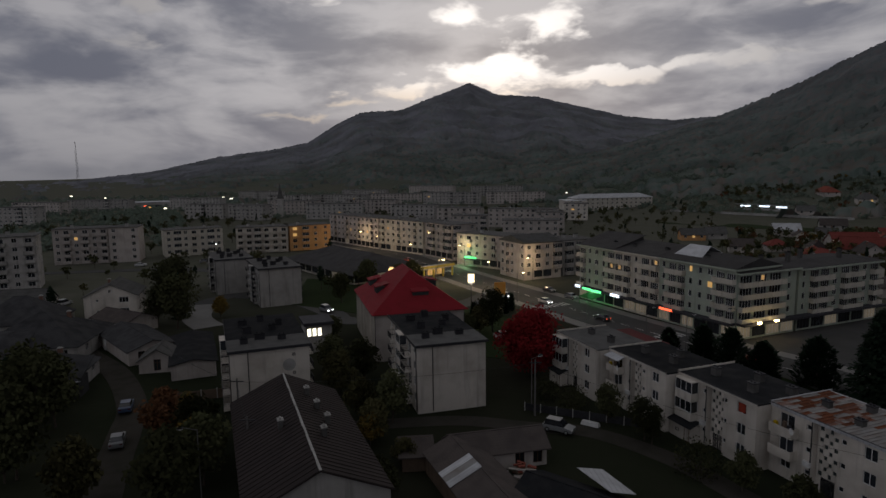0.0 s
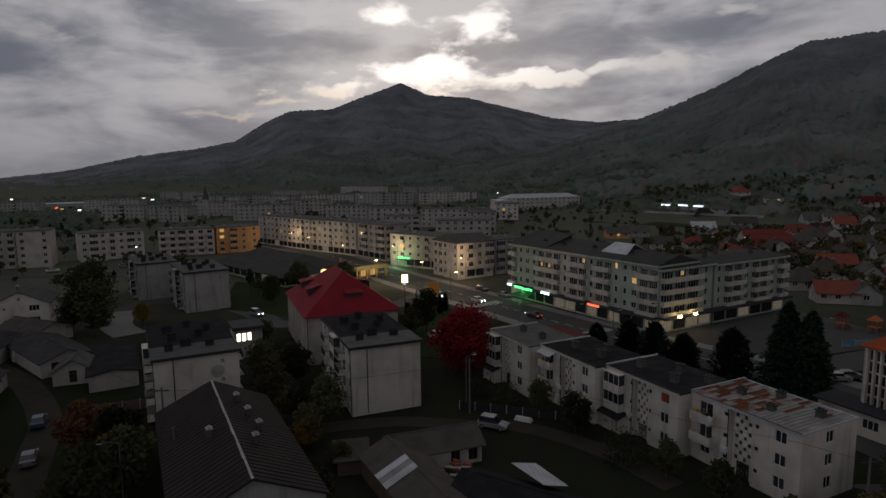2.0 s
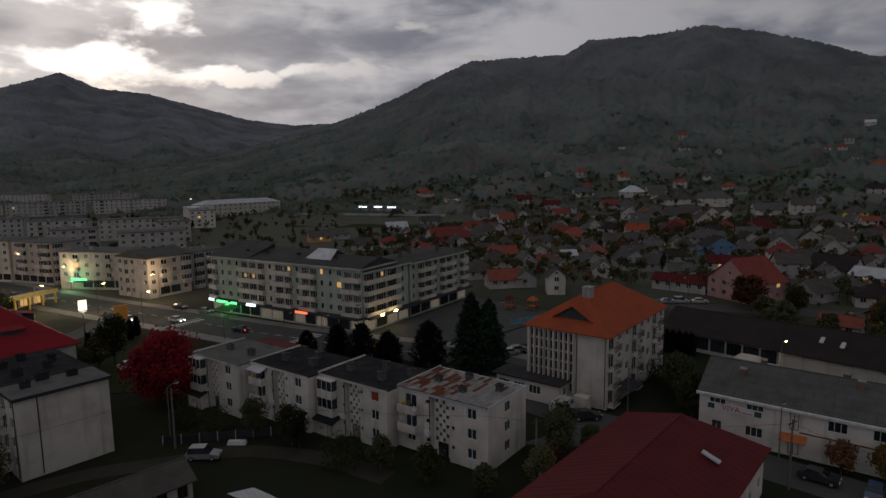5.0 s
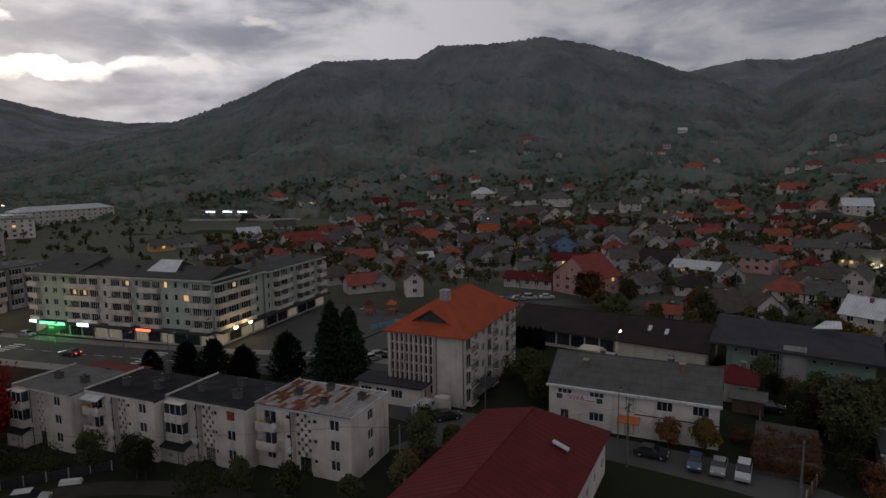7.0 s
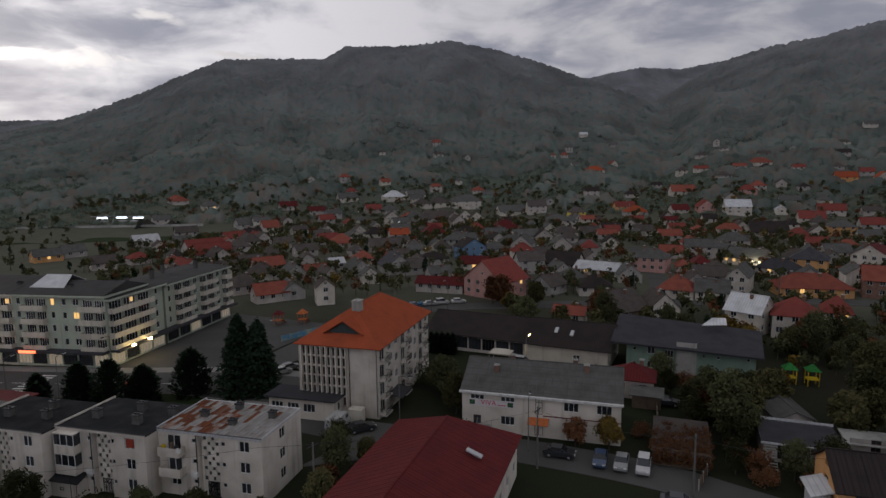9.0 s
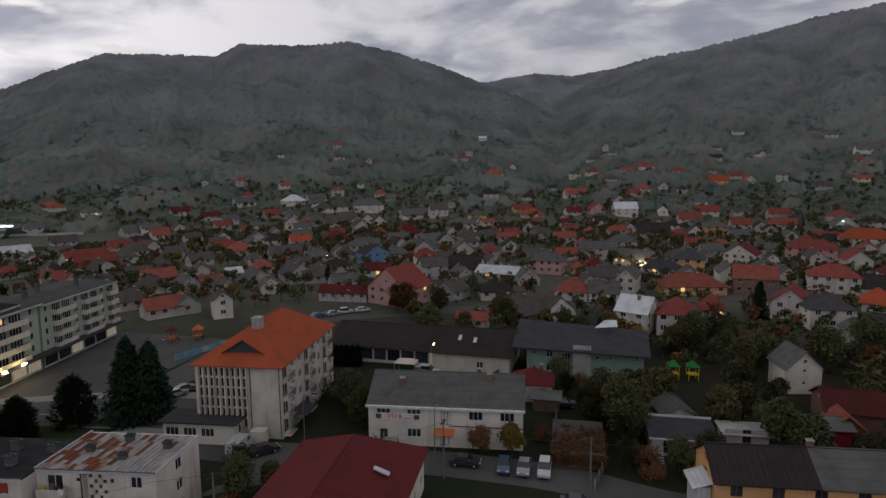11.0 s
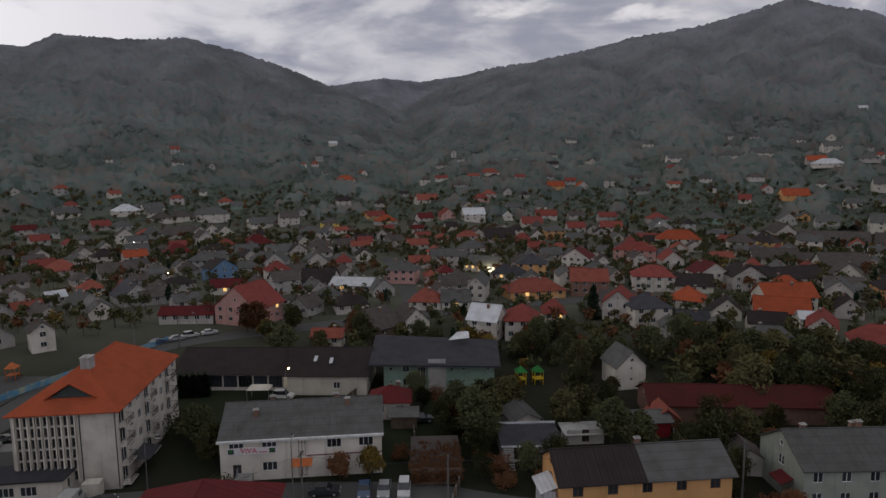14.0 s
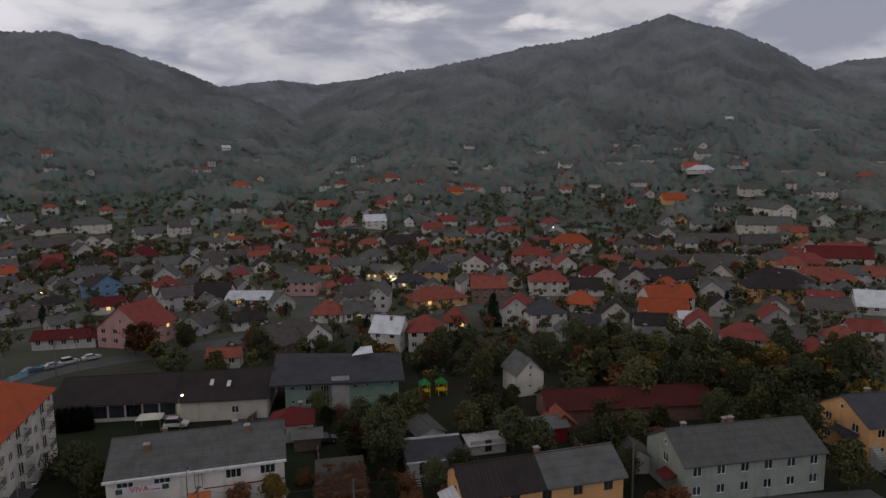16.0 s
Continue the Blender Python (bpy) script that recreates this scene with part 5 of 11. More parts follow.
# modern school with a slanting roof
school = thing("school", 114.2, 35.6, -76.6, "mint-green modern school with a slanting dark sheet roof", "school")
sb = MB()
bays(sb, school, (0, 0), (9.0, 0), 0.2, 2, 2.8, "sws", MINT)
bays(sb, school, (12.5, 0), (22.5, 0), 0.2, 2, 2.4, "ss.s", MINT)
sb.side((9.0, 0), (9.0, -1.2), -0.2, 7.0, m=1)
sb.side((9.0, -1.2), (12.5, -1.2), -0.2, 7.0, m=1)
sb.side((12.5, -1.2), (12.5, 0), -0.2, 7.0, m=1)
for p0, p1, z in (((22.5, 0), (22.5, 11), 5.0), ((22.5, 11), (0, 11), 6.6), ((0, 11), (0, 0), 5.8)):
    sb.side(p0, p1, -0.2, z)
sb.side((0, 0), (9.0, 0), -0.3, 0.2)
sb.side((12.5, 0), (22.5, 0), -0.3, 0.2)
part("wall", sb, [MINT, GREYWALL], school)
sr = MB()
sr.slab([(-2.8, -2.2, 6.4), (23.5, -2.2, 5.6), (24.5, 12, 7.0), (-2.4, 12, 8.6)], 0.35)
part("roof", sr, SLATE, school, "broad dark slanting roof slab")
part("window", window_mesh(1.6, 4.4, FRAMEWHITE, GLASS, 2, True), None, school, "tall glazed stair window", at=pose(7.7, -0.05, 0.6))
fl = MB()
fl.slab([(0, 0, 0.0), (4.5, -0.4, 0.5), (4.4, 2.0, 1.3), (2.0, 2.0, 1.2)], 0.08)
part("roof_fin", fl, ZINC, school, at=pose(13.5, 8.0, 8.3))

# market halls with dark roofs
h1 = house(115.8, 66.5, -80, 25, 13, 4.0, 3.2, DUSTY, BROWNROOF, "long low hall with a dark brown roof and lit arcade", "gable", "SSSSSSSL", "w", "", "w", 1, chimneys=(), name="hall",
           category="building", over=0.8)
house(117.0, 47.5, -80, 16, 14, 4.5, 3.4, CREAM, BROWNROOF, "beige hall with a dark roof and two rooflights", "gable", "..w.", "ww", "", "", 1, chimneys=(), name="hall", category="building", over=0.7)
for u in (-2.5, 1.2):
    hatch = thing("rooflight", 112.8 - u * 0.17, 47.3 - u * 0.98, -80, "small pale roof window in the hall roof", "roof hatch", z=6.45)
    hm = MB()
    hm.slab([(-0.35, -0.7, -0.3), (0.35, -0.7, -0.3), (0.35, 0.7, 0.38), (-0.35, 0.7, 0.38)], 0.1)
    part("pane", hm, ZINC, hatch)
house(103.5, 31.0, -76, 7, 6, 3.6, 1.8, DUSTY, MAROON, "small beige house with a dark red hipped roof", "hip", "ww", "w", "", "w", 1, group="yard houses")

# orange double house
oo = house(79.2, -9.6, -72.5, 22.4, 8.4, 6.0, 2.6, ORANGEWALL, BROWNROOF, "orange two-storey double house, half dark and half pale roofed", "gable", "wwwww", "w", "www", "w", 2,
           chimneys=((0.02, 0.05),), frame=FRAMEBROWN, over=0.4)
pale = roof_shape(11.0, 8.4, 6.0, 2.6, "gable", 0.43)
part("roof_cover", pale, GREYROOF, oo, "weathered pale grey sheet half", at=pose(5.85, 0, 0.06))
roof_ribs(oo, 22.4, 8.4, 6.0, 2.6, BROWNROOF, 0.8, 0.4, x1=0.2)
porch = MB()
porch.slab([(-13.4, -3.0, 4.2), (-11.0, -3.0, 5.0), (-11.0, 1.5, 5.0), (-13.4, 1.5, 4.2)], 0.1)
porch.box(-12.9, -2.6, -0.3, -11.25, 1.2, 4.2)
part("porch", porch, ZINC, oo, "pale sheet porch")

# grey-green long house
gg = house(89.0, -40.6, -77, 22.5, 10.5, 6.0, 3.2, SAGE, GREYROOF, "grey-green two-storey house under an old sheet roof", "gable", "wwwwww", "w", "www", "w", 2,
           chimneys=((-0.32, 0.2), (-0.05, 0.08), (-0.03, 0.02)), over=0.35)
roof_ribs(gg, 22.5, 10.5, 6.0, 3.2, GREYROOF, 1.1, 0.35, wide=0.16, tall=0.03)
ap = MB()
ap.slab([(-13.0, -3.2, 2.9), (-11.3, -3.2, 3.6), (-11.3, -0.2, 3.6), (-13.0, -0.2, 2.9)], 0.08)
part("awning", ap, MAROON, gg, "red porch awning")
# orange house with an outside stair
ro = house(101.0, -69.5, -78, 14, 11, 6.5, 3.2, ORANGEWALL, SLATE, "orange two-storey house with an outside stair and dark roof", "gable", "www", "w", "", "ww", 2, chimneys=((-0.1, 0.1),))
rs = MB()
for k in range(12):
    rs.box(-6.8 + k * 0.02, -6.0 - k * 0.3, -0.2, -5.4 + k * 0.02, -5.7 - k * 0.3, 3.2 - k * 0.26)
part("stair", rs, CONCRETE, ro)
rp = MB()
rp.slab([(-8.4, -3.8, 3.6), (-7.0, -3.8, 4.4), (-7.0, 1.0, 4.4), (-8.4, 1.0, 3.6)], 0.08)
part("awning", rp, SLATE, ro)

# lone tower-like house, barn and sheds
house(127.5, -12.3, 22, 7.0, 6.2, 5.0, 3.0, CREAM, GREYROOF, "narrow beige two-storey house with a steep grey gable", "gable", "s.s", "s", "", "s", 2, chimneys=())
BARNRED = mat("weathered_barn_roof", (0.08, 0.022, 0.02), (0.05, 0.02, 0.018), 0.4, 7, rough=0.9, bump=0.4, seams=0.5)
house(114.5, -30.5, -82, 32, 9, 3.4, 2.2, BRICK, BARNRED, "long low barn with a dark red roof", "gable", "", "", "", "", 1, chimneys=(), name="barn", category="barn")
house(103.5, -14.0, -74, 6.5, 5, 3.0, 1.0, REDROOF, GREYROOF, "small red-boarded shed with a grey roof", "gable", "", "", "", "", 1, chimneys=(), name="shed", category="shed")
house(105.8, -17.0, 10, 4.5, 4.5, 2.6, 1.8, RUSTRED, RUSTRED, "small shed with a pointed tiled roof", "gable", "", "", "", "", 1, chimneys=(), name="shed", category="shed")
flatgar = house(92.6, 5.0, -76, 9.2, 6.8, 2.7, 0.35, DUSTY, SLATE, "low garage with a flat dark roof and pale edge boards", "shed", "D.", "", "", "", 1, chimneys=(), name="garage", category="garage", over=0.3)
q = MB()
q.box(-4.95, -3.78, 2.5, 4.95, -3.71, 2.78)
q.box(-4.95, 3.71, 2.9, 4.95, 3.78, 3.4)
part("edge_board", q, ZINC, flatgar, "pale peeling edge boards")
q = MB()
for k in range(9):
    q.box(-4.4, -3.9 - k * 0.28, 2.2 - k * 0.27, -3.2, -3.64 - k * 0.28, 2.27 - k * 0.27)
for x_ in (-4.46, -3.2):
    q.slab([(x_, -6.3, 0.0), (x_ + 0.06, -6.3, 0.0), (x_ + 0.06, -3.8, 2.4), (x_, -3.8, 2.4)], 0.16)
part("stair", q, CONCRETE, flatgar, "steep pale concrete stair")
vineshed = house(84.3, 18.4, -76, 7.0, 9.4, 2.1, 0.9, WOOD, OLDTILE, "low plank shed half buried under a rust-red creeper", "shed", "D.", "", "", "", 1, chimneys=(), name="shed", category="shed", over=0.2)
house(104.0, 8.0, 27, 9.5, 5, 2.4, 1.1, DUSTY, GREYROOF, "narrow lean-to with a grey sheet roof", "gable", "", "", "", "", 1, chimneys=(), name="shed", category="shed")
house(98.6, -3.4, -74, 6.2, 3.6, 1.8, 0.35, GREYWALL, CONCRETE, "small pale glazed outbuilding with a patched roof", "shed", "D", "", "", "", 1, chimneys=(), name="shed", category="shed")
house(93.0, -26.5, 5, 5, 5, 2.7, 1.5, DUSTY, OLDTILE, "old shed with a crumbling tiled roof", "gable", "", "", "", "", 1, chimneys=(), name="shed", category="shed")
house(98.8, 27.2, -76, 4.5, 3.0, 2.3, 0.4, WOOD, GREYROOF, "open wooden lean-to with a pale roof", "shed", "", "", "", "", 1, chimneys=(), name="shed", category="shed")

# yards behind the first blocks
house(6.2, 72.3, 13, 11.5, 5.2, 2.5, 1.5, DUSTY, OLDTILE, "row of old stores with plank doors under a dark sheet roof", "gable", "DD.DD", "", "", "", 1, chimneys=(), name="shed", category="shed", group="yard sheds", gable_win=False)
house(3.5, 63.4, -69, 15.4, 6.8, 2.6, 1.5, WOOD, OLDTILE, "long plank shed with a mixed sheet roof", "gable", "", "", "", "", 1, chimneys=(), name="shed", category="shed", group="yard sheds", gable_win=False, over=0.3)
pt = thing("roof_sheet", 3.5, 63.4, -69, "pale new roofing sheets laid on the shed", "roofing", z=0)
for k in range(3):
    pm = MB()
    pm.slab([(-2.4 + k * 1.15, -3.72, 2.56 + 0.012 * k), (-1.22 + k * 1.15, -3.72, 2.56 + 0.012 * k), (-1.22 + k * 1.15, 0.0, 4.2 + 0.012 * k), (-2.4 + k * 1.15, 0.0, 4.2 + 0.012 * k)], 0.03)
    part("sheet", pm, OLDZINC if k % 2 else ZINC, pt)
house(-3.6, 71.7, 5, 3.6, 4.2, 2.0, 0.5, WOOD, OLDTILE, "low coop with a patched lean-to roof", "shed", "", "", "", "", 1, chimneys=(), name="shed", category="shed", group="yard sheds")
house(14.0, 57.4, -38, 13, 6.5, 2.8, 1.3, CONCRETE, BITUMEN, "low garage with a dark felt roof", "gable", "", "", "", "", 1, chimneys=(), name="garage", category="garage", group="yard sheds")
pt2 = thing("roof_sheet", 16.28, 56.78, 0, "pale corrugated sheet over the garage end", "roofing", z=0)
pm2 = MB()
pm2.slab([(0.00, 0.00, 4.25), (2.88, 1.10, 3.35), (0.84, 6.38, 3.35), (-2.24, 5.09, 4.25)], 0.05)
part("sheet", pm2, ZINC, pt2)

# old quarter west of the yards
DARKTILE = mat("blackened_clay_tiles", (0.060, 0.060, 0.062), (0.032, 0.032, 0.034), 0.5, 8, rough=0.85, bump=0.7, seams=0.22, courses=0.33, grime=0.5)
oldhouse = house(-81.5, 121.5, 9, 19.5, 18, 3.5, 4.8, GREYWALL, DARKTILE, "old grey house under a broad blackened hipped tile roof", "hip", "wwww", "ww", "", "w", 1, group="old quarter")
q = MB()
q.slab([(-3.6, -2.2, 0), (3.6, -2.2, 0), (0, 1.6, 2.6)], 0.14)
q.slab([(3.6, -2.2, 0), (3.9, 5.5, 2.6), (0, 5.5, 2.6), (0, 1.6, 2.6)], 0.14)
q.slab([(-3.9, 5.5, 2.6), (-3.6, -2.2, 0), (0, 1.6, 2.6), (0, 5.5, 2.6)], 0.14)
part("roof_wing", q, DARKTILE, oldhouse, at=pose(-3.0, -9.6, 3.3))
lhouse = house(-69.6, 101.2, 12, 15.5, 11.5, 3.0, 3.0, GREYWALL, DARKTILE, "old house with an L-shaped blackened tile roof", "hip", "ww", "ww", "", "w", 1, group="old quarter")
q = MB()
q.slab([(-3.2, -2.8, 0), (3.2, -2.8, 0), (3.2, 4.6, 2.2), (-3.2, 4.6, 2.2)], 0.14)
q.box(-2.8, -2.4, -3.3, 2.8, 2.0, -0.1)
part("porch_wing", q, DARKTILE, lhouse, at=pose(6.2, -5.6, 3.05))
q = MB()
q.box(-3.3, -8.72, 2.92, 9.5, -8.6, 3.08)
part("gutter", q, ZINC, lhouse, "pale gutter board")
house(-63.5, 87.5, 12, 7.5, 6.0, 2.4, 1.2, WOOD, BITUMEN, "low dark shed with a pale flue pipe", "shed", "", "", "", "", 1, group="old quarter", name="shed", category="shed", chimneys=())
flue = thing("flue_pipe", -61.2, 86.6, 0, "pale metal flue pipe leaning over the dark shed", "flue", z=0)
q = MB()
q.tube((0, 0, 2.6), (-0.5, 3.2, 4.3), 0.16, 0.16, 8)
q.tube((-0.5, 3.2, 4.3), (-0.52, 3.3, 4.7), 0.2, 0.2, 8)
part("pipe", q, ZINC, flue)
house(-84.0, 96.0, -60, 13, 9, 3.0, 3.0, GREYWALL, DARKTILE, "old low house with a dark tile roof", "gable", "ww", "w", "", "w", 1, group="old quarter")
house(-84.5, 155.0, 106, 11.5, 12.0, 6.0, 2.9, WHITE, GREYROOF, "white two-storey house with a shallow gabled sheet roof", "gable", "ww", "ww", "", "sW", 2, group="old quarter")
house(-75.0, 140.5, -30, 13, 8, 2.8, 1.6, DUSTY, OLDTILE, "low outbuilding with a dark sheet roof", "gable", "", "", "", "", 1, group="old quarter", name="shed", category="shed", chimneys=())
house(-62.8, 121.8, -47, 20, 9, 2.9, 1.5, DUSTY, DARKTILE, "long dark-roofed store beside the lane", "gable", "", "D.", "", "", 1, group="old quarter", name="shed", category="shed", chimneys=())
house(-52.9, 110.6, 103, 6.0, 6.2, 2.6, 1.9, DUSTY, GREYROOF, "small gabled garage with a ribbed roof and dark door", "gable", "", "", "", "D", 1, group="old quarter", name="garage", category="garage", chimneys=(), gable_win=False)
house(-48.3, 114.0, -67, 21, 7.4, 2.9, 0.7, DUSTY, BITUMEN, "long flat dark store behind the stained flats", "gable", "", "", "", "", 1, group="old quarter", name="shed", category="shed", chimneys=())
house(-97.5, 138.5, 14, 17, 14, 3.4, 5.0, GREYWALL, DARKTILE, "old house with a hipped tile roof", "hip", "www", "w", "", "w", 1, group="old quarter")
house(-112.0, 160.0, 10, 13, 9, 3.0, 3.0, DUSTY, GREYROOF, "low house with a grey sheet roof", "gable", "ww", "w", "", "w", 1, group="old quarter")
house(-97.0, 112.0, 40, 12, 9, 3.0, 3.0, DUSTY, OLDTILE, "old low house with a patched roof", "gable", "ww", "w", "", "w", 1, group="old quarter")

# market hall across the park
house(-33.0, 219.0, -52, 50, 27, 3.8, 4.4, CREAM, AGEDSHEET, "broad low market hall with a dark hipped roof", "hip", "SSSSSSSLSS", "SSLSLL", "", "SLSSS", 1, chimneys=(), name="hall", category="building",
      over=1.4, hip=12)

arcade = thing("arcade", -9.5, 197.5, 38, "lit yellow arcade with a low gable at the market hall", "arcade")
b = MB()
b.box(-0.2, -0.2, -0.2, 0.3, 0.3, 3.2)
for x_ in (4.0, 8.0, 12.0, 16.0):
    b.box(x_ - 0.2, -0.2, -0.2, x_ + 0.2, 0.3, 3.2)
part("pillar", b, YELLOW, arcade)
b = MB()
b.box(-0.6, -0.5, 3.2, 16.6, 5.5, 3.5)
part("slab", b, CREAM, arcade)
b = MB()
b.prism([(-0.6, -0.5), (16.6, -0.5), (16.6, -0.35), (-0.6, -0.35)], 3.504, 4.3)
part("fascia", b, YELLOW, arcade, "pale yellow fascia")
for k in range(4):
    part("shop_window", window_mesh(3.4, 2.5, METAL, LIT_WARM if k != 1 else GLASS, 2), None, arcade, "lit shop window", at=pose(2.0 + 4 * k, 4.0, 0.3))
b = MB()
b.box(0, 4.06, -0.2, 16, 5.3, 3.19)
part("back_wall", b, CREAM, arcade)

# flats along the boulevard
R = "beige five-storey flats lining the boulevard"
block(-151.4, 179.6, 26, 26, 12, 6, 2.75, GREYWALL, "grey six-storey flats with long balconies", "bwbwbwb", "w.w", "", "", chimneys=((6, 5, 1.2, 0.8, 1.2), (18, 6, 1.2, 0.8, 1.2)), group="street flats")
block(-155.5, 242.2, 16, 20, 12, 5, 2.75, DUSTY, "beige five-storey flats beside the park", "wbwbwb", "w.w", "", "", lit=((3, 2),), chimneys=((6, 5, 1.2, 0.8, 1.2),), group="street flats")
block(-136.0, 247.6, 16, 11, 12, 5, 2.75, DUSTY, "beige flats with a blank end wall", "w.w", "...", "", "", group="street flats", chimneys=((6, 5, 1.2, 0.8, 1.2),))
block(-119.7, 261.5, 30, 24, 12, 4, 2.75, CREAM, "cream four-storey flats beside the park", "wgwbwgw", "w.w", "", "", lit=((2, 5),), chimneys=((6, 5, 1.2, 0.8, 1.2), (17, 5, 1.2, 0.8, 1.2)), group="street flats")
block(-92.0, 270.5, 14, 22.5, 12, 4, 2.75, WHITE, "white flats with continuous balconies", "bbgbbb", "w.w", "", "", chimneys=((5, 5, 1.2, 0.8, 1.2), (16, 5, 1.2, 0.8, 1.2)), group="street flats")
# orange light on this block is painted as its wall colour
block(-69.5, 276.5, 27, 19, 12, 4, 2.75, ORANGEWALL, "flats with orange light painted on the walls, windows lit", "bgww", "w.w", "", "", lit=((2, 0), (2, 1), (0, 1), (3, 0)), chimneys=((5, 5, 1.2, 0.8, 1.2),), group="street flats")
block(-58.0, 313.5, -50, 44, 12, 5, 2.75, DUSTY, R, "wbwwbwwbwwbw", "w.w", "", "w.w", lit=((2, 5), (2, 9)), ground="SSSSLSSSSSSS", chimneys=((10, 5, 1.2, 0.8, 1.2), (30, 5, 1.2, 0.8, 1.2)), group="street flats")
block(-28.5, 278.5, -46, 29, 12, 5, 2.75, CREAM, R, "bwwbwwbw", "w.w", "", "w.w", lit=((3, 1),), ground="SSLSSSSS", chimneys=((8, 5, 1.2, 0.8, 1.2), (20, 5, 1.2, 0.8, 1.2)), group="street flats")
block(-7.5, 257.0, -56, 20, 12, 5, 2.75, DUSTY, R, "wgwbg", "g.w", "", "w.w", lit=((3, 0),), ground="SSSSS", chimneys=((8, 5, 1.2, 0.8, 1.2),), group="street flats")
block(5.4, 231.5, -42, 23, 12, 4, 2.9, DUSTY, "beige flats over a green-lit corner shop", "wbwwbw", "w.w", "", "w.w", ground="LLSSSS", lit=((2, 1),), chimneys=((8, 5, 1.2, 0.8, 1.2),), group="street flats")
k2 = block(26.3, 195.6, 26, 14.5, 15, 4, 2.85, DUSTY, "pinkish-beige flats with a low pitched roof", "wbwg", "w.w", "", "wbw.w", group="street flats", ground="wSSw")
part("roof_cover", low_roof(14.5, 15, 2.2), GREYROOF, k2, "low pitched grey sheet roof", at=pose(0, 0, 12.13))
block(40.3, 203.4, 26, 13, 12, 4, 2.85, GREYWALL, "grey flats with stacked balconies", "gbg", "w.w", "", "", group="street flats", chimneys=((4, 5, 1.2, 0.8, 1.2), (9, 5, 1.2, 0.8, 1.2)))
house(-312.0, 655.0, 24, 52, 18, 6.0, 1.0, GREYWALL, ZINC, "long low pale warehouse on the plain", "gable", "SS.SS.S", "", "", "", 1, chimneys=(), name="warehouse", category="building")
house(-395.0, 700.0, 28, 36, 16, 5.5, 1.0, GREYWALL, GREYROOF, "low grey warehouse among trees", "gable", "S..S", "", "", "", 1, chimneys=(), name="warehouse", category="building")
# long public building below the hill, and the playing field
house(140.0, 512.0, 14, 70, 16, 9.5, 3.0, CREAM, ZINC, "long cream three-storey school with a pale metal roof", "hip", "wwwwwwwwwwwwwwww", "ww", "", "ww", 3, chimneys=(), name="public_building", category="building")
house(106.0, 497.0, 14, 18, 14, 9.5, 0.6, WHITE, ZINC, "white flat-roofed wing of the long school", "shed", "", "", "", "", 3, chimneys=(), name="public_building", category="building")

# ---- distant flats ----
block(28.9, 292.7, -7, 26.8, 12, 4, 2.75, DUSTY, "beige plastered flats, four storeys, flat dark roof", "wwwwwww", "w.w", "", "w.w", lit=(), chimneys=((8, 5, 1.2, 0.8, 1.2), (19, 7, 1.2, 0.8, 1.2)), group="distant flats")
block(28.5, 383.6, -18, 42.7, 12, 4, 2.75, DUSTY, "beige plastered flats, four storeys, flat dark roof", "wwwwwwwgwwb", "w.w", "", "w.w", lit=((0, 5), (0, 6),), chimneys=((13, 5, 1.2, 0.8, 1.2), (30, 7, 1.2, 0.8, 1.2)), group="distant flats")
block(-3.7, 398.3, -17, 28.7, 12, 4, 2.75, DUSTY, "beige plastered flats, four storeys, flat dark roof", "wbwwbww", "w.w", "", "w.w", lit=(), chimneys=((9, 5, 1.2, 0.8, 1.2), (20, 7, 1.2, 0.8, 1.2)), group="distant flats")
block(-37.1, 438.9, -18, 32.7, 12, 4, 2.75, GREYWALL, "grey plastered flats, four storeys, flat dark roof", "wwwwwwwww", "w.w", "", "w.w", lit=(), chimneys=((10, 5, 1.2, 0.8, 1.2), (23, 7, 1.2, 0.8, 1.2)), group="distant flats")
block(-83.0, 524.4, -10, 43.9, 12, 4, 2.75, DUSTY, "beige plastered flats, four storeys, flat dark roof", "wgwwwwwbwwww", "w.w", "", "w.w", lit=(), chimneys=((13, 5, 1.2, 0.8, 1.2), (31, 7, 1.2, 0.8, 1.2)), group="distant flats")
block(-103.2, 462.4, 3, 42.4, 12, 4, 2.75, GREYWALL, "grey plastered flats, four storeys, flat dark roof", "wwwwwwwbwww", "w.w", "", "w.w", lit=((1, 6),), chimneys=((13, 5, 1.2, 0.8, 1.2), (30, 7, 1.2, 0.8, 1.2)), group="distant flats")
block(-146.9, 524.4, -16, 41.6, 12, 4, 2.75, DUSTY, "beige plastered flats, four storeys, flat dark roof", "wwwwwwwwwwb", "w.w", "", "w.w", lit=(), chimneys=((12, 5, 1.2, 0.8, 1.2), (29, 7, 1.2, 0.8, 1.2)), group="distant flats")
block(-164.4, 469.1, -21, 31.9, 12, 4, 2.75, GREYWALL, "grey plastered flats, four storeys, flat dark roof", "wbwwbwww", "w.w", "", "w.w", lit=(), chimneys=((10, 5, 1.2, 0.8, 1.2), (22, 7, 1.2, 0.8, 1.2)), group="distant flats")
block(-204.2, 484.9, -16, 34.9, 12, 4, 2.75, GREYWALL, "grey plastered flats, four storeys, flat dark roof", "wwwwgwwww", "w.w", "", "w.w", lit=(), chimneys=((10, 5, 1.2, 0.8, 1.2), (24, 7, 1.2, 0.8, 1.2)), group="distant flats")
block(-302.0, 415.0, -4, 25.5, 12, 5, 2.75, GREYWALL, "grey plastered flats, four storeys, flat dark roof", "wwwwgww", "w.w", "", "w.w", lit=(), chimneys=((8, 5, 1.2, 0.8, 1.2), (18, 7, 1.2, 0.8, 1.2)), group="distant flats")
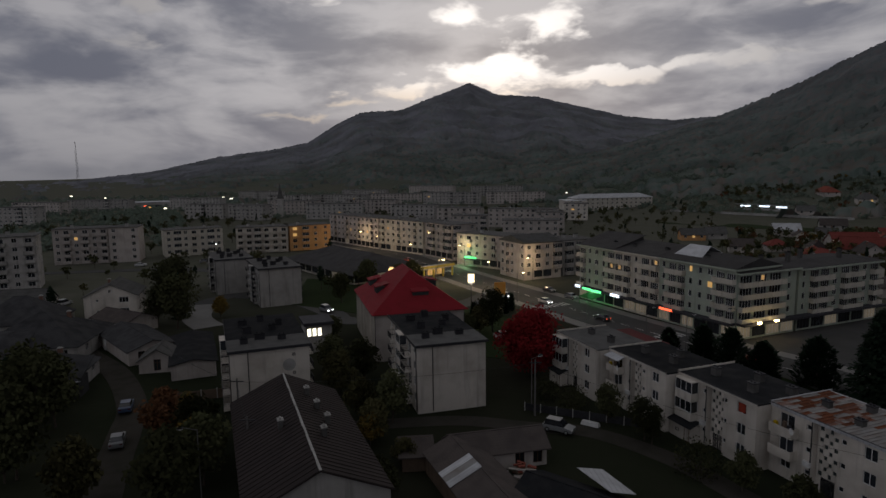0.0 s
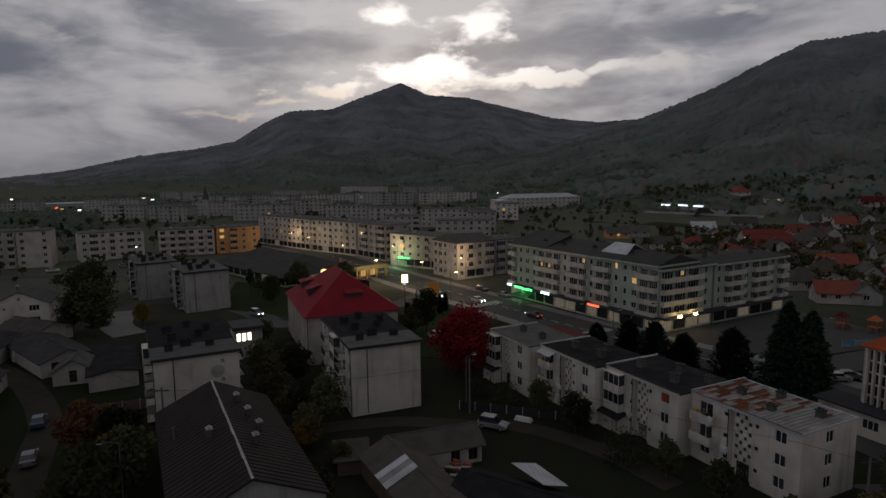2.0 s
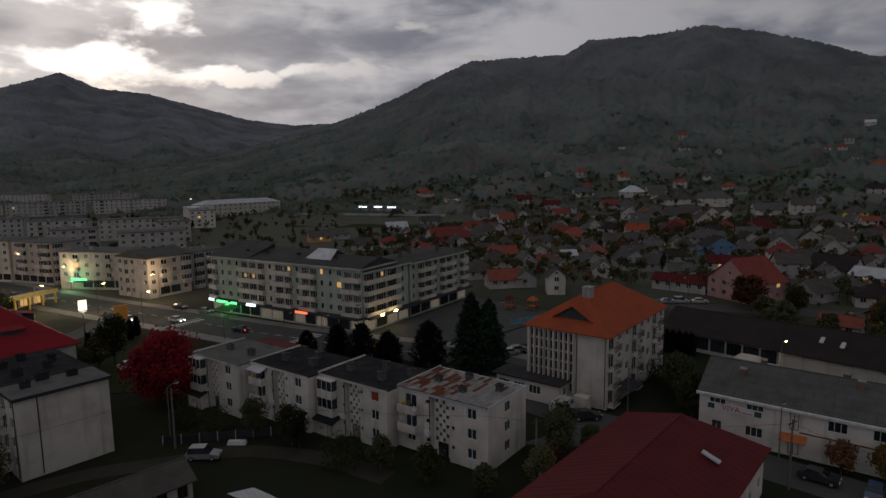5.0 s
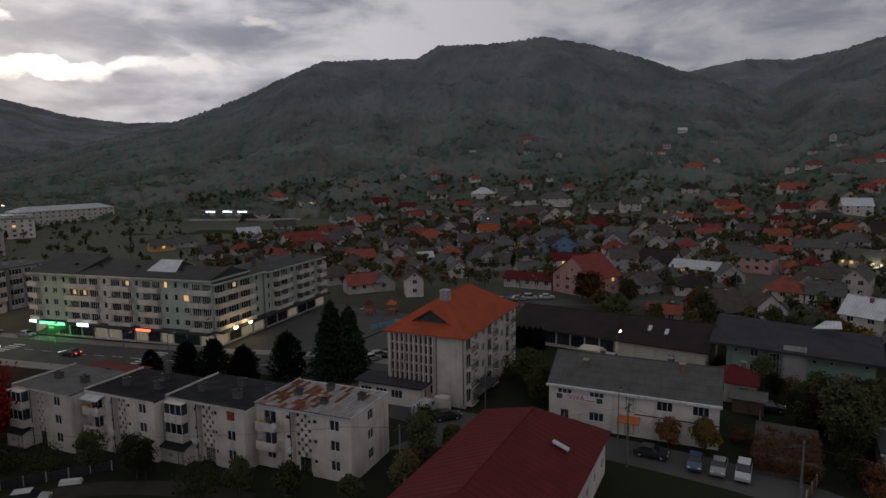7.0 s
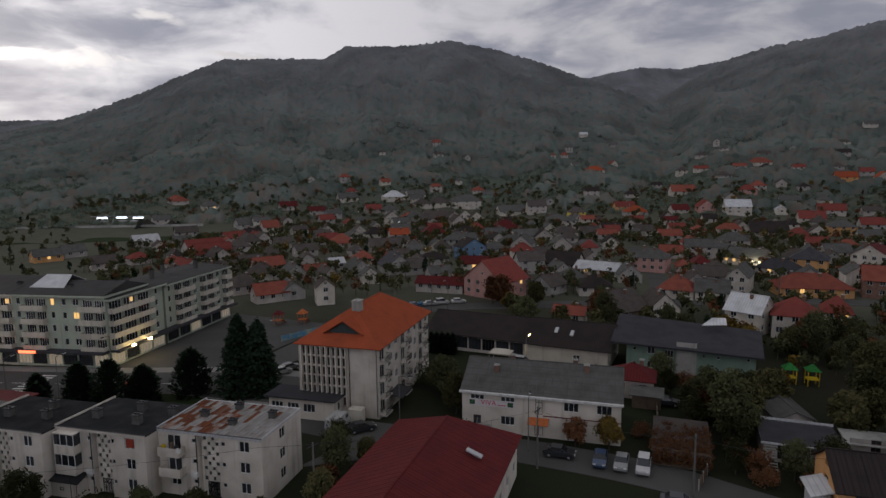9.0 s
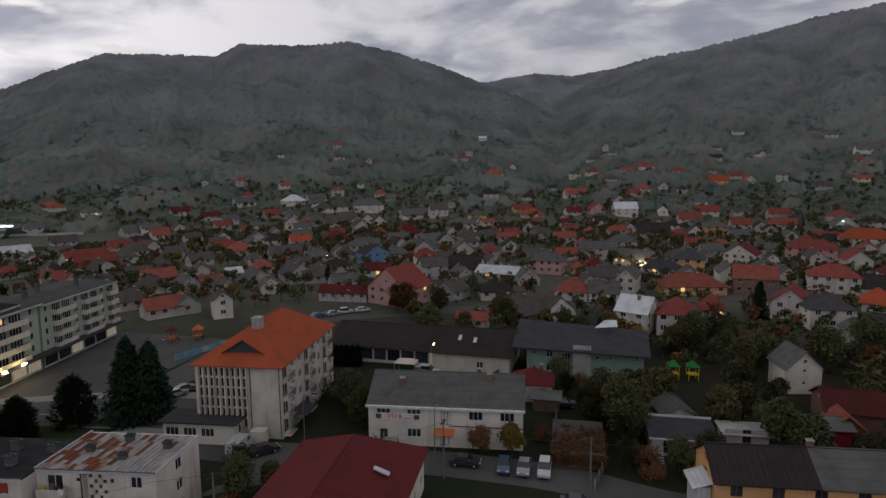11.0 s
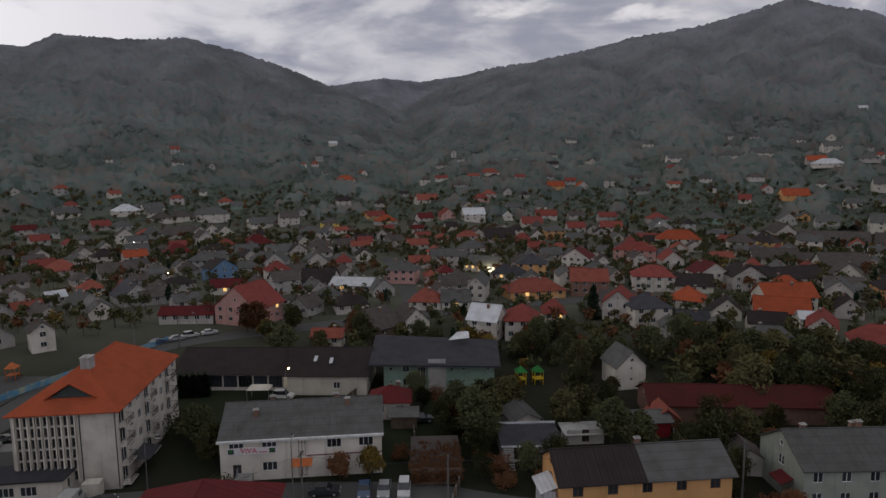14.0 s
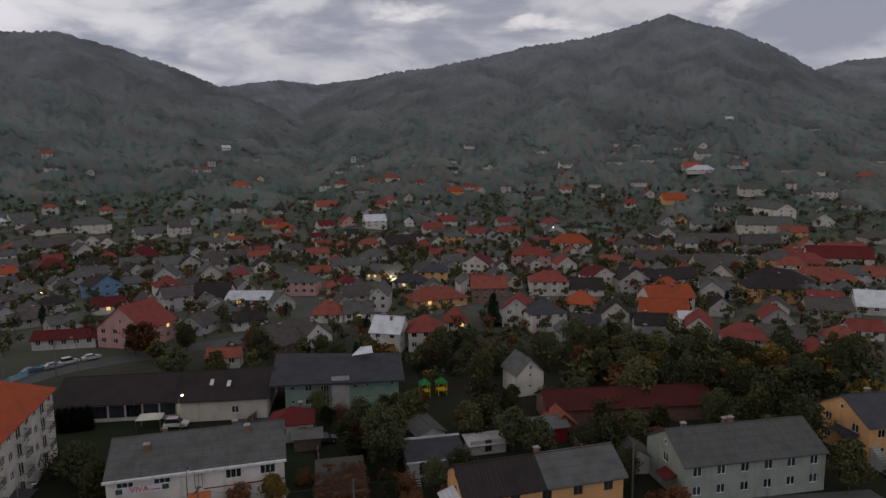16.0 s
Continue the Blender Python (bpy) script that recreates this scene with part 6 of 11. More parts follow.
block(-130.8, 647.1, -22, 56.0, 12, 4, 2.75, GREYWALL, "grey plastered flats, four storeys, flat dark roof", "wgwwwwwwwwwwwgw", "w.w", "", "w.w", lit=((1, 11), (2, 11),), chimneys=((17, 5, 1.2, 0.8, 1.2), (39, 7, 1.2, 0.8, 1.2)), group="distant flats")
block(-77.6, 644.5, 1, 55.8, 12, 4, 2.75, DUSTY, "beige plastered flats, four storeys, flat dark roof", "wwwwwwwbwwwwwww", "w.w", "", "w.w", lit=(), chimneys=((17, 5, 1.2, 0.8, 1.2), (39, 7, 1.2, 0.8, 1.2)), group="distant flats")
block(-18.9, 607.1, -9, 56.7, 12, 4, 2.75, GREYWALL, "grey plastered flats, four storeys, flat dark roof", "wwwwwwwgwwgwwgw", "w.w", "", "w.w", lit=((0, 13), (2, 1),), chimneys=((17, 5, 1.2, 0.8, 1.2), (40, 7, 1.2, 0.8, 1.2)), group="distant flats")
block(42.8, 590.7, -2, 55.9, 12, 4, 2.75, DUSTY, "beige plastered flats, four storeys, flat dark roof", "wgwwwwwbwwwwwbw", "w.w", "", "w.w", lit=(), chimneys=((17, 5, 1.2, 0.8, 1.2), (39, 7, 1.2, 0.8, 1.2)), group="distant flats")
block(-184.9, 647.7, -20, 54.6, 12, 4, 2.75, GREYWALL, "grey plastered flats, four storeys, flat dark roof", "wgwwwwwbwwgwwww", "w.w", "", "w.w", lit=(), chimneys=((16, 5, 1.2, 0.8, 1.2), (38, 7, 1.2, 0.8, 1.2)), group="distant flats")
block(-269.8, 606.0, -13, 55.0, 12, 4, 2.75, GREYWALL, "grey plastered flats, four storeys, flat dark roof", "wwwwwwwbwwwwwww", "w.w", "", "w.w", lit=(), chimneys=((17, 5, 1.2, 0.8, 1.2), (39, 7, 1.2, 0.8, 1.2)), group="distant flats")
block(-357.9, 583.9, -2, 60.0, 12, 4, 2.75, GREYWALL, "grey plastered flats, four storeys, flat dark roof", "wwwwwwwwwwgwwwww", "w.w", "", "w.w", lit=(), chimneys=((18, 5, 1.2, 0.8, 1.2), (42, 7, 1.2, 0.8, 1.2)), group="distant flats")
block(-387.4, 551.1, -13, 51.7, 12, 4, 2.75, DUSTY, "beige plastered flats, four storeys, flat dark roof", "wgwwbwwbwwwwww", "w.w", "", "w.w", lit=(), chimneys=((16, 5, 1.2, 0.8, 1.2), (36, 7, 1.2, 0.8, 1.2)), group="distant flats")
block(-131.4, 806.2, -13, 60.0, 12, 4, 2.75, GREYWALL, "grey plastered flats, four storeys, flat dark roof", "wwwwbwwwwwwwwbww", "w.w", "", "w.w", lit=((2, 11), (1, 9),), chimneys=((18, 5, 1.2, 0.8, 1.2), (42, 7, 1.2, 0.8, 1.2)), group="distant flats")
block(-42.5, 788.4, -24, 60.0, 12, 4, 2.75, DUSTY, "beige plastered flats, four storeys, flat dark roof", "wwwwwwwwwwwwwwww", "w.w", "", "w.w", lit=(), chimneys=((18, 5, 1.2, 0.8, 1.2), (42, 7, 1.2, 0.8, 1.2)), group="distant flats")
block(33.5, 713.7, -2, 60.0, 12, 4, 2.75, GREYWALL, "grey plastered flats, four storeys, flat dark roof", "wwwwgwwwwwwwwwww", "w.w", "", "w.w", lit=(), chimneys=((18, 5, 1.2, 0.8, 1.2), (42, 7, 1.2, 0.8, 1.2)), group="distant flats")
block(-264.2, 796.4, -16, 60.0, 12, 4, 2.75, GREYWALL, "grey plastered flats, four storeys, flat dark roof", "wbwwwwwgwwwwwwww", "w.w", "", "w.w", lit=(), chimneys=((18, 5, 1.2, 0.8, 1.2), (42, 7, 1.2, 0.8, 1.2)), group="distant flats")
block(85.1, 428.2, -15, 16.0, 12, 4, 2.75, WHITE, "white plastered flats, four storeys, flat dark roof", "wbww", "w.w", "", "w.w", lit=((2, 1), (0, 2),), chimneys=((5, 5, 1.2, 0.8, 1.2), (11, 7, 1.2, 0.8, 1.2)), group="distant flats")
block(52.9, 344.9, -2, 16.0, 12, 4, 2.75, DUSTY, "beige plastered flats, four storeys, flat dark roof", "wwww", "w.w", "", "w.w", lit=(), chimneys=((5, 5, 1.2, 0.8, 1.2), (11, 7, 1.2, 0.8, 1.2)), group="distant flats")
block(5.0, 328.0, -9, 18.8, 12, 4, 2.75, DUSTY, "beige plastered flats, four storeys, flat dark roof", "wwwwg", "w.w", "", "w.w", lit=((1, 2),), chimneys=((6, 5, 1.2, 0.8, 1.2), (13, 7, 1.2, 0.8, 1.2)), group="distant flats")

# ---- streets, paths and lawns ----
def ribbon(pts, half):
    """Left and right edges of a strip along a line."""
    left, right = [], []
    n = len(pts)
    for k in range(n):
        a, b = Vector(pts[max(k - 1, 0)]), Vector(pts[min(k + 1, n - 1)])
        d = (b - a).normalized()
        nrm = Vector((-d.y, d.x))
        p = Vector(pts[k])
        left.append(p + nrm * half)
        right.append(p - nrm * half)
    return left, right


def smooth_line(pts, n=6):
    out = []
    P = [Vector(p) for p in pts]
    for k in range(len(P) - 1):
        a, b, c, d = P[max(k - 1, 0)], P[k], P[k + 1], P[min(k + 2, len(P) - 1)]
        for j in range(n):
            t = j / n
            out.append(0.5 * ((2 * b) + (c - a) * t + (2 * a - 5 * b + 4 * c - d) * t * t + (3 * b - a - 3 * c + d) * t ** 3))
    return out + [P[-1]]


def strip(name, pts, half, z, thick, m, label, cat, curve=True, offset=0.0):
    line = smooth_line(pts) if curve else [Vector(p) for p in pts]
    if offset:
        line = ribbon(line, offset)[0 if offset > 0 else 1] if offset > 0 else ribbon(line, -offset)[1]
    l, r = ribbon(line, half)
    b = MB()
    for k in range(len(l) - 1):
        q = [(r[k].x, r[k].y), (r[k + 1].x, r[k + 1].y), (l[k + 1].x, l[k + 1].y), (l[k].x, l[k].y)]
        zz = [ground_z(*p) + z for p in q]
        top = [(*p, h) for p, h in zip(q, zz)]
        low = [(*p, h - thick) for p, h in zip(q, zz)]
        b.face(*top)
        b.face(low[0], low[1], top[1], top[0])
        b.face(low[2], low[3], top[3], top[2])
    ob = new(name, b.mesh(name, [m]))
    return tagged(ob, label, cat, kind="structure")


BOULEVARD = [(74, 76), (66, 97), (53, 117), (40, 140), (27, 166), (11, 196), (-5, 230), (-20, 262), (-46, 302), (-80, 350)]
strip("pavement", BOULEVARD, 9.6, 0.13, 0.5, PAVING, "worn concrete pavement along the boulevard", "pavement")
strip("road", BOULEVARD, 6.4, 0.17, 0.5, ASPHALT, "grey asphalt boulevard with worn markings", "road")
EAST_ROAD = [(60, 104), (80, 99), (104, 104), (126, 104), (139, 98.5), (147, 90), (155, 79), (168, 62), (176, 50), (190, 30), (205, 5), (215, -25), (222, -60)]
strip("road", EAST_ROAD, 4.2, 0.10, 0.4, ASPHALT, "asphalt road into the village", "road")
SIDE = [(61, 88), (63, 72), (65, 62), (69, 50), (71.5, 42), (74, 32), (76, 18), (75, 2), (78, -25), (83, -60)]
strip("road", SIDE, 3.6, 0.07, 0.4, ASPHALT, "narrow asphalt street past the pharmacy", "road")
strip("road", [(178, 48), (200, 52), (226, 61), (262, 74), (300, 92)], 3.2, 0.055, 0.4, ASPHALT, "village lane climbing between houses", "road")
strip("road", [(-33, 50), (-40, 68), (-45, 82), (-49, 92), (-60, 108), (-74, 122), (-88, 139), (-100, 152)], 2.2, 0.06, 0.4, GRAVEL, "unpaved lane through the old quarter", "road")
strip("road", [(-20, 82), (-10, 83.5), (2, 84.5), (12, 82), (20, 80), (28, 72), (33, 62)], 1.7, 0.05, 0.4, GRAVEL, "dirt track behind the terrace", "road")
strip("road", [(-60, 176), (-45, 172), (-30, 155), (-25, 146), (-18, 145), (-6, 152), (8, 165), (14, 178)], 3.2, 0.085, 0.4, ASPHALT, "side street beside the park", "road")
strip("road", [(-70, 158), (-66, 170), (-60, 190), (-75, 215), (-100, 228), (-150, 222)], 3.0, 0.075, 0.4, ASPHALT, "street round the park", "road")
strip("pavement", [(-66, 165), (-62, 150), (-55, 140)], 3.5, 0.09, 0.4, PAVING, "pale paved yard beside the flats", "pavement")


def patch(name, pts, z, m, label, cat):
    b = MB()
    b.prism(pts, -0.4, z)
    return tagged(new(name, b.mesh(name, [m])), label, cat, kind="structure")


patch("lawn", [(-42, 164), (-18, 150), (2, 166), (-22, 196), (-46, 204)], 0.11, LAWN, "trimmed lawn of the small park", "lawn")
patch("lawn", [(-2, 118), (20, 110), (24, 130), (10, 158), (0, 150)], 0.105, LAWN, "lawn with young trees by the boulevard", "lawn")
patch("lawn", [(38, 98), (52, 88), (62, 88), (58, 100), (44, 118)], 0.19, LAWN, "planted island with conifers", "lawn")
patch("parking", [(68, 84), (84, 88), (88, 74), (73, 70)], 0.045, ASPHALT, "asphalt parking beside the finned flats", "parking")
patch("yard", [(52, 60), (70, 58), (74, 47), (62, 51)], 0.04, ASPHALT, "asphalt yard in front of the finned flats", "yard")
patch("pitch", [(140, 395), (214, 318), (262, 360), (188, 455)], 0.12, LAWN, "grass playing field below the hill", "pitch")
patch("yard", [(100, 44), (110, 44), (114, 36), (104, 34)], 0.03, ASPHALT, "paved yard between the halls", "yard")
# zebra crossings and lane lines
for n, (cx, cy, ang) in enumerate(((28.5, 158.0, -63), (-1.0, 214.0, -64), (47, 126.5, -61))):
    z = thing("crossing", cx, cy, ang, "worn white zebra stripes across the boulevard", "road marking", z=0.0, kind="structure")
    for k in range(9):
        s = MB()
        s.box(-1.6, -5.2 + k * 1.2, 0.171, 1.6, -4.65 + k * 1.2, 0.178)
        part("stripe", s, LINE, z)
line = smooth_line(BOULEVARD)
ll = thing("lane_line", 0, 0, 0, "dashed white lane line on the boulevard", "road marking", z=0.0, kind="structure")
for k in range(0, len(line) - 1, 1):
    a, b_ = line[k], line[k + 1]
    d = (b_ - a).normalized()
    nn = Vector((-d.y, d.x)) * 0.08
    e = a + d * 2.6
    s = MB()
    s.slab([(a.x - nn.x, a.y - nn.y, 0.178), (e.x - nn.x, e.y - nn.y, 0.178), (e.x + nn.x, e.y + nn.y, 0.178), (a.x + nn.x, a.y + nn.y, 0.178)], 0.007)
    part("dash", s, LINE, ll)


def paved(name, outline, z, m, label):
    b = MB()
    b.prism(outline, z - 0.3, z)
    tagged(new(name, b.mesh(name, [m])), label, "pavement", kind="structure")


paved("pavement", [(63.0, 107.5), (80.0, 104.0), (110.0, 110.0), (104.0, 143.0), (78.0, 131.0), (60.5, 124.0), (52.0, 140.0), (46.0, 138.0)], 0.055, ASPHALT, "worn asphalt forecourt round the corner shops")

# ---- village houses ----
BLUEWALL = mat("blue_render", (0.12, 0.20, 0.31), (0.09, 0.15, 0.24), 0.4, 6, streak=0.2)
house(413.9, 323.8, -34, 11.5, 9.9, 3.1, 3.8, WHITE, GREYROOF, "low white house with a grey sheet hipped roof", kind="hip", south="www", north="", east="ww", west="ww", chimneys=((0.2, 0.15),), group="village houses")
house(416.6, 314.4, -32, 15.3, 10.9, 3.1, 4.2, WHITE, GREYROOF, "low white house with a grey sheet gabled roof", south="www", north="", east="ww", west="ww", chimneys=((0.2, 0.15),), group="village houses")
house(401.2, 295.6, -31, 12.7, 9.8, 3.1, 3.5, WHITE, OLDTILE, "low white house with a dark tile hipped roof", kind="hip", south="www", north="", east="ww", west="ww", chimneys=((-0.25, 0.1),), group="village houses")
house(414.2, 287.9, -41, 15.7, 12.0, 3.1, 4.1, CREAM, OLDTILE, "low cream house with a dark tile hipped roof", kind="hip", south="www", north="", east="ww", west="ww", chimneys=((-0.25, 0.1),), group="village houses")
house(429.7, 272.6, -43, 24.5, 13.0, 5.6, 5.0, WHITE, GREYROOF, "two-storey white house with a grey sheet hipped roof", floors=2, kind="hip", south="www", north="", east="ww", west="ww", chimneys=(), group="village houses")
house(485.7, 293.7, -48, 11.8, 10.3, 3.1, 3.4, DUSTY, RUSTRED, "low dull beige house with a faded red tile hipped roof", kind="hip", south="www", north="", east="ww", west="ww", chimneys=(), group="village houses")
house(479.9, 280.1, -50, 10.0, 6.0, 3.1, 2.6, MINT, GREYROOF, "low mint green house with a grey sheet gabled roof", south="ww", north="", east="w", west="w", chimneys=((-0.25, 0.1),), group="village houses")
house(433.7, 231.9, -41, 21.8, 13.0, 3.1, 4.9, WHITE, GREYROOF, "low white house with a grey sheet gabled roof", south="www", north="", east="ww", west="ww", chimneys=((-0.25, 0.1),), group="village houses")
house(432.0, 208.7, -52, 14.2, 10.6, 5.6, 4.3, DUSTY, OLDTILE, "two-storey dull beige house with a dark tile gabled roof", floors=2, south="www", north="", east="ww", west="ww", chimneys=((-0.25, 0.1),), group="village houses")
house(411.9, 167.5, -57, 11.5, 10.3, 8.2, 3.5, YELLOW, OLDTILE, "three-storey yellow house with a dark tile hipped roof", floors=3, kind="hip", south="www", north="", east="ww", west="ww", chimneys=(), group="village houses")
house(391.1, 173.5, -53, 17.0, 13.0, 3.1, 4.4, GREYWALL, GREYROOF, "low grey house with a grey sheet hipped roof", kind="hip", south="www", north="", east="ww", west="ww", chimneys=((-0.25, 0.1),), group="village houses")
house(354.8, 269.8, -41, 13.1, 10.5, 3.1, 4.0, GREYWALL, GREYROOF, "low grey house with a grey sheet hipped roof", kind="hip", south="www", north="", east="ww", west="ww", chimneys=((0.2, 0.15),), group="village houses")
house(370.7, 261.6, -37, 18.0, 12.7, 3.1, 4.6, DUSTY, OLDTILE, "low dull beige house with a dark tile gabled roof", south="www", north="", east="ww", west="ww", chimneys=((0.1, -0.12), (-0.3, 0.12)), group="village houses")
house(377.7, 250.5, 46, 13.9, 11.3, 3.1, 4.5, DUSTY, OLDTILE, "low dull beige house with a dark tile gabled roof", south="www", north="", east="ww", west="ww", chimneys=((-0.25, 0.1),), group="village houses")
house(395.4, 251.2, 38, 9.9, 8.6, 3.1, 3.6, WHITE, OLDTILE, "low white house with a dark tile gabled roof", south="ww", north="", east="ww", west="ww", chimneys=(), group="village houses")
house(390.3, 237.7, 36, 13.2, 10.7, 3.1, 4.3, CREAM, OLDTILE, "low cream house with a dark tile gabled roof", south="www", north="", east="ww", west="ww", chimneys=((0.2, 0.15),), group="village houses")
house(330.6, 180.8, -46, 17.2, 13.0, 3.1, 4.8, PINK, MAROON, "low pink house with a maroon sheet hipped roof", kind="hip", south="www", north="", east="ww", west="ww", chimneys=((-0.25, 0.1),), group="village houses")
house(288.0, 204.2, -45, 14.2, 11.2, 3.1, 4.3, DUSTY, MAROON, "low dull beige house with a maroon sheet hipped roof", kind="hip", south="www", north="", east="ww", west="ww", chimneys=(), group="village houses")
house(256.4, 202.0, -38, 12.3, 9.9, 3.1, 3.6, DUSTY, RUSTRED, "low dull beige house with a faded red tile hipped roof", kind="hip", south="www", north="", east="ww", west="ww", chimneys=(), group="village houses")
house(268.1, 170.5, -49, 11.3, 8.3, 3.1, 3.1, WHITE, GREYROOF, "low white house with a grey sheet gabled roof", south="www", north="", east="ww", west="ww", chimneys=((0.1, -0.12), (-0.3, 0.12)), group="village houses")
house(225.2, 169.7, -37, 11.0, 8.9, 3.1, 3.0, GREYWALL, GREYROOF, "low grey house with a grey sheet hipped roof", kind="hip", south="www", north="", east="ww", west="ww", chimneys=((0.1, -0.12), (-0.3, 0.12)), group="village houses")
house(209.1, 166.2, -29, 7.0, 4.7, 3.1, 1.8, GREYWALL, OLDTILE, "low grey house with a dark tile gabled roof", south="ww", north="", east="w", west="w", chimneys=((0.1, -0.12), (-0.3, 0.12)), group="village houses")
house(297.6, 150.0, -42, 14.5, 9.4, 3.1, 3.5, DUSTY, GREYROOF, "low dull beige house with a grey sheet gabled roof", south="www", north="", east="ww", west="ww", chimneys=((-0.25, 0.1),), group="village houses")
house(301.7, 141.7, 36, 11.7, 10.0, 3.1, 3.9, DUSTY, BROWNROOF, "low dull beige house with a brown sheet gabled roof", south="www", north="", east="ww", west="ww", chimneys=((-0.25, 0.1),), group="village houses")
house(261.1, 113.6, 29, 15.0, 12.7, 3.1, 5.5, DUSTY, GREYROOF, "low dull beige house with a grey sheet gabled roof", south="www", north="", east="ww", west="ww", chimneys=((-0.25, 0.1),), group="village houses")
house(182.9, 93.3, -42, 6.2, 5.2, 3.1, 1.7, DUSTY, OLDTILE, "low dull beige house with a dark tile hipped roof", kind="hip", south="ww", north="", east="w", west="w", chimneys=(), group="village houses")
house(176.6, 123.3, -33, 8.3, 5.2, 3.1, 2.1, DUSTY, GREYROOF, "low dull beige house with a grey sheet gabled roof", south="ww", north="", east="w", west="w", chimneys=((0.1, -0.12), (-0.3, 0.12)), group="village houses")
house(182.5, 138.7, -44, 10.1, 7.3, 3.1, 2.8, GREYWALL, OLDTILE, "low grey house with a dark tile gabled roof", south="www", north="", east="w", west="w", chimneys=((0.2, 0.15),), group="village houses")
house(235.4, 89.4, 33, 10.5, 7.9, 3.1, 3.0, DUSTY, OLDTILE, "low dull beige house with a dark tile gabled roof", south="www", north="", east="w", west="w", chimneys=(), group="village houses")
house(209.0, 65.4, 28, 8.8, 7.6, 3.1, 3.1, GREYWALL, GREYROOF, "low grey house with a grey sheet gabled roof", south="ww", north="", east="w", west="w", chimneys=((0.1, -0.12), (-0.3, 0.12)), group="village houses")
house(246.8, 49.6, 23, 8.0, 6.7, 3.1, 2.5, WHITE, MAROON, "low white house with a maroon sheet hipped roof", kind="hip", south="ww", north="", east="w", west="w", chimneys=(), group="village houses")
house(236.3, 53.6, 20, 7.2, 5.3, 3.1, 1.8, DUSTY, RUSTRED, "low dull beige house with a faded red tile hipped roof", kind="hip", south="ww", north="", east="w", west="w", chimneys=((0.2, 0.15),), group="village houses")
house(481.8, 156.1, -55, 15.1, 9.7, 3.1, 3.7, ORANGEWALL, REDTILE, "low orange house with a red tile gabled roof", south="www", north="", east="ww", west="ww", chimneys=((0.1, -0.12), (-0.3, 0.12)), group="village houses")
house(460.6, 140.7, -50, 15.4, 12.3, 3.1, 4.3, GREYWALL, ORANGEROOF, "low grey house with an orange tile hipped roof, lights on", lit=((0, 1),), kind="hip", south="www", north="", east="ww", west="ww", chimneys=((-0.25, 0.1),), group="village houses")
house(549.2, 128.1, -62, 19.6, 13.0, 3.1, 5.3, WHITE, RUSTRED, "low white house with a faded red tile gabled roof", south="www", north="", east="ww", west="ww", chimneys=((0.1, -0.12), (-0.3, 0.12)), group="village houses")
house(544.3, 77.3, -66, 13.2, 10.2, 3.1, 3.6, PINK, REDTILE, "low pink house with a red tile hipped roof", kind="hip", south="www", north="", east="ww", west="ww", chimneys=(), group="village houses")
house(465.5, 92.6, 25, 14.4, 11.1, 3.1, 4.3, PINK, REDTILE, "low pink house with a red tile gabled roof", south="www", north="", east="ww", west="ww", chimneys=((0.2, 0.15),), group="village houses")
house(460.5, 70.9, -67, 16.4, 10.6, 5.6, 4.6, WHITE, ZINC, "two-storey white house with a pale zinc gabled roof", floors=2, south="www", north="", east="ww", west="ww", chimneys=((-0.25, 0.1),), group="village houses")
house(383.8, 56.7, 16, 17.4, 13.0, 3.1, 5.1, WHITE, OLDTILE, "low white house with a dark tile gabled roof", south="www", north="", east="ww", west="ww", chimneys=((-0.25, 0.1),), group="village houses")
house(381.6, 42.8, -68, 19.3, 13.0, 3.1, 5.4, DUSTY, BROWNROOF, "low dull beige house with a brown sheet gabled roof", south="www", north="", east="ww", west="ww", chimneys=(), group="village houses")
house(465.3, 110.2, -53, 12.3, 9.1, 3.1, 3.7, DUSTY, MAROON, "low dull beige house with a maroon sheet gabled roof", south="www", north="", east="ww", west="ww", chimneys=((0.1, -0.12), (-0.3, 0.12)), group="village houses")
house(419.8, 104.8, -56, 9.1, 5.9, 3.1, 2.2, DUSTY, MAROON, "low dull beige house with a maroon sheet gabled roof", south="ww", north="", east="w", west="w", chimneys=((0.2, 0.15),), group="village houses")
house(458.5, 26.8, -74, 15.2, 11.3, 3.1, 4.5, WHITE, REDTILE, "low white house with a red tile gabled roof", south="www", north="", east="ww", west="ww", chimneys=((0.1, -0.12), (-0.3, 0.12)), group="village houses")
house(496.5, 17.5, -78, 16.8, 10.2, 3.1, 4.2, DUSTY, REDTILE, "low dull beige house with a red tile gabled roof", south="www", north="", east="ww", west="ww", chimneys=(), group="village houses")
house(402.7, 8.5, -77, 13.3, 10.1, 5.6, 3.4, ORANGEWALL, GREYROOF, "two-storey orange house with a grey sheet hipped roof", floors=2, kind="hip", south="www", north="", east="ww", west="ww", chimneys=(), group="village houses")
house(388.7, 19.1, 8, 11.1, 9.1, 3.1, 3.9, WHITE, OLDTILE, "low white house with a dark tile gabled roof", south="www", north="", east="ww", west="ww", chimneys=((0.2, 0.15),), group="village houses")
house(518.2, 44.7, -73, 13.8, 8.8, 3.1, 3.3, GREYWALL, GREYROOF, "low grey house with a grey sheet gabled roof", south="www", north="", east="ww", west="ww", chimneys=((0.1, -0.12), (-0.3, 0.12)), group="village houses")
house(481.1, 46.1, 13, 9.2, 7.3, 3.1, 3.0, WHITE, ZINC, "low white house with a pale zinc gabled roof", south="ww", north="", east="w", west="w", chimneys=((0.2, 0.15),), group="village houses")
